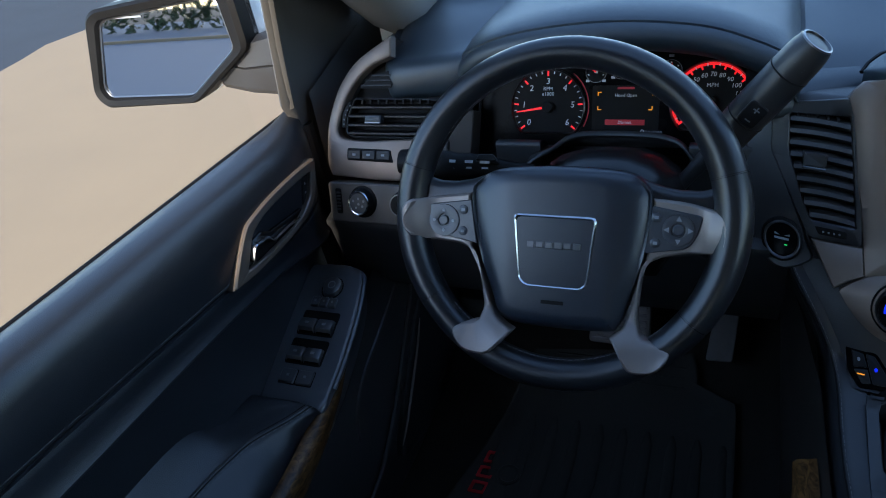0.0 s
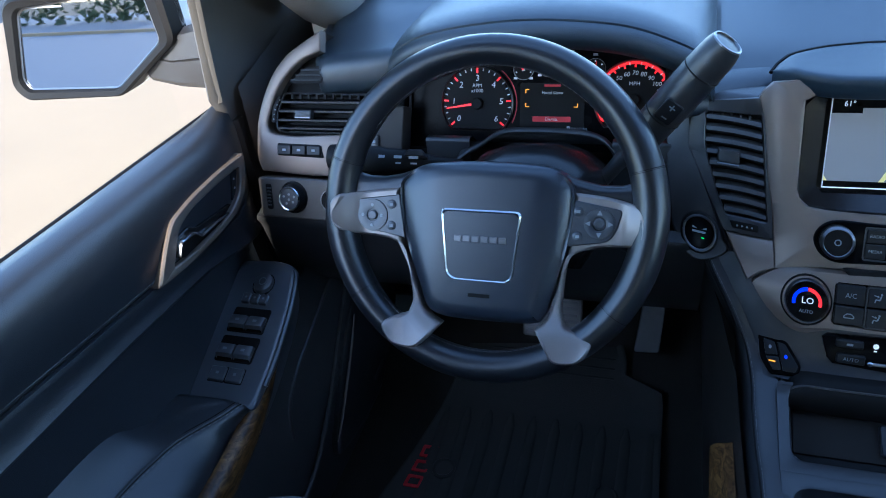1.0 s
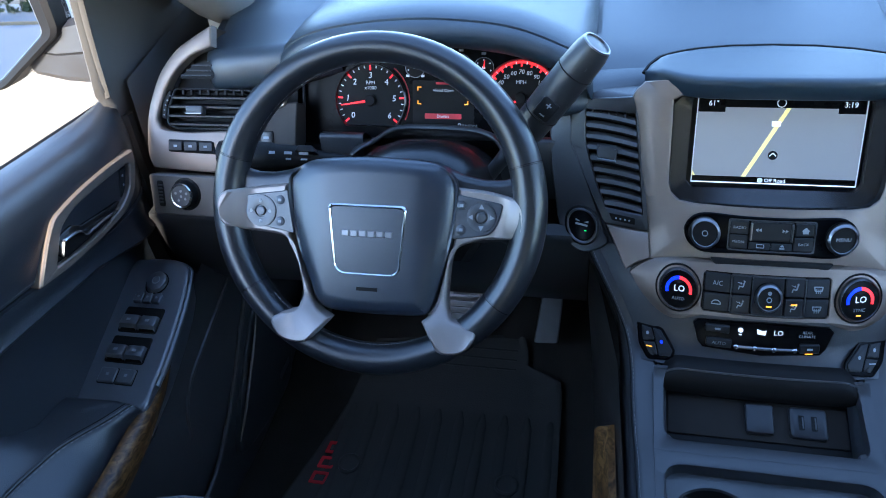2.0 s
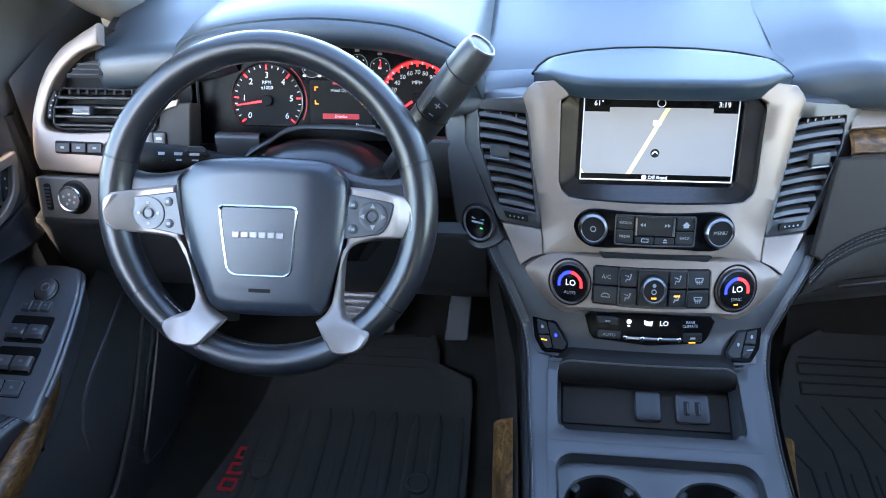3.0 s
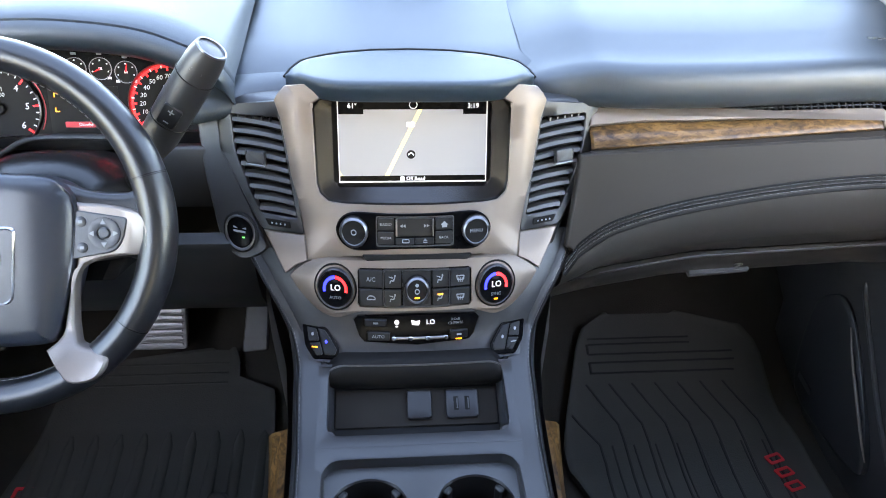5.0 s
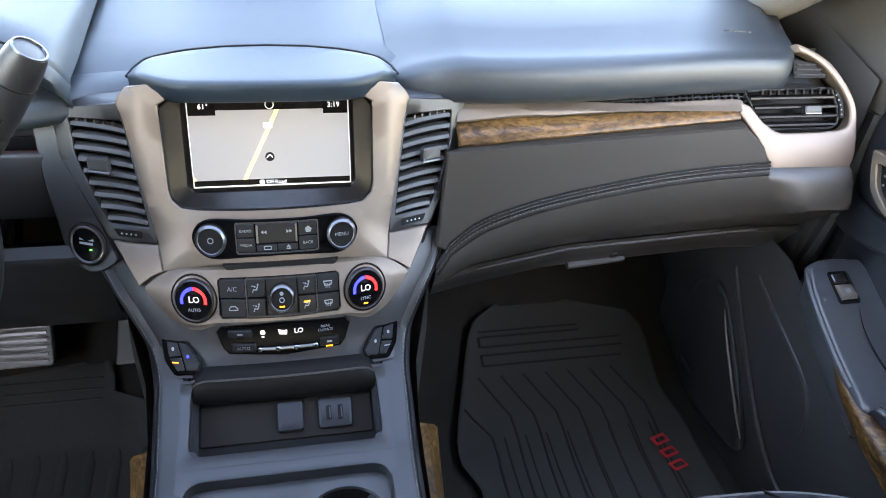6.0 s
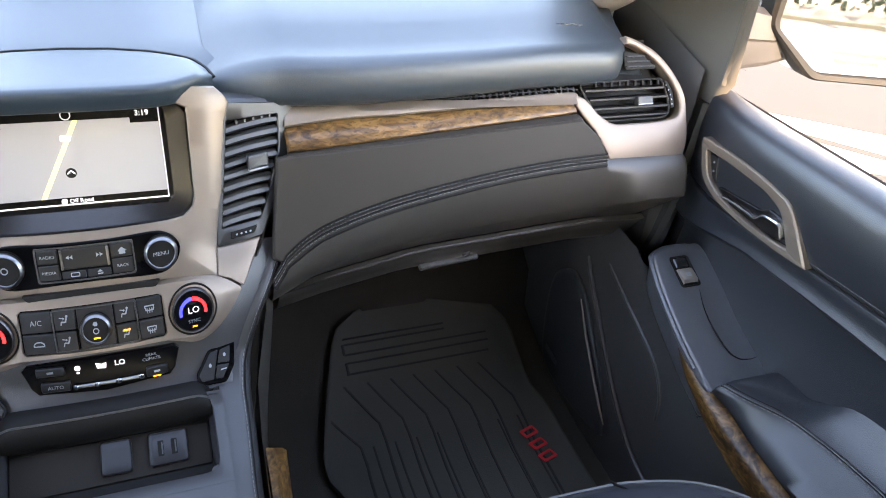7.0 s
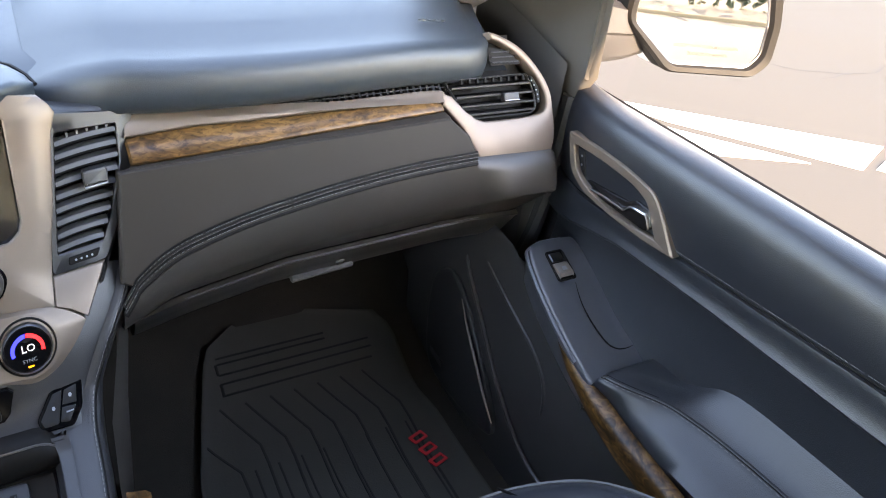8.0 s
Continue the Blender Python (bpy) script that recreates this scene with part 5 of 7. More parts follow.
flat("mark", tong, rect(-0.2185, 0.5490, -0.2035, 0.5510), GREYMARK, st, 0.0056)
flat("lamp", tong, rect(-0.2075, 0.5441, -0.2045, 0.5450), GREEN_GLOW, st, 0.0056)

# ---- floor console ----
console = thing("floor_console", "black leather-trimmed floor console with storage bin and cup holders", "console")
ST = [(0.545, 0.944, 0.203), (0.522, 0.928, 0.194), (0.50, 0.912, 0.179), (0.48, 0.902, 0.166), (0.455, 0.893, 0.153), (0.4425, 0.888, 0.147), (0.430, 0.875, 0.1425), (0.4230, 0.864, 0.1405)]
rows = []
for z, y, w in ST:
    row = []
    for x in [-w - 0.011, -w - 0.009, -w - 0.005, -w] + list(np.linspace(-w + 0.012, w - 0.012, 13)) + [w, w + 0.005, w + 0.009, w + 0.011]:
        over = max(0, abs(x) - w + 0.004)
        row.append(Vector((x, y + 0.9 * min(x * x, 0.05) + over * 0.9 + 55 * over * over, z - over * 0.6 - 60 * over * over)))
    rows.append(row)
part("console_fascia", loft(rows), CONSOLE, console, "black leather-grained fascia", 50)
RAIL = [(0.866, 0.4255, 0.141), (0.853, 0.4165, 0.1390), (0.82, 0.4055, 0.1380), (0.777, 0.3945, 0.1355), (0.74, 0.3915, 0.1330), (0.66, 0.389, 0.131), (0.45, 0.387, 0.131), (0.25, 0.386, 0.131)]
EDGE = [(0.9 * min(w * w, 0.05) + y, z, w, (0, -0.95, 0.31) if z > 0.45 else (0, -0.85, 0.53) if z > 0.44 else (0, -0.62, 0.78) if z > 0.428 else (0, -0.42, 0.91)) for z, y, w in ST[:-1]]
EDGE += [(y + (0.0176 if y > 0.8 else 0.0176 * max(0, (y - 0.70) / 0.10)), z, w, (0, -0.32, 0.95) if y > 0.81 else (0, -0.15, 0.99) if y > 0.76 else (0, 0, 1)) for y, z, w in RAIL[1:]]
for s in (1, -1):
    rows, line = [], []
    for y, z, w, nv in EDGE:
        o, nv = Vector((0, y, z)), Vector(nv)
        rows.append([o + Vector((s * (w + a), 0, 0)) + nv * b for a, b in ((-0.0265, -0.030), (-0.0265, -0.0025), (-0.0245, 0.0008), (-0.004, 0.0010), (0.003, 0.0), (0.0075, -0.004), (0.0105, -0.013), (0.0115, -0.040), (0.0105, -0.075))])
        line.append(o + Vector((s * (w + 0.001), 0, 0)) + nv * 0.0016)
    smooth = [list(c) for c in zip(*[curve([r[k] for r in rows], 4) for k in range(9)])]
    part("side_rail", loft(smooth), CONSOLE, console, "", 50)
    line = curve(line[:-1], 6)
    part("seam_thread", stitches(line, 0.0042, 0.0013, 0.00042), THREAD, console, "pale stitched seam thread")
    part("seam_groove", sweep([p + Vector((s * 0.0028, 0.0, -0.0012)) for p in line], 0.0010, 6), BLACK, console)
    # side wall, with a burl strip low along it
    rows = []
    for y in (1.10, 1.02, 0.95, 0.88, 0.82, 0.70, 0.25):
        zt = lerp(y, [0.70, 0.78, 0.86, 0.90, 0.95, 1.0], [0.372, 0.375, 0.395, 0.43, 0.46, 0.47])
        xt = lerp(y, [0.70, 0.86, 0.90, 0.95, 1.0], [0.147, 0.154, 0.162, 0.18, 0.195])
        rows.append([Vector((s * xt, y, zt)), Vector((s * (xt + 0.004), y, zt - 0.06)), Vector((s * max(0.158, xt * 0.97), y, zt - 0.16)), Vector((s * 0.162, y, 0.0))])
    part("console_side", loft(rows), LOWER, console)
    rows = []
    for y in np.linspace(0.835, 0.28, 16):
        t = min(1, (0.835 - y) / 0.12)
        zt, h = 0.352 - 0.018 * min(1, (0.835 - y) / 0.2), 0.012 + 0.060 * t ** 0.8
        x = lerp(y, [0.28, 0.70, 0.86], [0.152, 0.1525, 0.158])
        rows.append([Vector((s * x, y, zt)), Vector((s * (x + 0.008), y, zt - 0.003)), Vector((s * (x + 0.019), y, zt - h * 0.5)), Vector((s * (x + 0.024), y, zt - h)), Vector((s * x, y, zt - h - 0.004))])
    part("side_wood", loft(rows), WOOD, console, "burl wood strip along the console side")

# open storage bin
rows = []
for x in np.linspace(-0.1125, 0.1125, 9):
    rows.append([Vector((x, 0.779, 0.3945)), Vector((x, 0.777, 0.3925)), Vector((x, 0.777, 0.3560)), Vector((x, 0.796, 0.3520)), Vector((x, 0.806, 0.365)), Vector((x, 0.862, 0.392)), Vector((x, 0.864, 0.398)), Vector((x, 0.870, 0.402)), Vector((x, 0.872, 0.4165)), Vector((x, 0.866, 0.424)), Vector((x, 0.862, 0.4255))])
tray = part("storage_bin", loft(rows), BLACK, console, "open storage bin with a charging panel", 25)
BF = plane_of((0, 0.837, 0.3805), (1, 0, 0), (0, 0.90, 0.435))
part("bin_panel", pillow(BF, rect(-0.098, -0.025, 0.098, 0.022, 0.003), [(0, -0.004), (0, 0.001), (0.001, 0.002)]), CHARCOAL, tray)
usb = part("usb_socket", pillow(BF, rect(0.0350, -0.0175, 0.0750, 0.0185, 0.005), [(0, 0.0), (0, 0.005), (0.001, 0.0065), (0.003, 0.0072)]), SOCKET, tray, "twin charging socket")
for x in (0.0475, 0.0610):
    part("usb_port", pillow(BF, rect(x - 0.003, -0.0085, x + 0.003, 0.0085, 0.0008), [(0, 0.006), (0, 0.0078)]), BLACK, usb)
    part("port_tongue", pillow(BF, rect(x + 0.0006, -0.0065, x + 0.0020, 0.0065), [(0, 0.007), (0, 0.0084)]), PLASTIC, usb)
part("socket_cover", pillow(BF, rect(-0.0125, -0.0175, 0.0185, 0.0185, 0.005), [(0, 0.0), (0, 0.0055), (0.0015, 0.0075), (0.004, 0.0080)], 2), SOCKET, tray, "black blank socket cover")
for s in (1, -1):
    rows = [[Vector((s * 0.1125, y, z)), Vector((s * 0.1060, y, z - 0.006)), Vector((s * 0.1000, y, z - 0.018)), Vector((s * 0.0990, y, z - 0.035))] for y, z in ((0.875, 0.424), (0.85, 0.411), (0.82, 0.4005), (0.778, 0.393))]
    part("bin_cheek", loft(rows), CONSOLE, tray)
    part("bin_pivot", pillow(lambda a, b, o: Vector((s * (0.104 + a), 0.788 + b, 0.388 + o)), circle(0, 0, 0.0085, 16), [(0, -0.02), (0, -0.001), (0.002, 0.001)]), SLAT, tray)
rows, brow = [], []
for x in np.linspace(-0.1115, 0.1115, 37):
    k = math.sqrt(max(0.02, 1 - max(0, (abs(x) - 0.086) / 0.026) ** 2))
    rows.append([Vector((x, y - 0.004 * (1 - (x / 0.1125) ** 2), 0.400 + (z - 0.400) * k)) for y, z in ((0.882, 0.4330), (0.869, 0.4340), (0.860, 0.4300), (0.8545, 0.4215), (0.8535, 0.4060), (0.8565, 0.3965), (0.8630, 0.3930), (0.8720, 0.3950))])
    brow.append(rows[-1][2] + Vector((0, 0.0008, 0.0002)))
lip = part("tambour_lip", loft(rows), BLACK, tray, "rounded black roller lid edge", 60)
part("lid_edge", sweep(brow, 0.0013, 6), HARD, lip)
rows = [[Vector((x, 0.7800, 0.3850)), Vector((x, 0.7798, 0.3935)), Vector((x, 0.7775, 0.3950)), Vector((x, 0.757, 0.3932)), Vector((x, 0.752, 0.3925)), Vector((x, 0.7495, 0.3895)), Vector((x, 0.7490, 0.3720))] for x in np.linspace(-0.113, 0.113, 9)]
part("cross_bar", loft(rows), CONSOLE, console)
# rounded rim round the bin and the cup tray
rail_z = lambda y: lerp(y, [0.60, 0.66, 0.74, 0.777, 0.82, 0.853, 0.866, 0.89], [0.387, 0.389, 0.3915, 0.3945, 0.4055, 0.4165, 0.4255, 0.442])
on_rail = lambda a, b, o: Vector((a, b, rail_z(b) + o))
part("bin_rim", ringplate(on_rail, rect(-0.1170, 0.7650, 0.1170, 0.8660), rect(-0.1050, 0.7810, 0.1050, 0.8650, 0.016, 6), [(0, -0.002), (0, 0.0014), (0.85, 0.0018), (0.96, 0.0008), (1, -0.006), (1, -0.016)], extra=96), CONSOLE, console, "", 40)
part("cup_rim", ringplate(on_rail, rect(-0.1170, 0.6000, 0.1170, 0.7648), rect(-0.1070, 0.5800, 0.1070, 0.7485, 0.022, 6), [(0, -0.002), (0, 0.0014), (0.85, 0.0018), (0.96, 0.0008), (1, -0.006), (1, -0.014)], c=(0, 0.69), extra=96), CONSOLE, console, "", 40)
# cup holders
flat_cup = lambda a, b, o: Vector((a, b, 0.378 + o + 0.10 * max(0, b - 0.735)))
cups = thing("cup_holder", "black twin cup holder tray sunk in the console", "cup holder")
bm = bmesh.new()
for s in (1, -1):
    ringplate(flat_cup, [(s * 0.0, 0.60), (s * 0.113, 0.60), (s * 0.113, 0.750), (s * 0.0, 0.750)], circle(s * 0.057, 0.692, 0.0425, 32), [(0, 0.0), (0.75, 0.0), (0.95, -0.001), (1, -0.004)], bm=bm)
part("cup_tray", bm, PLASTIC, cups)
for s in (1, -1):
    part("cup_well", pillow(flat_cup, circle(s * 0.057, 0.692, 0.0425, 32), [(0, -0.004), (0.003, -0.06), (0.010, -0.065)], 1), BLACK, cups)
    for a in (40, 140, 270):
        c, sn = math.cos(radians(a)), math.sin(radians(a))
        part("cup_grip", pillow(lambda p, q, o: Vector((s * 0.057 + c * (0.040 + o) - sn * p, 0.695 + sn * (0.040 + o) + c * p, 0.355 + q)), rect(-0.006, -0.02, 0.006, 0.018, 0.003), [(0, 0.002), (0, -0.004), (0.002, -0.006)]), BUTTON, cups)
part("console_lid", box(-0.14, -0.25, 0.30, 0.14, 0.56, 0.46, 0.02), LEATHER, console)

# ---- steering wheel ----
WV, WN = Vector((0, 0.45, 0.893)), Vector((0, -0.893, 0.45))
WO = Vector((-0.433, 0.817, 0.611)) + WV * 0.040 - WN * 0.017
wheel_at = lambda a, b, o: WO + Vector((1, 0, 0)) * a + WV * b + WN * o
wheel = thing("steering_wheel", "black leather steering wheel with silver spokes and airbag hub", "steering wheel")
RR, RX, RD = 0.1710, 0.1717, 0.0025


def rim_section(t, n=18):
    c, s = math.cos(t), math.sin(t)
    fat = 0.0165 + 0.0018 * max(0, math.cos(2 * t)) + 0.0012 * max(0, -s)
    cen = wheel_at(RX * c, RR * s - RD, 0.0)
    out = (Vector((1, 0, 0)) * c + WV * s).normalized()
    return [cen + out * fat * math.cos(k) + WN * fat * 1.12 * math.sin(k) for k in (2 * math.pi * i / n for i in range(n))]


rows = [rim_section(2 * math.pi * i / 96) for i in range(97)]
part("rim", loft(rows, True), RIM, wheel, "black leather-wrapped rim", 60)
for a in (17, 163, 215, 325):
    rows = []
    for d in (-0.006, 0.0, 0.006):
        t = radians(a) + d
        cen = wheel_at(RX * math.cos(t), RR * math.sin(t) - RD, 0)
        rows.append([cen + (p - cen) * (1.012 if d else 0.985) for p in rim_section(t)])
    part("rim_seam", loft(rows, True), BLACK, wheel)
for a0, a1 in ((28, 152), (168, 212), (222, 318), (328, 372)):
    bm = stitches([wheel_at((RX - 0.0170) * math.cos(radians(a)), (RR - 0.0170) * math.sin(radians(a)) - RD, 0.004) for a in np.linspace(a0, a1, max(6, int((a1 - a0) / 2.5)))], 0.0045, 0.0025, 0.0007)
    part("rim_stitch", bm, THREAD, wheel, "pale rim stitching")
# hub with airbag cover
hub_line = curve([(-0.098, 0.016), (-0.090, 0.034), (-0.066, 0.0465), (-0.020, 0.051), (0.022, 0.051), (0.066, 0.0475), (0.088, 0.036), (0.0955, 0.016), (0.090, -0.038), (0.075, -0.090), (0.068, -0.112), (0.056, -0.1195), (0.0, -0.1215), (-0.044, -0.120), (-0.062, -0.111), (-0.071, -0.088), (-0.088, -0.040)], 4, True)
part("airbag_cover", pillow(lambda a, b, o: wheel_at(a, b, o - 0.22 * max(0, o - 0.004) * (b + 0.03) ** 2 / 0.0064 + max(0, o - 0.012) * 0.7 * (1 - (a / 0.1) ** 2) - (0.20 * max(0, abs(a) - 0.058) if o > 0.012 else 0)), [(p[0], p[1]) for p in hub_line], [(0.004, -0.045), (0, -0.020), (0, 0.004), (0.0012, 0.0085), (0.004, 0.0130), (0.009, 0.0165)], 8), HUB, wheel, "black airbag cover", 50)
bo = lambda a, b, o: wheel_at(a - 0.001, b, o + 0.0180 - 0.9 * (b + 0.03) ** 2)
bad_o = rounded([(-0.0455, 0.001), (0.0445, 0.001), (0.0375, -0.071), (0.031, -0.0775), (-0.030, -0.0775), (-0.0375, -0.071)], 0.007)
bad_i = rounded([(-0.0415, -0.003), (0.0405, -0.003), (0.0345, -0.0685), (0.029, -0.0735), (-0.028, -0.0735), (-0.0345, -0.0685)], 0.006)
part("badge_frame", ringplate(bo, bad_o, bad_i, [(0, -0.003), (0.1, 0.002), (0.5, 0.0036), (0.9, 0.002), (1, -0.002)]), CHROME, wheel, "chrome badge surround")
part("badge_field", pillow(bo, bad_i, [(0, -0.003), (0, 0.0004), (0.002, 0.0008)]), HUB, wheel)
for i in range(6):
    x = -0.0285 + i * 0.0098
    part("badge_bar", pillow(bo, rect(x, -0.0345, x + 0.0078, -0.0275, 0.0008), [(0, 0.0), (0, 0.0022), (0.0007, 0.0030)]), SATIN_CHROME, wheel, "plain chrome badge bar")
flat("airbag_mark", bo, rect(-0.004, -0.0625, 0.005, -0.0595), BLACK, wheel, 0.0014)
flat("airbag_mark", wheel_at, rect(-0.012, -0.0935, 0.012, -0.0895), BLACK, wheel, 0.0196)
# dark leather arms, silver spokes and switch pods
for s in (1, -1):
    rows = []
    for a in np.linspace(0.070, 0.176, 16):
        bu = lerp(a, [0.07, 0.085, 0.10, 0.12, 0.14, 0.155, 0.166, 0.176], [0.046, 0.040, 0.0345, 0.0310, 0.0310, 0.0350, 0.0430, 0.056])
        bl = lerp(a, [0.07, 0.10, 0.14, 0.160, 0.176], [-0.044, -0.039, -0.034, -0.042, -0.055])
        rows.append([wheel_at(s * a, b, o) for b, o in ((bu - 0.006, -0.020), (bu, -0.013), (bu, -0.006), (bu - 0.003, -0.001), (bu - 0.009, 0.0015), (0.0, 0.0015), (bl + 0.008, 0.0), (bl, -0.006), (bl, -0.014), (bl + 0.006, -0.020))])
    part("spoke_arm", loft(rows, True), RIM, wheel, "", 60)
    if s > 0:
        plate = [(0.0945, 0.0222), (0.1236, 0.0198), (0.1430, 0.0160), (0.1590, 0.0112), (0.1660, 0.0035), (0.1680, -0.0110), (0.1655, -0.0245), (0.1560, -0.0300), (0.1235, -0.0328)]
    else:
        plate = [(0.0945, 0.0195), (0.1250, 0.0157), (0.1500, 0.0117), (0.1640, 0.0086), (0.1712, 0.0020), (0.1730, -0.0073), (0.1712, -0.0196), (0.1665, -0.0275), (0.1570, -0.0322), (0.1390, -0.0353), (0.1160, -0.0371)]
    out = curve(plate + [(0.100, -0.0405), (0.0890, -0.0520), (0.0840, -0.085), (0.0825, -0.105), (0.0860, -0.1180)], 3)
    foot = curve([(0.0890, -0.1205), (0.112, -0.1275), (0.1155, -0.1365), (0.106, -0.1510), (0.092, -0.1560), (0.076, -0.1545), (0.066, -0.1390), (0.0560, -0.1240)], 3)
    if s < 0:
        foot = curve([(0.0890, -0.1205), (0.112, -0.1275), (0.1155, -0.1365), (0.106, -0.1510), (0.092, -0.1560), (0.074, -0.1550), (0.060, -0.1420), (0.0470, -0.1270)], 3)
    back = curve([(0.0590, -0.1215), (0.0690, -0.1120), (0.0755, -0.0900), (0.0830, -0.0620), (0.0915, -0.0380), (0.0960, 0.0100)], 3)
    spoke = [(s * p[0] - (0.004 if s < 0 else 0) + (0.0085 if s < 0 else 0.0050) * min(1, max(0, (-p[1] - 0.04) / 0.09)), p[1]) for p in out + foot + back]
    lift = lambda a, b, o: wheel_at(a, b, o + 0.019 * min(1, max(0, (-b - 0.108) / 0.030)) ** 0.8 + (0.0135 if a > 0 else 0.0172) * min(1, max(0, (abs(a) - 0.142) / 0.022)) ** 1.3)
    sp = part("spoke_trim", pillow(lift, spoke, [(0, -0.012), (0, 0.002), (0.0010, 0.0042), (0.003, 0.0056)]), SPOKE, wheel, "satin silver spoke trim")
    podl = rounded([(0.0951, 0.0148), (0.1441, 0.0066), (0.1390, -0.0147), (0.1308, -0.0269), (0.0890, -0.0338)] if s > 0 else [(-0.0978, 0.0118), (-0.1555, 0.0038), (-0.1490, -0.0158), (-0.1385, -0.0280), (-0.0900, -0.0360)], [0.002, 0.005, 0.010, 0.008, 0.002])
    pd = part("switch_pod", pillow(wheel_at, podl, [(0, 0.002), (0, 0.0066), (0.001, 0.0076)]), PANEL, wheel, "dark thumb-switch pod")
    cx, cy, cr = (0.1213, -0.0082, 0.0158) if s > 0 else (-0.1292, -0.0125, 0.0182)
    part("switch_ring", ringplate(wheel_at, circle(cx, cy, cr, 28), circle(cx, cy, 0.0066, 28), [(0, 0.007), (0.04, 0.0092), (0.5, 0.0098), (0.95, 0.0088), (1, 0.0078)]), PANEL, pd)
    part("button", pillow(wheel_at, circle(cx, cy, 0.0054, 20), [(0, 0.007), (0, 0.0096), (0.0012, 0.0104)]), PANEL, pd)
    for a in (0, 90, 180, 270):
        c, sn = math.cos(radians(a)), math.sin(radians(a))
        x, y = cx + 0.0112 * c, cy + 0.0112 * sn
        flat("mark", wheel_at, [(x + 0.0030 * c, y + 0.0030 * sn), (x - 0.0022 * c - 0.0028 * sn, y - 0.0022 * sn + 0.0028 * c), (x - 0.0022 * c + 0.0028 * sn, y - 0.0022 * sn - 0.0028 * c)] if s > 0 else circle(x, y, 0.0019, 10), GREYMARK, pd, 0.0104)
    for yy in ((0.0035, -0.0223) if s > 0 else (0.0005, -0.0233)):
        x = 0.0996 if s > 0 else -0.1066
        b = part("button", pillow(wheel_at, circle(x, yy, 0.0052, 14), [(0, 0.007), (0, 0.0084), (0.001, 0.0090)]), PANEL, pd)
        flat("mark", wheel_at, rect(x - 0.0020, yy - 0.0015, x + 0.0020, yy + 0.0015), GREYMARK, b, 0.0096)
part("hub_back", pillow(wheel_at, circle(-0.002, -0.03, 0.07, 24), [(0, -0.022), (0.005, -0.06), (0.012, -0.10)], 1), BLACK, wheel)

# steering column and its levers
column = thing("steering_column", "black plastic steering column shroud with levers", "steering column")
rows = []
for y, w, zt, zb in ((0.885, 0.075, 0.656, 0.545), (0.90, 0.086, 0.668, 0.535), (0.94, 0.089, 0.674, 0.525), (0.97, 0.090, 0.662, 0.515), (1.00, 0.088, 0.646, 0.505), (1.04, 0.084, 0.63, 0.49), (1.07, 0.082, 0.61, 0.48)):
    rows.append([Vector((-0.400 + w * p, y, zb + (zt - zb) * q)) for p, q in ((-1, 0.35), (-0.98, 0.62), (-0.86, 0.80), (-0.6, 0.93), (-0.3, 0.99), (0, 1.0), (0.3, 0.99), (0.6, 0.93), (0.86, 0.80), (0.98, 0.62), (1, 0.35), (0.7, 0.0), (-0.7, 0.0))])
part("shroud", loft(rows, True, True), SHROUD, column, "", 50)
part("shroud_lip", sweep([r + Vector((0, -0.001, 0.001)) for r in curve(rows[0][1:10], 3)], 0.0020, 6), PLASTIC, column)
lever = thing("gear_lever", "black column gear lever with chrome end cap", "gear lever")
LA, LB = Vector((-0.350, 0.960, 0.5845)), Vector((-0.203, 0.9315, 0.790))
LT = (LB - LA).normalized()
path = [LA + (LB - LA) * t for t in np.linspace(0, 1, 30)]
prof = lambda t: lerp(t, [0, 0.30, 0.38, 0.44, 0.52, 0.70, 0.86, 0.93, 0.97, 1.0], [0.008, 0.0085, 0.010, 0.0165, 0.0200, 0.0206, 0.0202, 0.0196, 0.0186, 0.0166])
part("lever_grip", sweep(path, prof, 22, up=(0, 1, 0)), CONSOLE, lever, "", 50)
LS = LT.cross(Vector((0, -0.8, 0.6))).normalized()
cap = plane_of(LB, LS, LT.cross(LS))
if (cap(0, 0, 1) - LB).dot(LT) < 0:
    cap = plane_of(LB, LS, -LT.cross(LS))
part("cap_ring", ringplate(cap, circle(0, 0, 0.0166, 26), circle(0, 0, 0.0132, 26), [(0, -0.002), (0.2, 0.0016), (0.7, 0.0018), (1, -0.0005)]), SATIN_CHROME, lever, "chrome end ring")
part("cap_button", pillow(cap, circle(0, 0, 0.0135, 24), [(0, -0.003), (0, -0.0008), (0.003, 0.0002)], 1), SLAT, lever)
for t in (0.86, 0.62):
    c = LA + (LB - LA) * t
    part("lever_ring", sweep([c + (LS * math.cos(a) + LT.cross(LS) * math.sin(a)) * (prof(t) + 0.0001) for a in (2 * math.pi * i / 30 for i in range(30))], 0.0008, 5, True, up=tuple(LT)), BLACK, lever)
face_dir = (Vector((-0.1, 0.2, 1.03)) - (LA + (LB - LA) * 0.6))
face_dir = (face_dir - LT * face_dir.dot(LT)).normalized()
lf = plane_of(LA + (LB - LA) * 0.68 + face_dir * 0.0194, face_dir.cross(LT) * -1, LT)
if (lf(0, 0, 1) - lf(0, 0, 0)).dot(face_dir) < 0:
    lf = plane_of(LA + (LB - LA) * 0.68 + face_dir * 0.0194, face_dir.cross(LT), LT)
rk = part("shift_rocker", pillow(lf, rect(-0.010, -0.013, 0.010, 0.013, 0.004), [(0, -0.006), (0, 0.0008), (0.001, 0.0018)]), BUTTON, lever)
flat("mark", lf, rect(-0.0035, 0.0055, 0.0035, 0.0068), GREYMARK, rk, 0.0024)
flat("mark", lf, rect(-0.0007, 0.0028, 0.0007, 0.0095), GREYMARK, rk, 0.0024)
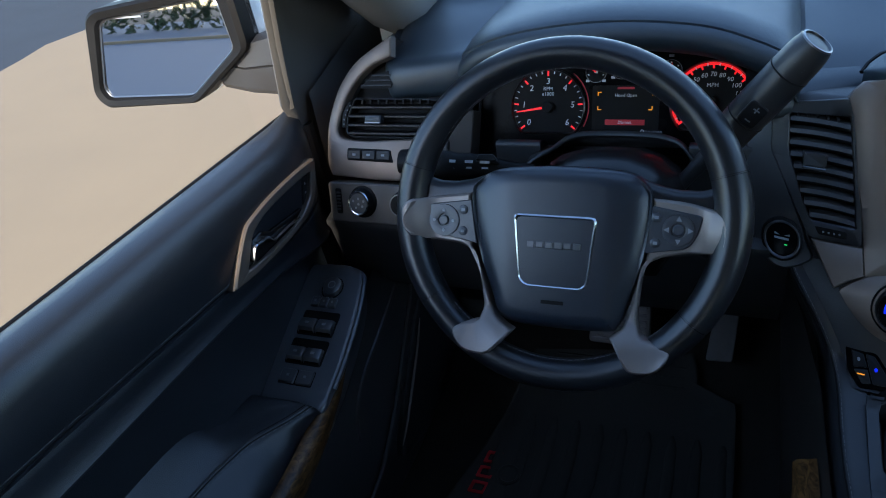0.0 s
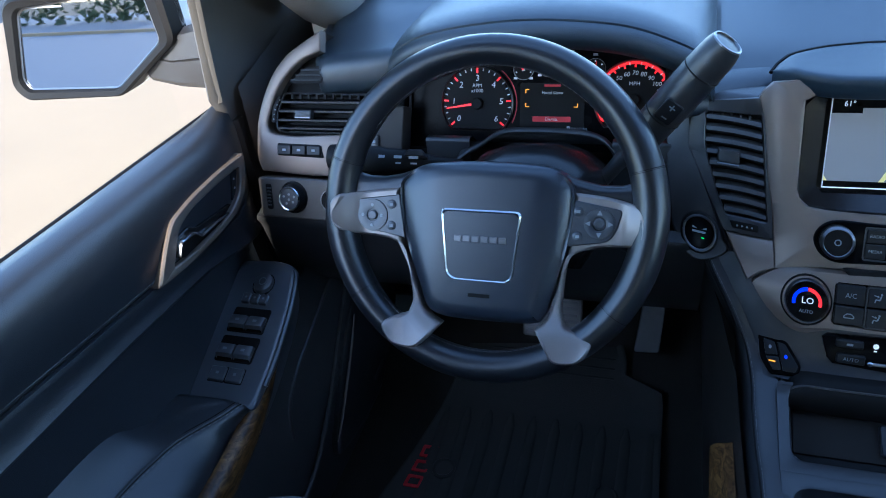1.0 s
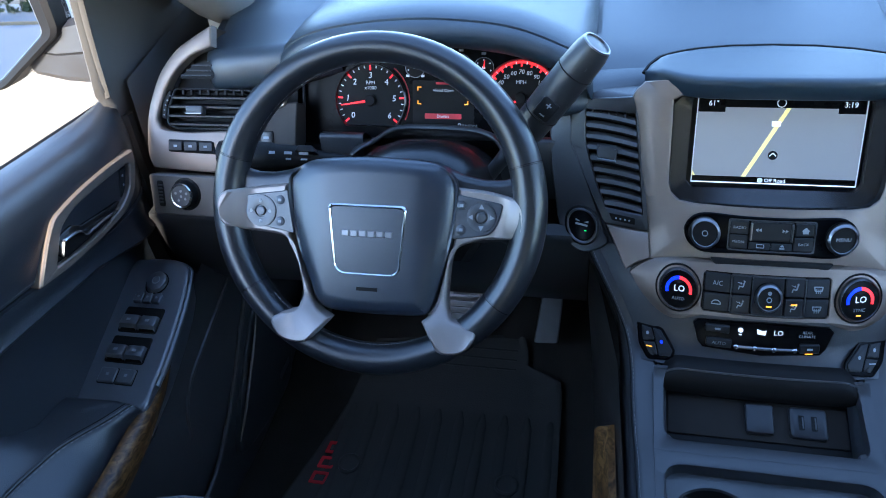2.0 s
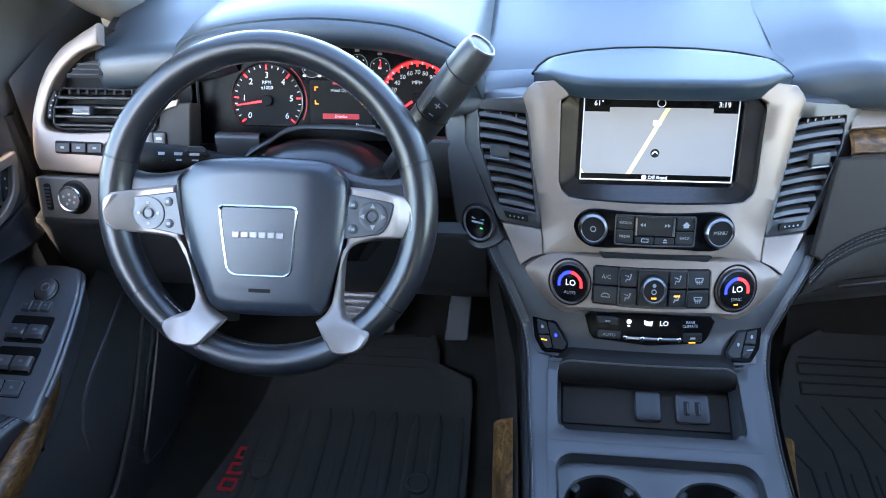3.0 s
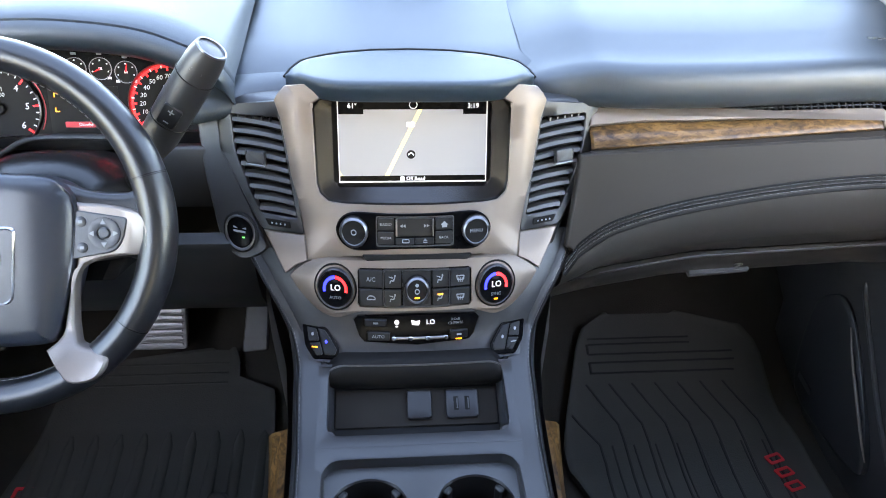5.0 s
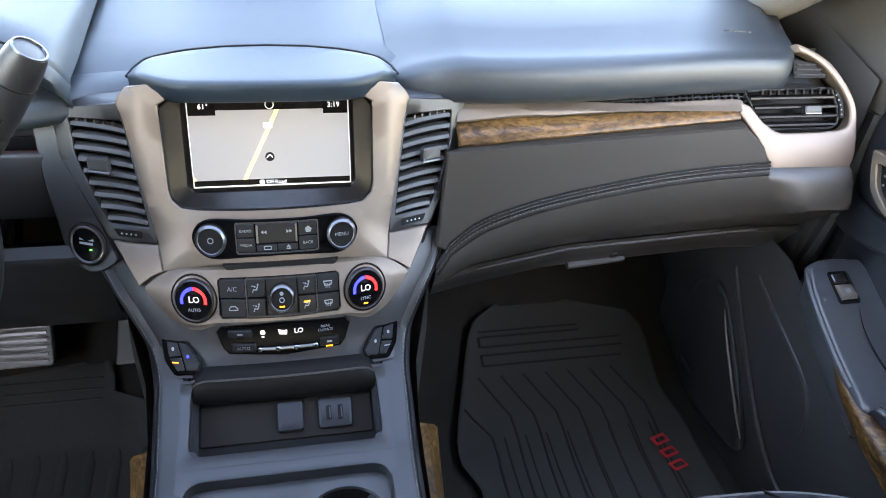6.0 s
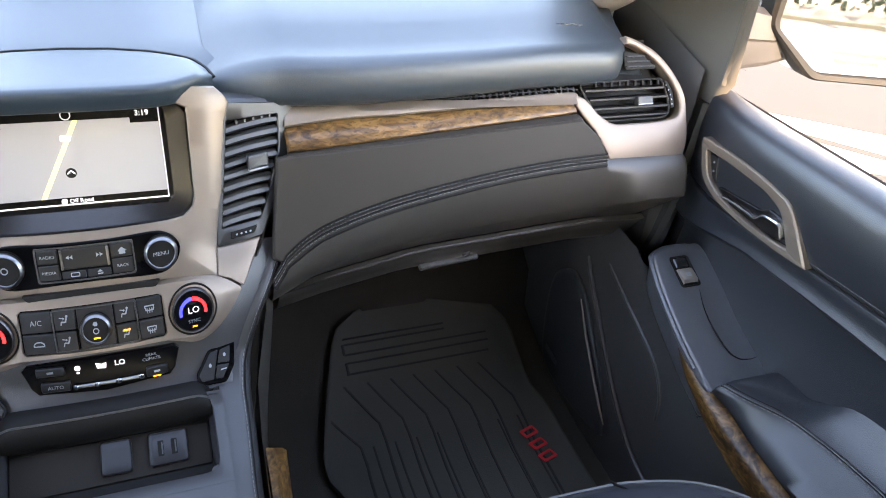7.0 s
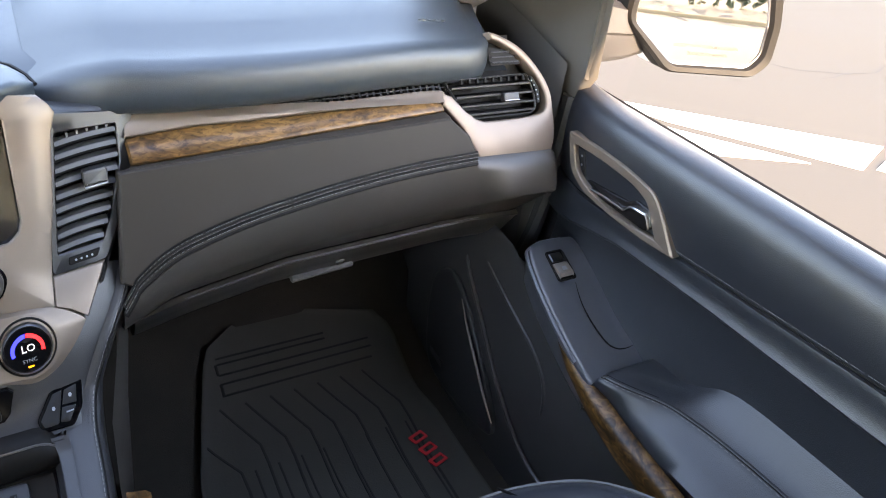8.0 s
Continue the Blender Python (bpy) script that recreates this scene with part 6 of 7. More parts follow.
flat("mark", lf, rect(-0.0030, -0.0078, 0.0030, -0.0064), GREYMARK, rk, 0.0024)
tf = plane_of(LA + (LB - LA) * 0.92 + face_dir * 0.0196, face_dir.cross(LT), LT)
flat("tow_mark", tf, rounded([(-0.006, -0.0025), (0.006, -0.0025), (0.006, 0.001), (0.003, 0.003), (-0.004, 0.003), (-0.006, 0.001)], 0.001), GREYMARK, lever, 0.0010)
turn = thing("turn_signal_lever", "black turn-signal lever with pale wiper marks", "lever")
TA, TB = Vector((-0.485, 0.940, 0.643)), Vector((-0.652, 0.930, 0.655))
part("lever_grip", sweep([TA + (TB - TA) * t for t in np.linspace(0, 1, 24)], lambda t: lerp(t, [0, 0.2, 0.35, 0.5, 0.55, 0.6, 0.9, 1.0], [0.008, 0.0105, 0.0145, 0.0165, 0.0150, 0.0172, 0.0175, 0.015]), 16, up=(0, 1, 0)), BLACK, turn, "", 50)
tl = plane_of((TA + TB) / 2 + Vector((0, -0.0122, 0.0117)), (1, 0, 0), (0, 0.7, 0.72))
for x, w in ((0.030, 0.012), (0.010, 0.010), (-0.012, 0.010), (-0.034, 0.013), (-0.055, 0.010)):
    flat("mark", tl, rect(x - w / 2, -0.0012, x + w / 2, 0.0022), GREYMARK, turn, 0.0012)
    flat("mark", tl, rect(x - w / 3, -0.0070, x + w / 3, -0.0050), GREYMARK, turn, -0.0022)
part("wiper_tab", pillow(tl, rounded([(0.022, 0.010), (0.040, 0.010), (0.045, 0.002), (0.018, 0.002)], 0.002), [(0, -0.010), (0, 0.002), (0.001, 0.003)]), BUTTON, turn)

# ---- doors ----
def car_door(s):
    off = 0.022 if s < 0 else 0.0
    door = thing("car_door", "closed front car door with black padded trim and silver handle bezel", "car door", "front doors")
    P = lambda x, y, z: Vector((s * (x + off), y, z))
    za = lambda y: lerp(y, [-0.3, 0.2, 0.49, 0.757, 0.9, 1.03], [0.605, 0.592, 0.578, 0.560, 0.548, 0.545])
    zb = lambda y: lerp(y, [-0.3, 0.2, 0.46, 0.70, 0.86, 0.93, 1.03], [0.545, 0.538, 0.531, 0.527, 0.518, 0.503, 0.48])
    ys = [1.035, 1.02, 0.99, 0.95, 0.90, 0.85, 0.80, 0.75, 0.68, 0.60, 0.50, 0.35, 0.15, -0.1, -0.35]
    k = lambda y: 0.030 * max(0, (min(y, 1.05) - 0.93) / 0.1) ** 2
    rows = [[P(x + k(y) * max(0, min(1, (0.866 - x) / 0.04)), y, z) for x, z in ((0.872, 0.659), (0.866, 0.670), (0.852, 0.6765), (0.836, 0.678), (0.818, 0.674), (0.806, 0.664), (0.801, 0.645), (0.800, 0.615), (0.802, (0.615 + za(y)) / 2), (0.806, za(y) + 0.004), (0.818, za(y) + 0.001))] for y in ys]
    part("upper_trim", loft(rows), LEATHER, door, "black leather upper door trim", 50)
    part("belt_seal", sweep([P(0.868, y, 0.6665) for y in ys], 0.0060, 8), BLACK, door, "black rubber window seal")
    rows = [[P(x + k(y), y, z) for x, z in ((0.818, za(y) + 0.001), (0.807, za(y) - 0.003), (0.805, za(y) - 0.010), (0.807, (za(y) + zb(y)) / 2 + 0.004), (0.803, zb(y) + 0.010), (0.800, zb(y) + 0.004), (0.803, zb(y) - 0.001), (0.812, zb(y) - 0.0035), (0.826, zb(y) - 0.004))] for y in ys]
    part("middle_trim", loft(rows), LEATHER, door, "", 50)
    rows = [[P(x + k(y), y, z) for x, z in ((0.826, zb(y) - 0.004), (0.828, zb(y) - 0.008), (0.829, zb(y) - 0.035), (0.832, 0.46), (0.828, 0.42), (0.822, 0.37), (0.815, 0.30))] for y in ys]
    part("insert", loft(rows), LEATHER, door, "", 50)
    # handle bezel
    f = lambda a, b, o: P(0.8005 - o, a, b)
    bo_ = rounded([(0.988, 0.628), (0.930, 0.6315), (0.860, 0.629), (0.811, 0.621), (0.788, 0.600), (0.754, 0.560), (0.800, 0.555), (0.880, 0.5545), (0.935, 0.560), (0.967, 0.578)], [0.006, 0.03, 0.03, 0.010, 0.02, 0.003, 0.02, 0.03, 0.02, 0.015])
    bi_ = rounded([(0.9715, 0.6150), (0.920, 0.6170), (0.850, 0.6145), (0.819, 0.6040), (0.791, 0.5665), (0.830, 0.5625), (0.885, 0.5625), (0.930, 0.5690), (0.957, 0.5840)], [0.006, 0.03, 0.02, 0.010, 0.003, 0.02, 0.03, 0.02, 0.012])
    bz = part("handle_bezel", ringplate(f, bo_, bi_, [(0, -0.008), (0, 0.0030), (0.12, 0.0050), (0.85, 0.0045), (1, 0.0025), (1, -0.010)], c=(0.88, 0.588)), SILVER, door, "satin silver handle bezel")
    part("handle_cup", pillow(f, bi_, [(0, -0.004), (0.004, -0.014)]), BLACK, bz)
    lev = curve([(0.918, 0.5700, 0.004), (0.890, 0.5745, 0.006), (0.862, 0.5760, 0.007), (0.850, 0.5770, 0.008), (0.842, 0.5850, 0.010), (0.834, 0.5895, 0.010), (0.820, 0.5905, 0.009), (0.811, 0.5890, 0.008), (0.803, 0.5740, 0.006)], 4)
    rows = []
    for q in lev:
        rows.append([f(q[0], q[1] - 0.0015, q[2] - 0.006), f(q[0], q[1] - 0.0017, q[2]), f(q[0], q[1], q[2] + 0.0010), f(q[0], q[1] + 0.0017, q[2]), f(q[0], q[1] + 0.0015, q[2] - 0.006)])
    part("door_handle", loft(rows, True, True), CHROME, bz, "chrome inside door handle", 60)
    part("handle_blade", pillow(f, rounded([(0.930, 0.5785), (0.850, 0.5885), (0.836, 0.5975), (0.812, 0.5965), (0.801, 0.575), (0.812, 0.5665), (0.90, 0.5665)], 0.003), [(0, -0.008), (0, 0.0025), (0.001, 0.0035)]), SHROUD, bz)
    lk = part("lock_switch", pillow(f, rounded([(0.967, 0.612), (0.951, 0.6125), (0.938, 0.577), (0.950, 0.584)], 0.003), [(0, -0.012), (0, -0.001), (0.001, 0.0004)]), BUTTON, bz)
    for z in (0.604, 0.592):
        flat("mark", f, circle(0.9535 - (0.604 - z) * 0.3, z, 0.0018, 8), GREYMARK, lk, 0.0010)
    # switch panel sloping down to the armrest
    sp = lambda a, b, o: P(a, b, 0.455 + (b - 0.95) * 0.42 + o)
    scoop = lambda a, b, o: sp(a, b, o - (0.0055 * max(0, 1 - ((a - 0.808) / 0.036) ** 2 - ((b - 0.838) / 0.058) ** 2) if s > 0 and o > 0.001 else 0))
    line = curve([(0.738, 0.944), (0.748, 0.958), (0.775, 0.964), (0.812, 0.963), (0.832, 0.955), (0.834, 0.90), (0.832, 0.82), (0.828, 0.757), (0.780, 0.756), (0.7285, 0.753), (0.722, 0.79), (0.7225, 0.835), (0.7285, 0.90)], 4, True)
    pan = part("switch_panel", pillow(scoop, [(p[0], p[1]) for p in line], [(0.020, -0.075), (0.004, -0.050), (0, -0.012), (0, -0.003), (0.0015, 0.0), (0.004, 0.0012)], 26), DOORPANEL, door, "dark plastic switch panel")
    part("panel_edge", sweep([sp(p[0] - 0.001, p[1], -0.006) for p in curve([(0.7225, 0.79), (0.7225, 0.835), (0.7285, 0.90), (0.738, 0.944), (0.748, 0.958), (0.775, 0.965), (0.812, 0.964)], 5)], 0.0035, 8), DOORPANEL, pan)
    if s < 0:
        part("knob_gap", pillow(sp, circle(0.7805, 0.9250, 0.0172, 24), [(0, 0.0), (0, 0.0018)], 1), BLACK, pan)
        m_ = part("mirror_knob", pillow(sp, circle(0.7805, 0.9250, 0.0150, 24), [(-0.001, 0.0), (0, 0.003), (0.001, 0.0065), (0.003, 0.0075)], 1), DOORPANEL, pan)
        part("mark", ringplate(sp, circle(0.7805, 0.9250, 0.0060, 14), circle(0.7805, 0.9250, 0.0048, 14), [(0, 0.0072), (0, 0.0082), (1, 0.0082), (1, 0.0072)]), GREYMARK, m_)
        for i in range(3):
            b = part("button", pillow(sp, rect(0.7635 + i * 0.0140, 0.8940, 0.7765 + i * 0.0140, 0.9080, 0.002), [(0, 0.0), (0, 0.0042), (0.001, 0.0052)]), DOORPANEL, pan)
            flat("mark", sp, circle(0.7700 + i * 0.0140, 0.901, 0.0018, 8), GREYMARK, b, 0.0058)
        for y in (0.8695, 0.8275):
            w = part("window_recess", pillow(sp, rect(0.7515, y - 0.0168, 0.8085, y + 0.0175, 0.003), [(-0.001, 0.0), (-0.001, 0.0018), (0, 0.0022), (0.001, 0.0016)]), BLACK, pan)
            for x in (0.7660, 0.7940):
                rows = [[sp(x - 0.0125, yy, 0.001), sp(x - 0.0125, yy, o), sp(x - 0.0105, yy, o + 0.001), sp(x + 0.0105, yy, o + 0.001), sp(x + 0.0125, yy, o), sp(x + 0.0125, yy, 0.001)] for yy, o in ((y - 0.0150, 0.005), (y - 0.0125, 0.0095), (y - 0.002, 0.0085), (y + 0.0025, 0.0070), (y + 0.0045, 0.002))]
                b = part("window_switch", loft(rows), DOORPANEL, w)
                flat("mark", sp, rect(x - 0.003, y - 0.0075, x + 0.003, y - 0.0045), GREYMARK, b, 0.0108)
        for x in (0.7665, 0.7935):
            part("button_gap", pillow(sp, rect(x - 0.0132, 0.7815, x + 0.0132, 0.8025, 0.002), [(0, 0.0), (0, 0.0016)]), BLACK, pan)
            b = part("button", pillow(sp, rect(x - 0.0120, 0.7828, x + 0.0120, 0.8012, 0.002), [(0, 0.0), (0, 0.0035), (0.001, 0.0045)]), DOORPANEL, pan)
            flat("mark", sp, rect(x - 0.002, 0.7903, x + 0.002, 0.7938), GREYMARK, b, 0.0052)
    else:
        w = part("window_recess", pillow(sp, rounded([(0.7630, 0.8970), (0.7950, 0.8970), (0.7965, 0.9420), (0.7660, 0.9420)], 0.004), [(-0.0015, 0.0), (-0.0015, 0.0018), (0, 0.0024), (0.001, 0.0014)]), BLACK, pan)
        rows = [[sp(0.7795 - 0.0125, yy, 0.001), sp(0.7795 - 0.0125, yy, o), sp(0.7795 - 0.0105, yy, o + 0.001), sp(0.7795 + 0.0105, yy, o + 0.001), sp(0.7795 + 0.0125, yy, o), sp(0.7795 + 0.0125, yy, 0.001)] for yy, o in ((0.8995, 0.003), (0.9020, 0.0070), (0.9120, 0.0060), (0.9200, 0.0048), (0.9225, 0.002))]
        b = part("window_switch", loft(rows), SPOKE, w, "silver window switch")
        flat("mark", sp, rect(0.7755, 0.9065, 0.7835, 0.9125, 0.001), GREYMARK, b, 0.0082)
        part("switch_hinge", pillow(sp, rect(0.7690, 0.9255, 0.7900, 0.9385, 0.002), [(0, 0.001), (0, 0.0034), (0.001, 0.0042)]), SATIN_CHROME, w)
        part("scoop_edge", sweep([sp(a, b, 0.0010) for a, b in curve([(0.7890, 0.890), (0.7800, 0.860), (0.7780, 0.830), (0.7820, 0.800), (0.7920, 0.787), (0.8080, 0.783), (0.8240, 0.784)], 6)], lambda t: 0.0003 + 0.0011 * math.sin(math.pi * t), 6), BLACK, pan)
    # armrest pad behind it
    rows = []
    for y, xs, zs, xo, zo, xb in ((0.7560, 0.7290, 0.372, 0.752, 0.377, 0.7385), (0.7490, 0.7290, 0.386, 0.757, 0.391, 0.7385), (0.7320, 0.7360, 0.388, 0.786, 0.395, 0.7390), (0.7150, 0.7460, 0.388, 0.802, 0.396, 0.7400), (0.6870, 0.7640, 0.389, 0.822, 0.398, 0.7390), (0.6660, 0.7740, 0.390, 0.831, 0.410, 0.7370), (0.6400, 0.7800, 0.391, 0.833, 0.429, 0.7350), (0.6000, 0.7870, 0.392, 0.833, 0.437, 0.7340), (0.5220, 0.7920, 0.394, 0.833, 0.440, 0.736), (0.4000, 0.7940, 0.396, 0.833, 0.442, 0.757), (0.1000, 0.7950, 0.397, 0.833, 0.442, 0.757), (-0.2000, 0.7950, 0.397, 0.833, 0.442, 0.757)):
        rows.append([P(x, y, z) for x, z in ((xb + 0.022, zs - 0.068), (xb + 0.005, zs - 0.055), (xb, zs - 0.038), (xb * 0.55 + xs * 0.45 - 0.003, zs - 0.017), (xs - 0.003, zs - 0.005), (xs, zs), (xs + 0.008, zs + 0.002), (xs * 0.5 + xo * 0.5, zs * 0.6 + zo * 0.4 + 0.001), (xo - 0.010, zs * 0.25 + zo * 0.75), (xo - 0.003, zo + 0.001), (0.838, zo + (0.010 if xo > 0.829 else -0.002)))])
    rows = [list(c) for c in zip(*[curve([r[q] for r in rows], 3) for q in range(11)])]
    part("armrest_pad", loft(rows), LEATHER, door, "black stitched leather armrest", 60)
    edge = [r[5] + Vector((0, 0, 0.0012)) for r in rows[3:]]
    part("crease", sweep([P(0.812 + k(y), y, za(y)) for y in ys], 0.0022, 6), BLACK, door)
    part("seam_thread", stitches([P(0.8048 + k(y) * 0.9, y, za(y) + 0.0075) for y in np.linspace(0.76, -0.3, 60)], 0.0055, 0.0008, 0.00042), THREAD, door, "pale stitched seam thread")
    part("seam_thread", stitches(edge, 0.005, 0.003, 0.0006), THREAD, door, "pale stitched seam thread")
    part("seam_thread", stitches([p + Vector((s * 0.008, 0, 0.001)) for p in edge], 0.005, 0.003, 0.0006), DARK_THREAD, door)
    part("seam_groove", sweep([p + Vector((s * 0.004, 0, -0.0008)) for p in edge], 0.0012, 6), BLACK, door)
    part("seam_groove", sweep([p + Vector((s * 0.012, 0, 0.0004)) for p in edge], 0.0012, 6), BLACK, door)
    part("seam_roll", sweep([p + Vector((s * 0.008, 0, -0.0004)) for p in edge], 0.0030, 8, flat=0.7), LEATHER, door)
    # burl strip under the armrest, and the pocket below
    rows, deep = [], []
    for y, x, z, h in ((0.888, 0.732, 0.416, 0.010), (0.86, 0.727, 0.408, 0.016), (0.80, 0.7185, 0.382, 0.024), (0.74, 0.7155, 0.362, 0.031), (0.68, 0.715, 0.350, 0.038), (0.60, 0.714, 0.342, 0.042), (0.40, 0.714, 0.318, 0.04), (0.0, 0.714, 0.318, 0.04)):
        rows.append([P(x + 0.022, y, z - 0.004), P(x + 0.021, y, z + 0.003), P(x + 0.012, y, z + 0.0035), P(x + 0.003, y, z - 0.003), P(x, y, z - h * 0.45), P(x + 0.004, y, z - h), P(x + 0.02, y, z - h - 0.003)])
        if y < 0.75:
            deep.append([P(x + 0.0215, y, z - 0.002), P(x + 0.023, y, z - 0.030), P(0.775, y, z - 0.030), P(0.780, y, z + 0.010)])
    part("wood_strip", loft(rows), WOOD, door, "burl wood strip under the armrest", 50)
    part("pull_pocket", loft(deep), BLACK, door)
    rows = [[P(0.752, y, z0), P(0.744, y, z0 - 0.05), P(0.745, y, 0.20), P(0.755, y, 0.05), P(0.76, y, -0.02)] for y, z0 in ((1.28, 0.44), (1.16, 0.44), (1.06, 0.44), (1.0, 0.435), (0.94, 0.405), (0.88, 0.385), (0.80, 0.34), (0.70, 0.30), (0.50, 0.285), (0.0, 0.285))]
    part("lower_trim", loft(rows), HARD, door, "", 50)
    part("trim_ridge", sweep(curve([P(0.746, 1.10, 0.352), P(0.742, 1.082, 0.331), P(0.741, 1.029, 0.274), P(0.741, 0.950, 0.189), P(0.743, 0.878, 0.126), P(0.746, 0.822, 0.100), P(0.750, 0.74, 0.085)], 6), 0.0042, 8), HARD, door)
    part("trim_ridge", sweep(curve([P(0.748, 1.045, 0.378), P(0.744, 1.027, 0.369), P(0.743, 0.958, 0.340), P(0.744, 0.885, 0.307), P(0.744, 0.850, 0.268), P(0.745, 0.842, 0.220)], 6), 0.0032, 8), HARD, door)
    spk = lambda a, b, o: P(0.741 - o, a, b)
    gl = part("speaker_grille", pillow(spk, [(p[0], p[1]) for p in curve([(1.140, 0.298), (1.178, 0.260), (1.186, 0.200), (1.172, 0.100), (1.140, 0.060), (1.063, 0.052), (0.962, 0.066), (0.938, 0.092), (0.985, 0.175), (1.060, 0.262), (1.105, 0.298)], 4, True)], [(0, -0.01), (0, 0.0006), (0.003, 0.003), (0.010, 0.0042)], 3), PLASTIC, door, "black pierced speaker grille", 50)
    part("grille_trim", sweep(curve([P(0.7320, 1.076, 0.279), P(0.7305, 1.044, 0.239), P(0.7305, 1.005, 0.195), P(0.7315, 0.959, 0.142), P(0.735, 0.935, 0.112)], 8), lambda t: 0.0010 + 0.0016 * math.sin(math.pi * t), 8), SPOKE, door, "bright trim line on the door speaker")
    part("grille_badge", pillow(spk, rounded([(1.151, 0.110), (1.106, 0.104), (1.106, 0.092), (1.151, 0.098)], 0.001), [(0, 0.0), (0, 0.0055)]), SATIN_CHROME, gl)
    # dark jamb closing the door towards the hinge
    part("hinge_jamb", loft([[P(0.868, y, z) for z in (0.665, 0.5, 0.30, -0.06)] for y in (0.99, 1.10, 1.24, 1.54)]), PLASTIC, door)
    # added tube that blocks the bright sliver between door and dash
    part("gap_blocker", sweep([P(0.846, 1.052, 0.650), P(0.842, 1.050, 0.58), P(0.838, 1.048, 0.50), P(0.832, 1.050, 0.42), P(0.820, 1.056, 0.36)], 0.014, 8), PLASTIC, door, "added dark tube keeping light out of the door gap")
    # outer skin and window frame
    rows = [[P(x, y, z) for x, z in ((0.880, 0.652), (0.905, 0.645), (0.94, 0.60), (0.96, 0.40), (0.95, 0.0), (0.93, -0.2))] for y in (1.30, 1.0, 0.5, 0.0, -0.35)]
    part("outer_skin", loft(rows), BODY, door, "white painted door skin", 50)
    return door


car_door(-1)
car_door(1)

# ---- body of the cabin ----
def setting(name, bm, mat, label="", category="", sharp=32):
    ob = new(name, finish(name, bm, mat, sharp))
    return tagged(ob, label, category, "", "structure")


rows = []
for y, z in ((-0.9, 0.0), (0.9, 0.0), (1.02, 0.005), (1.12, 0.02), (1.25, 0.085), (1.42, 0.20), (1.50, 0.33), (1.52, 0.75)):
    rows.append([Vector((x, y, z + (0.12 if abs(x) < 0.10 else 0.04 if abs(x) < 0.16 else 0))) for x in (-0.86, -0.76, -0.5, -0.2, -0.155, -0.09, 0.0, 0.09, 0.155, 0.2, 0.5, 0.76, 0.86)])
setting("floor", loft(rows), CARPET, "dark carpeted car floor and toe board", "floor", 60)
for s in (1, -1):
    o = 0.022 if s < 0 else 0
    rows = [[Vector((s * (0.80 + o), y, zt)), Vector((s * (0.79 + o), y, 0.3)), Vector((s * (0.775 + o), y, -0.03))] for y, zt in ((0.96, 0.38), (1.05, 0.38), (1.06, 0.62), (1.2, 0.62), (1.35, 0.62), (1.52, 0.62))]
    setting("kick_panel", loft(rows), HARD, "dark plastic footwell side panel", "wall")
    rows = [[Vector((s * (0.76 + o), y, 0.02)), Vector((s * (0.775 + o), y, 0.035)), Vector((s * (0.86 + o), y, 0.03)), Vector((s * (0.90 + o), y, -0.05))] for y in (1.15, 0.9, 0.5, 0.0, -0.6)]
    setting("door_sill", loft(rows), HARD, "dark plastic door sill plate", "sill")
    # dark sail panel in the door's front corner, its window edge, and the pale windscreen pillar behind
    sf = lambda a, b, h: Vector((s * (0.846 + o - 0.22 * (b - 0.68) - h), a, b))
    sail = [(1.004, 0.694), (1.024, 0.668), (1.046, 0.600), (1.14, 0.590), (1.26, 0.620), (1.310, 0.710), (1.25, 0.765), (1.16, 0.85), (1.06, 0.95), (0.99, 1.02), (0.955, 1.02), (0.972, 0.88), (0.990, 0.78)]
    setting("pillar_sail", pillow(sf, sail, [(0.006, -0.004), (0, 0.002), (0.004, 0.007), (0.012, 0.010)], 3), DARKPILLAR, "dark corner panel between window and windscreen pillar", "pillar", 50)
    rows = []
    for y, z in ((1.010, 0.688), (0.998, 0.74), (0.988, 0.79), (0.978, 0.85), (0.96, 0.95), (0.93, 1.05), (0.80, 1.19)):
        rows.append([sf(y + 0.014, z, 0.0108), sf(y + 0.011, z, 0.0122), sf(y + 0.006, z, 0.009), sf(y + 0.005, z, 0.002), sf(y + 0.012, z, -0.004)])
    setting("window_frame", loft(rows), DARKPILLAR, "grey rubber-edged window frame", "frame", 50)
    rows = []
    for t in np.linspace(0, 1, 12):
        c = Vector((s * (0.762 + o - 0.125 * t), 1.275 - 0.78 * t, 0.790 + 0.45 * t))
        rows.append([c + Vector((s * 0.070 * math.cos(a), 0.075 * (1 - 0.4 * t) * math.sin(a), 0.03 * math.cos(a) + 0.05 * math.sin(a))) for a in (2 * math.pi * i / 14 for i in range(14))])
    setting("pillar_trim", loft(rows, True, True), ROOFCLOTH, "pale grey windscreen pillar trim", "pillar", 60)
    # B-pillar, rear side walls
    rows = [[Vector((s * (x - 0.13 * max(0, z - 0.69) / 0.5), y, z)) for x, y in ((0.900, -0.10), (0.78, -0.10), (0.76, -0.12), (0.76, -0.32), (0.78, -0.36), (0.900, -0.36))] for z in (0.0, 0.69, 0.9, 1.23)]
    setting("middle_pillar", loft(rows, True, True), PILLAR, "dark middle pillar trim", "pillar")
    rows = [[Vector((s * 0.87, y, z)) for z in (0.0, 0.4, 0.70)] for y in (-0.34, -1.6, -2.6)]
    setting("rear_side_wall", loft(rows), PLASTIC, "dark rear door and side trim", "wall")
    side = loft([[Vector((s * (0.880 + o), y, 0.655)), Vector((s * (0.80 + o), y * 0.9 + 0.0, 0.98)), Vector((s * (0.735 + o), y * 0.8, 1.21))] for y in (0.985, 0.4, -0.1)])
    g = setting("window_side", side, GLASS, "clear front side window", "window")
    g.visible_shadow = False
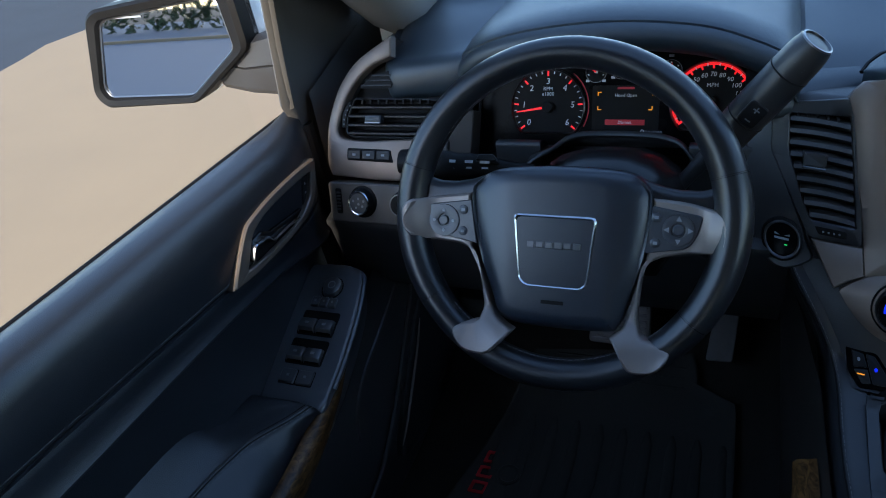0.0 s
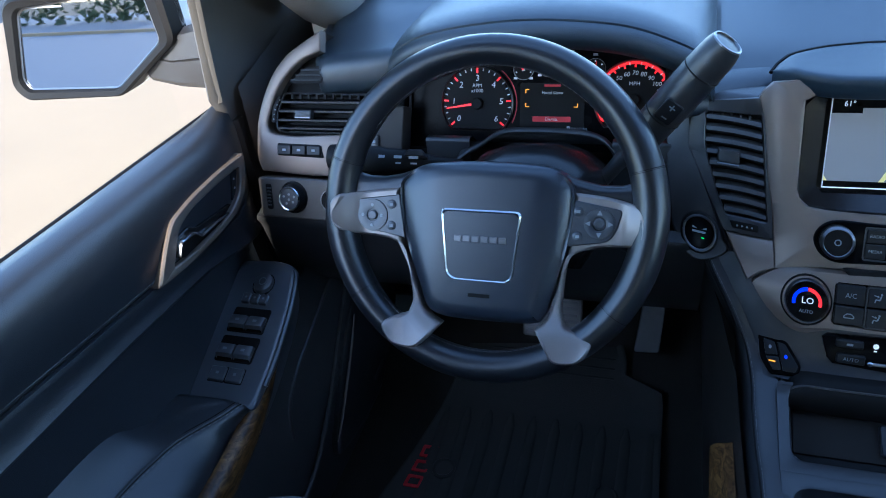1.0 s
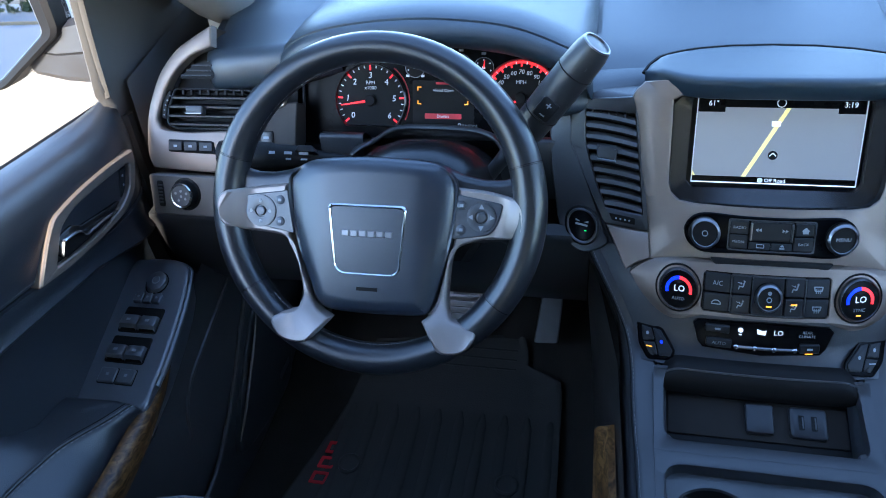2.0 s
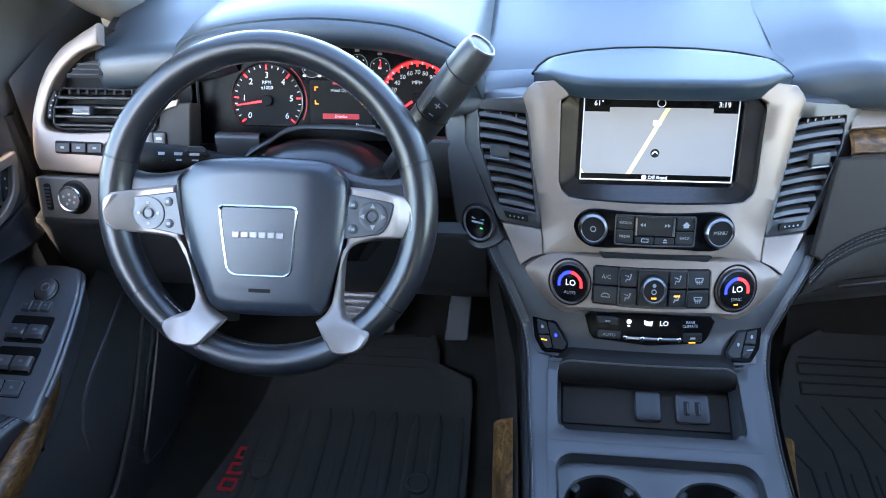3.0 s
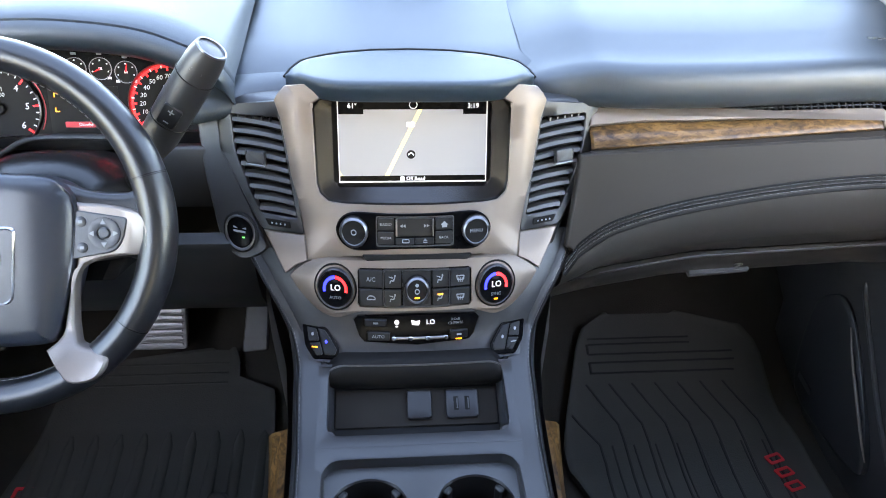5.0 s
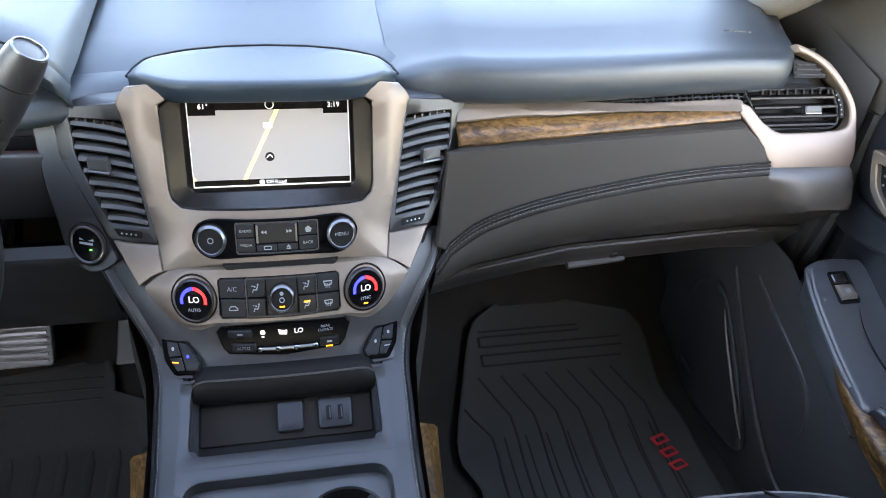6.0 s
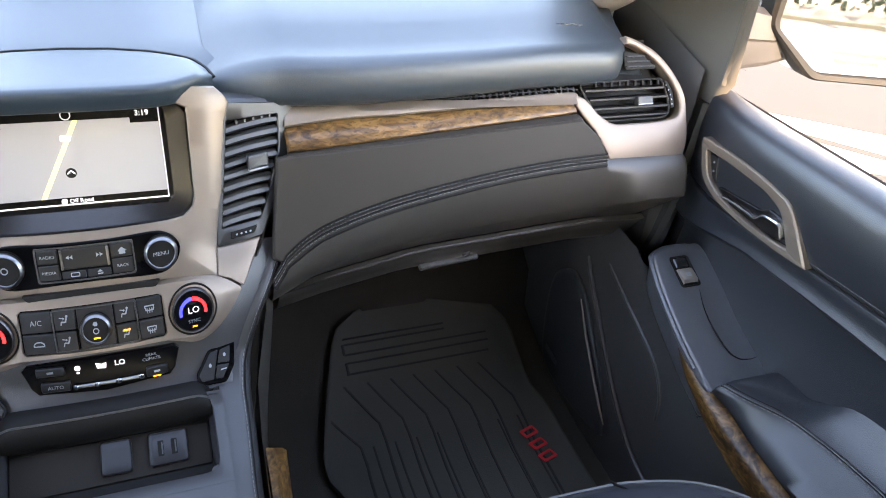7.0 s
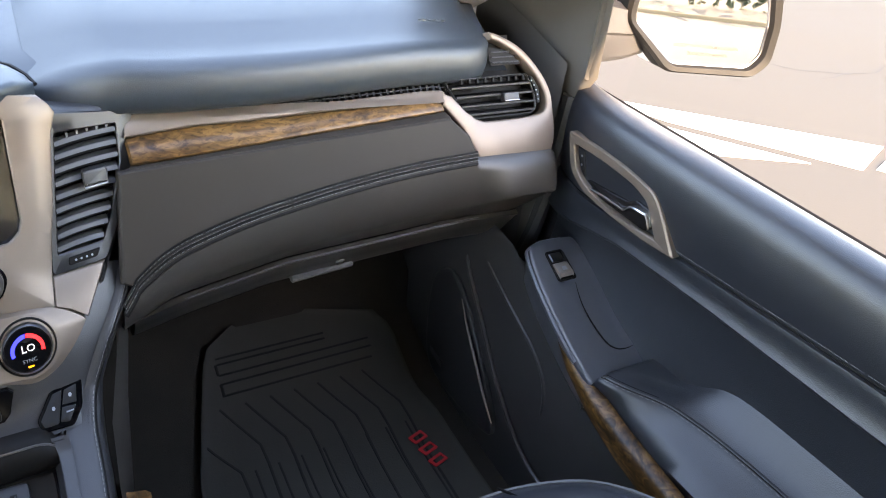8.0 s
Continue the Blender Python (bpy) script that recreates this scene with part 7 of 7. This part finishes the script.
    # front wing beyond the mirror
    rows = [[Vector((s * x, y, z)) for x, z in ((0.62, 0.80), (0.80, 0.775), (0.90, 0.72), (0.97, 0.60), (1.0, 0.30), (1.0, -0.2))] for y in (1.28, 1.6, 2.0, 2.6)]
    setting("front_wing", loft(rows), BODY, "white painted front wing", "car body", 50)
rows = [[Vector((x, y, z - 0.05 * (x / 0.8) ** 2)) for x in np.linspace(-0.78, 0.78, 9)] for y, z in ((0.69, 1.212), (0.52, 1.240), (0.3, 1.27), (-0.5, 1.30), (-1.6, 1.29), (-2.6, 1.24))]
setting("ceiling", loft(rows), ROOFCLOTH, "pale cloth headliner of the car", "ceiling", 60)
rows = [[Vector((x, y, z - 0.05 * (x / 0.8) ** 2)) for x in np.linspace(-0.82, 0.82, 9)] for y, z in ((0.71, 1.250), (0.55, 1.277), (0.3, 1.31), (-0.5, 1.34), (-1.6, 1.33), (-2.7, 1.27))]
setting("roof_skin", loft(rows), BODY, "white painted car roof", "roof", 60)
rows = [[Vector((x * 1.0, y + 0.06 * (1 - (x / 0.8) ** 2), z)) for x in np.linspace(-0.84, 0.84, 9)] for y, z in ((1.60, 0.80), (1.14, 1.03), (0.69, 1.232))]
g = setting("windscreen", loft(rows), GLASS, "clear windscreen", "window", 60)
g.visible_shadow = False
rows = [[Vector((x, -2.7, z)) for x in np.linspace(-0.84, 0.84, 5)] for z in (0.0, 0.7)]
setting("tailgate_trim", loft(rows), PLASTIC, "dark tailgate trim", "wall")
rows = [[Vector((x, y, z - 0.03 * (x / 0.8) ** 2)) for x in np.linspace(-0.90, 0.90, 9)] for y, z in ((1.62, 0.79), (1.9, 0.80), (2.3, 0.76), (2.7, 0.66), (2.75, 0.2))]
setting("bonnet", loft(rows), BODY, "white painted bonnet", "car body", 60)

for s in (1, -1):
    rows = [[Vector((s * x, y, z)) for x, z in ((0.880, 0.672), (0.915, 0.660), (0.945, 0.60), (0.965, 0.40), (0.955, 0.0), (0.93, -0.2))] for y in (-0.35, -1.2, -2.2, -2.74)]
    setting("rear_body_side", loft(rows), BODY, "white painted rear body side", "car body", 50)
    rows = [[Vector((s * 0.875, y, 0.69)), Vector((s * 0.81, y, 0.98)), Vector((s * 0.745, y, 1.225))] for y in (-0.37, -1.2, -2.1, -2.65)]
    if s > 0:
        setting("rear_side_window", loft(rows), TINTED, "dark tinted rear side window", "window", 50)
    else:
        # out of view; left untinted on this side to brighten the passenger door
        g = setting("rear_side_window", loft(rows), GLASS, "unseen rear side window, clear to let in light", "window", 50)
        g.visible_shadow = False

rows = [[Vector((x, -2.76 - 0.02 * (1 - (x / 0.94) ** 2), z)) for x in np.linspace(-0.94, 0.94, 9)] for z in (-0.2, 0.3, 0.70)]
setting("tailgate", loft(rows), BODY, "white painted tailgate", "car body", 50)
rows = [[Vector((x * (1 - 0.16 * (z - 0.70) / 0.52), y, z)) for x in np.linspace(-0.87, 0.87, 7)] for y, z in ((-2.74, 0.70), (-2.70, 0.95), (-2.62, 1.22))]
setting("rear_window", loft(rows), TINTED, "dark tinted rear window", "window", 50)

# ---- seats ----
def seat(s):
    o = thing("front_seat", "black leather front seat with piped cushion", "seat", "front seats")
    cx = 0.375 if s > 0 else -0.440
    f = lambda a, b, h: Vector((cx + a, b, (0.407 if s > 0 else 0.374) + 0.058 * (1 - math.exp(-max(0, 0.66 - b) * 9)) + 0.022 * (abs(a) / 0.25) ** 3 - 0.05 * max(0, 0.15 - b) + h))
    line = curve([(-0.10, 0.648), (0.0, 0.652), (0.08, 0.650), (0.150, 0.636), (0.215, 0.588), (0.255, 0.48), (0.262, 0.30), (0.258, 0.02), (0.0, 0.0), (-0.258, 0.02), (-0.262, 0.30), (-0.255, 0.50), (-0.205, 0.625)], 4, True)
    part("cushion", pillow(f, [(p[0], p[1]) for p in line], [(0.03, -0.20), (0.005, -0.13), (-0.004, -0.08), (-0.002, -0.035), (0.008, -0.012), (0.028, 0.0), (0.055, 0.004)], 6), LEATHER, o, "", 60)
    pip = inset(ccw([(p[0], p[1]) for p in line]), 0.006)
    part("piping", sweep([f(a, b, -0.013) for a, b in pip], 0.0028, 6, True), SLAT, o)
    part("centre_seam", sweep([f(s * 0.120, 0.646 - 0.6 * t, 0.001 if t > 0.06 else -0.012 * (1 - t / 0.06)) for t in np.linspace(0, 1, 20)], 0.0016, 6), BLACK, o)
    rows = []
    for z, y, w, d in ((0.36, -0.02, 0.24, 0.09), (0.50, -0.07, 0.255, 0.10), (0.70, -0.12, 0.25, 0.09), (0.90, -0.17, 0.225, 0.075), (0.97, -0.19, 0.17, 0.05)):
        rows.append([Vector((cx + w * math.cos(a), y + d * math.sin(a) * (1 if math.sin(a) < 0 else 0.7 + 0.3 * abs(math.cos(a))), z)) for a in (2 * math.pi * i / 24 for i in range(24))])
    part("backrest", loft(rows, True, True), LEATHER, o, "", 60)
    part("seat_base", box(cx - 0.22, 0.05, 0.0, cx + 0.22, 0.56, 0.24, 0.02), PLASTIC, o)
    return o


seat(-1)
seat(1)

# ---- floor mats and pedals ----
def mat(s):
    m = thing("floor_mat", "black ribbed rubber floor mat with red emblem bars", "floor mat", "front mats")
    if s > 0:
        line = rounded([(0.300, 0.60), (0.715, 0.60), (0.715, 1.06), (0.696, 1.14), (0.697, 1.245), (0.662, 1.285), (0.540, 1.302), (0.385, 1.302), (0.340, 1.272), (0.298, 1.138), (0.276, 1.06), (0.276, 1.01), (0.300, 0.975)], 0.02)
    else:
        line = rounded([(-0.224, 0.60), (-0.236, 1.192), (-0.302, 1.194), (-0.306, 1.262), (-0.600, 1.255), (-0.640, 1.10), (-0.690, 0.90), (-0.690, 0.60)], 0.015)
    h = lambda y: lerp(y, [0.9, 1.02, 1.12, 1.25, 1.42], [0.006, 0.010, 0.026, 0.092, 0.208])
    f = lambda a, b, o: Vector((a, b, h(b) + o))
    n = len(line)
    bm = bmesh.new()
    xs, ys = [p[0] for p in line], [p[1] for p in line]
    rows = []
    for y in np.linspace(min(ys) + 0.001, max(ys) - 0.001, 28):
        cut = []
        for i in range(n):
            p, q = line[i], line[(i + 1) % n]
            if (p[1] - y) * (q[1] - y) <= 0 and p[1] != q[1]:
                cut.append(p[0] + (q[0] - p[0]) * (y - p[1]) / (q[1] - p[1]))
        a, b = min(cut), max(cut)
        rows.append([f(a, y, 0), f(a, y, 0.014), f(a + 0.006, y, 0.015), f(a + 0.012, y, 0.009)] + [f(a + (b - a) * t, y, 0.008) for t in (0.15, 0.3, 0.5, 0.7, 0.85)] + [f(b - 0.012, y, 0.009), f(b - 0.006, y, 0.015), f(b, y, 0.014), f(b, y, 0)])
    loft(rows, bm=bm)
    part("mat_sheet", bm, RUBBER, m, "", 60)
    if s > 0:
        for i in range(9):
            x = 0.297 + i * 0.0445
            top = 1.140 if i == 0 else 1.180
            p = [f(x, top, 0.0085), f(x + 0.022, top - 0.032, 0.0085), f(x + 0.048, top - 0.072, 0.0085), f(x + 0.050, top - 0.11, 0.0085), f(x + 0.048, 1.0, 0.0085), f(x + 0.046, 0.85, 0.0085), f(x + 0.044, 0.62, 0.0085)]
            p = [q for q in p if q.x < 0.672]
            if len(p) > 1:
                part("rib", sweep(p, 0.0026, 8, flat=0.38), GROOVE, m)
        for i in range(8):
            x = 0.367 + i * 0.0400
            part("rib", sweep([f(x, y, 0.0085) for y in (1.065, 1.0, 0.85, 0.62)], 0.0020, 8, flat=0.38), GROOVE, m)
        for y, x0, x1 in ((1.260, 0.357, 0.560), (1.251, 0.357, 0.560), (1.233, 0.355, 0.643), (1.218, 0.354, 0.643), (1.199, 0.352, 0.637)):
            part("rib", sweep([f(x, y, 0.0088) for x in np.linspace(x0, x1, 8)], 0.0026, 8, flat=0.5), GROOVE, m)
        for y0, y1 in ((1.251, 1.233), (1.218, 1.199)):
            part("rib", sweep([f(0.355, y0 + (y1 - y0) * t, 0.0088) for t in (0, 0.5, 1)], 0.0026, 8, flat=0.5), GROOVE, m)
    else:
        for i in range(10):
            x = -0.624 + i * 0.0413
            part("rib", sweep([f(x, y, 0.0078) for y in (0.62, 0.80, 0.95, 1.06, 1.10, 1.128)], lambda t: 0.0095 * (1 - 0.75 * max(0, t - 0.8) / 0.2), 10, flat=0.30), RUBBER, m)
        for y in (1.205, 1.222, 1.239):
            part("rib", sweep([f(x, y, 0.0085) for x in np.linspace(-0.56, -0.325, 6)], 0.0026, 8, flat=0.5), RUBBER, m)
    if s > 0:
        for i in range(3):
            g = lambda a, b, o, i=i: f(0.652 + 0.005 * i + a * 0.92 - b * 0.42 + 0.0, 1.024 - 0.0285 * i + b * 0.9 + a * 0.25, 0.010 + o)
            part("emblem_bar", ringplate(g, rect(-0.016, -0.0095, 0.016, 0.0095, 0.003), rect(-0.010, -0.0045, 0.012, 0.0045, 0.002), [(0, 0), (0, 0.002), (1, 0.002), (1, 0)]), RED, m, "plain red emblem shape")
    else:
        for i in range(3):
            g = lambda a, b, o, i=i: f(-0.632 - 0.004 * i + a * 0.95 + b * 0.12, 1.020 - 0.033 * i + b, 0.010 + o)
            part("emblem_bar", ringplate(g, rect(-0.015, -0.0125, 0.015, 0.0125, 0.003), rect(-0.009, -0.007, 0.011, 0.007, 0.002), [(0, 0), (0, 0.002), (1, 0.002), (1, 0)]), RED, m, "plain red emblem shape")
        for x, y in ((-0.315, 0.985), (-0.595, 0.990)):
            part("mat_fixing", pillow(lambda a, b, o: f(x + a, y + b, 0.008 + o), circle(0, 0, 0.021, 24), [(0, 0), (0, 0.006), (0.003, 0.008), (0.006, 0.005)], 1), RUBBER, m)
    return m


mat(1)
mat(-1)
pedal = thing("accelerator_pedal", "black rubber accelerator pedal", "pedal")
pf = plane_of((-0.268, 1.236, 0.175), (1, 0, 0), (0.02, 0.50, 0.86))
part("pedal_pad", pillow(pf, rounded([(-0.024, -0.040), (0.020, -0.038), (0.024, 0.055), (-0.014, 0.060)], 0.006), [(0, -0.010), (0, 0), (0.002, 0.002)]), PEDAL, pedal)
part("pedal_arm", sweep([pf(0.0, 0.02, -0.01), pf(0.0, 0.10, -0.03), pf(0.0, 0.18, -0.07)], 0.008, 8), BLACK, pedal)
pedal = thing("brake_pedal", "black ribbed brake pedal with metal edge", "pedal")
pf = plane_of((-0.440, 1.238, 0.180), (1, 0, 0), (0, 0.50, 0.86))
pp = part("pedal_pad", pillow(pf, rect(-0.055, -0.036, 0.052, 0.042, 0.008), [(0, -0.012), (0, 0), (0.002, 0.002)]), PEDAL, pedal)
for i in range(6):
    part("rib", pillow(pf, rect(-0.048, -0.029 + i * 0.012, 0.045, -0.024 + i * 0.012), [(0, 0.001), (0, 0.0055)]), SATIN_CHROME, pp)
part("pedal_arm", sweep([pf(0, 0.02, -0.01), pf(0, 0.12, -0.02), pf(0, 0.24, -0.05)], 0.010, 8), BLACK, pedal)
pedal = thing("parking_brake_pedal", "small black parking-brake pedal", "pedal")
pf = plane_of((-0.705, 1.20, 0.205), (1, 0, 0), (0, 0.50, 0.86))
part("pedal_pad", pillow(pf, rect(-0.030, -0.024, 0.030, 0.024, 0.006), [(0, -0.010), (0, 0), (0.002, 0.002)]), RUBBER, pedal)
part("pedal_arm", sweep([pf(0, 0.0, -0.01), pf(0, 0.12, -0.02), pf(0, 0.20, -0.05)], 0.008, 8), BLACK, pedal)

# ---- door mirrors ----
def door_mirror(s):
    m = thing("door_mirror", "black and white door mirror on a short arm", "door mirror", "door mirrors")
    if s < 0:
        glass = [(0.986, 0.754), (1.081, 0.685), (1.252, 0.684), (1.262, 0.700), (1.232, 0.800), (1.222, 0.808), (1.010, 0.830), (0.998, 0.822)]
        house = [(0.957, 0.755), (1.072, 0.674), (1.262, 0.668), (1.282, 0.690), (1.254, 0.812), (1.236, 0.826), (0.990, 0.850), (0.966, 0.836)]
        y0, x0, turned, lean = 1.09, 1.11, 0.04, 0.112
    else:
        glass = [(0.979, 0.745), (1.053, 0.682), (1.180, 0.684), (1.198, 0.706), (1.198, 0.755), (1.184, 0.812), (1.164, 0.838), (0.998, 0.842), (0.983, 0.800)]
        house = [(0.962, 0.746), (1.041, 0.670), (1.190, 0.671), (1.214, 0.695), (1.214, 0.755), (1.201, 0.820), (1.175, 0.862), (0.990, 0.866), (0.964, 0.800)]
        y0, x0, turned, lean = 1.06, 1.09, 0.376, 0.10
    f = lambda a, b, h: Vector((s * a, y0 - h - turned * (a - x0) + lean * (b - 0.76), b))
    G, H = rounded(glass, 0.010, 4), rounded(house, 0.014, 4)
    part("housing_rim", ringplate(f, H, G, [(0, -0.03), (0, 0.006), (0.25, 0.011), (0.8, 0.008), (1, -0.001)]), BLACK, m, "dark plastic mirror housing")
    part("housing_shell", pillow(f, H, [(0, -0.02), (0.0, -0.05), (0.015, -0.09), (0.035, -0.11)], 2), BODY, m, "white painted mirror cap")
    gm = part("mirror_glass", pillow(f, G, [(0.0, -0.004), (0.0005, -0.001)]), MIRROR, m, "clear mirror glass")
    part("glass_edge", sweep([f(p[0], p[1], 0.0) for p in G], 0.0017, 6, True), SATIN_CHROME, m)
    rows = [[Vector((s * x, 1.12 + dy, z0 + (z1 - z0) * q)) for dy, q in ((-0.018, 0.0), (-0.024, 0.1), (-0.024, 0.48), (-0.019, 0.50), (-0.024, 0.52), (-0.020, 0.92), (0.0, 1.0), (0.05, 0.95), (0.06, 0.3), (0.02, 0.0))] for x, z0, z1 in ((0.86, 0.676, 0.800), (0.93, 0.677, 0.772), (0.98, 0.680, 0.762), (1.03, 0.690, 0.770))]
    part("mirror_arm", loft(rows, True, True), PLASTIC, m)
    if s > 0:
        words("OBJECTS IN MIRROR ARE CLOSER", f, 1.105, 0.712, 0.0072, PLASTIC, gm, 0.0008)
        words("THAN THEY APPEAR", f, 1.11, 0.700, 0.0072, PLASTIC, gm, 0.0008)
    else:
        flat("inlet_mark", f, rect(1.145, 0.8085, 1.215, 0.8115, 0.001), GREYMARK, gm, 0.0006)
    return m


door_mirror(-1)
door_mirror(1)

# ---- outside ----
GZ = -0.55
# the forecourt's dark colour stands for ground lying in shade
rows = [[Vector((x, y, GZ - 0.004)) for x in (-600, -60, -20, 0, 20, 60, 600)] for y in (-600, -60, -20, 0, 20, 60, 600)]
setting("ground", loft(rows), CONCRETE_SHADED, "concrete forecourt with shade put into its dark colour", "ground")
rows = []
for y in np.linspace(-3.2, 16, 40):
    e = -6.50 - 0.26 * max(0, y - 3.8) + 0.10 * math.sin(2.1 * y) + 0.05 * math.sin(5.3 * y)
    rows.append([Vector((e, y, GZ + 0.001)), Vector((e * 0.5, y, GZ + 0.001)), Vector((0.0, y, GZ + 0.001))])
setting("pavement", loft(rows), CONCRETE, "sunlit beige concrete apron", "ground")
rows = [[Vector((x, y, GZ - 0.001)) for x in (-60, -30, -10, 0.0)] for y in (-3.2, 3.0, 10, 40)]
setting("road", loft(rows), ASPHALT, "dark asphalt road", "road")
rows = [[Vector((x, y, GZ - 0.001)) for x in (-60, -10, -1.5, 0.6)] for y in (-60, -20, -3.2)]
setting("rear_lot", loft(rows), REAR_LOT, "pale blue-grey asphalt lot behind the car", "ground")
kerb = pillow(lambda a, b, o: Vector((a, b, GZ + o)), [(-60, -26.2), (20, -24.2), (20, -23.9), (-60, -25.9)], [(0, -0.002), (0, 0.10), (0.02, 0.12)])
setting("kerb", kerb, CONCRETE, "low concrete kerb across the lot", "kerb")
# flat white shapes stand for sunlight falling through the car's windows
for shape, text in (([(3.30, 3.50), (3.55, 3.04), (4.29, 2.192), (4.793, 2.374)], "broad painted patch of sunlight on the ground"), ([(3.25, 3.35), (3.492, 2.956), (4.018, 2.352), (3.507, 2.587)], "painted patch of sunlight tapering to a point"), ([(4.396, 2.171), (4.586, 2.231), (5.2, 2.0), (4.6, 1.9)], "small painted patch of sunlight on the ground")):
    ln = new("ground_sun_patch", finish("ground_sun_patch", pillow(lambda a, b, o: Vector((a, b, GZ + o)), shape, [(0, -0.002), (0, 0.003)]), SUN_PATCH))
    tagged(ln, text, "marking", "", "structure")
# hairline cracks in the forecourt
rnd = random.Random(9)
for x, y, dx, dy in ((4.2, 4.6, 0.16, -0.10), (5.6, 3.4, 0.20, 0.02), (3.9, 4.0, 0.05, 0.18)):
    pts = [Vector((x, y, GZ + 0.0005))]
    for i in range(12):
        pts.append(pts[-1] + Vector((dx + rnd.uniform(-0.06, 0.06), dy + rnd.uniform(-0.06, 0.06), 0)))
    ob = new("ground_crack", finish("ground_crack", sweep(pts, 0.0025, 5, flat=0.3), ASPHALT))
    tagged(ob, "thin dark crack in the concrete ground", "crack", "", "structure")
# hedge line far behind, seen in the mirrors
hedge = bmesh.new()
rnd = random.Random(4)
for i in range(9000):
    x, y, z = rnd.uniform(-60, 40), -38 + rnd.uniform(-2, 2), GZ + rnd.uniform(0.0, 6.5)
    r = rnd.uniform(0.12, 0.42)
    v = [hedge.verts.new((x + r * rnd.uniform(-1, 1), y + r * rnd.uniform(-1, 1), z + r * rnd.uniform(-1, 1))) for _ in range(4)]
    for q in ((0, 1, 2), (0, 2, 3), (0, 1, 3), (1, 2, 3)):
        hedge.faces.new([v[k] for k in q])
ob = new("tree_line", finish("tree_line", hedge, FOLIAGE))
tagged(ob, "dark distant row of trees behind the car", "trees", "", "stuff")
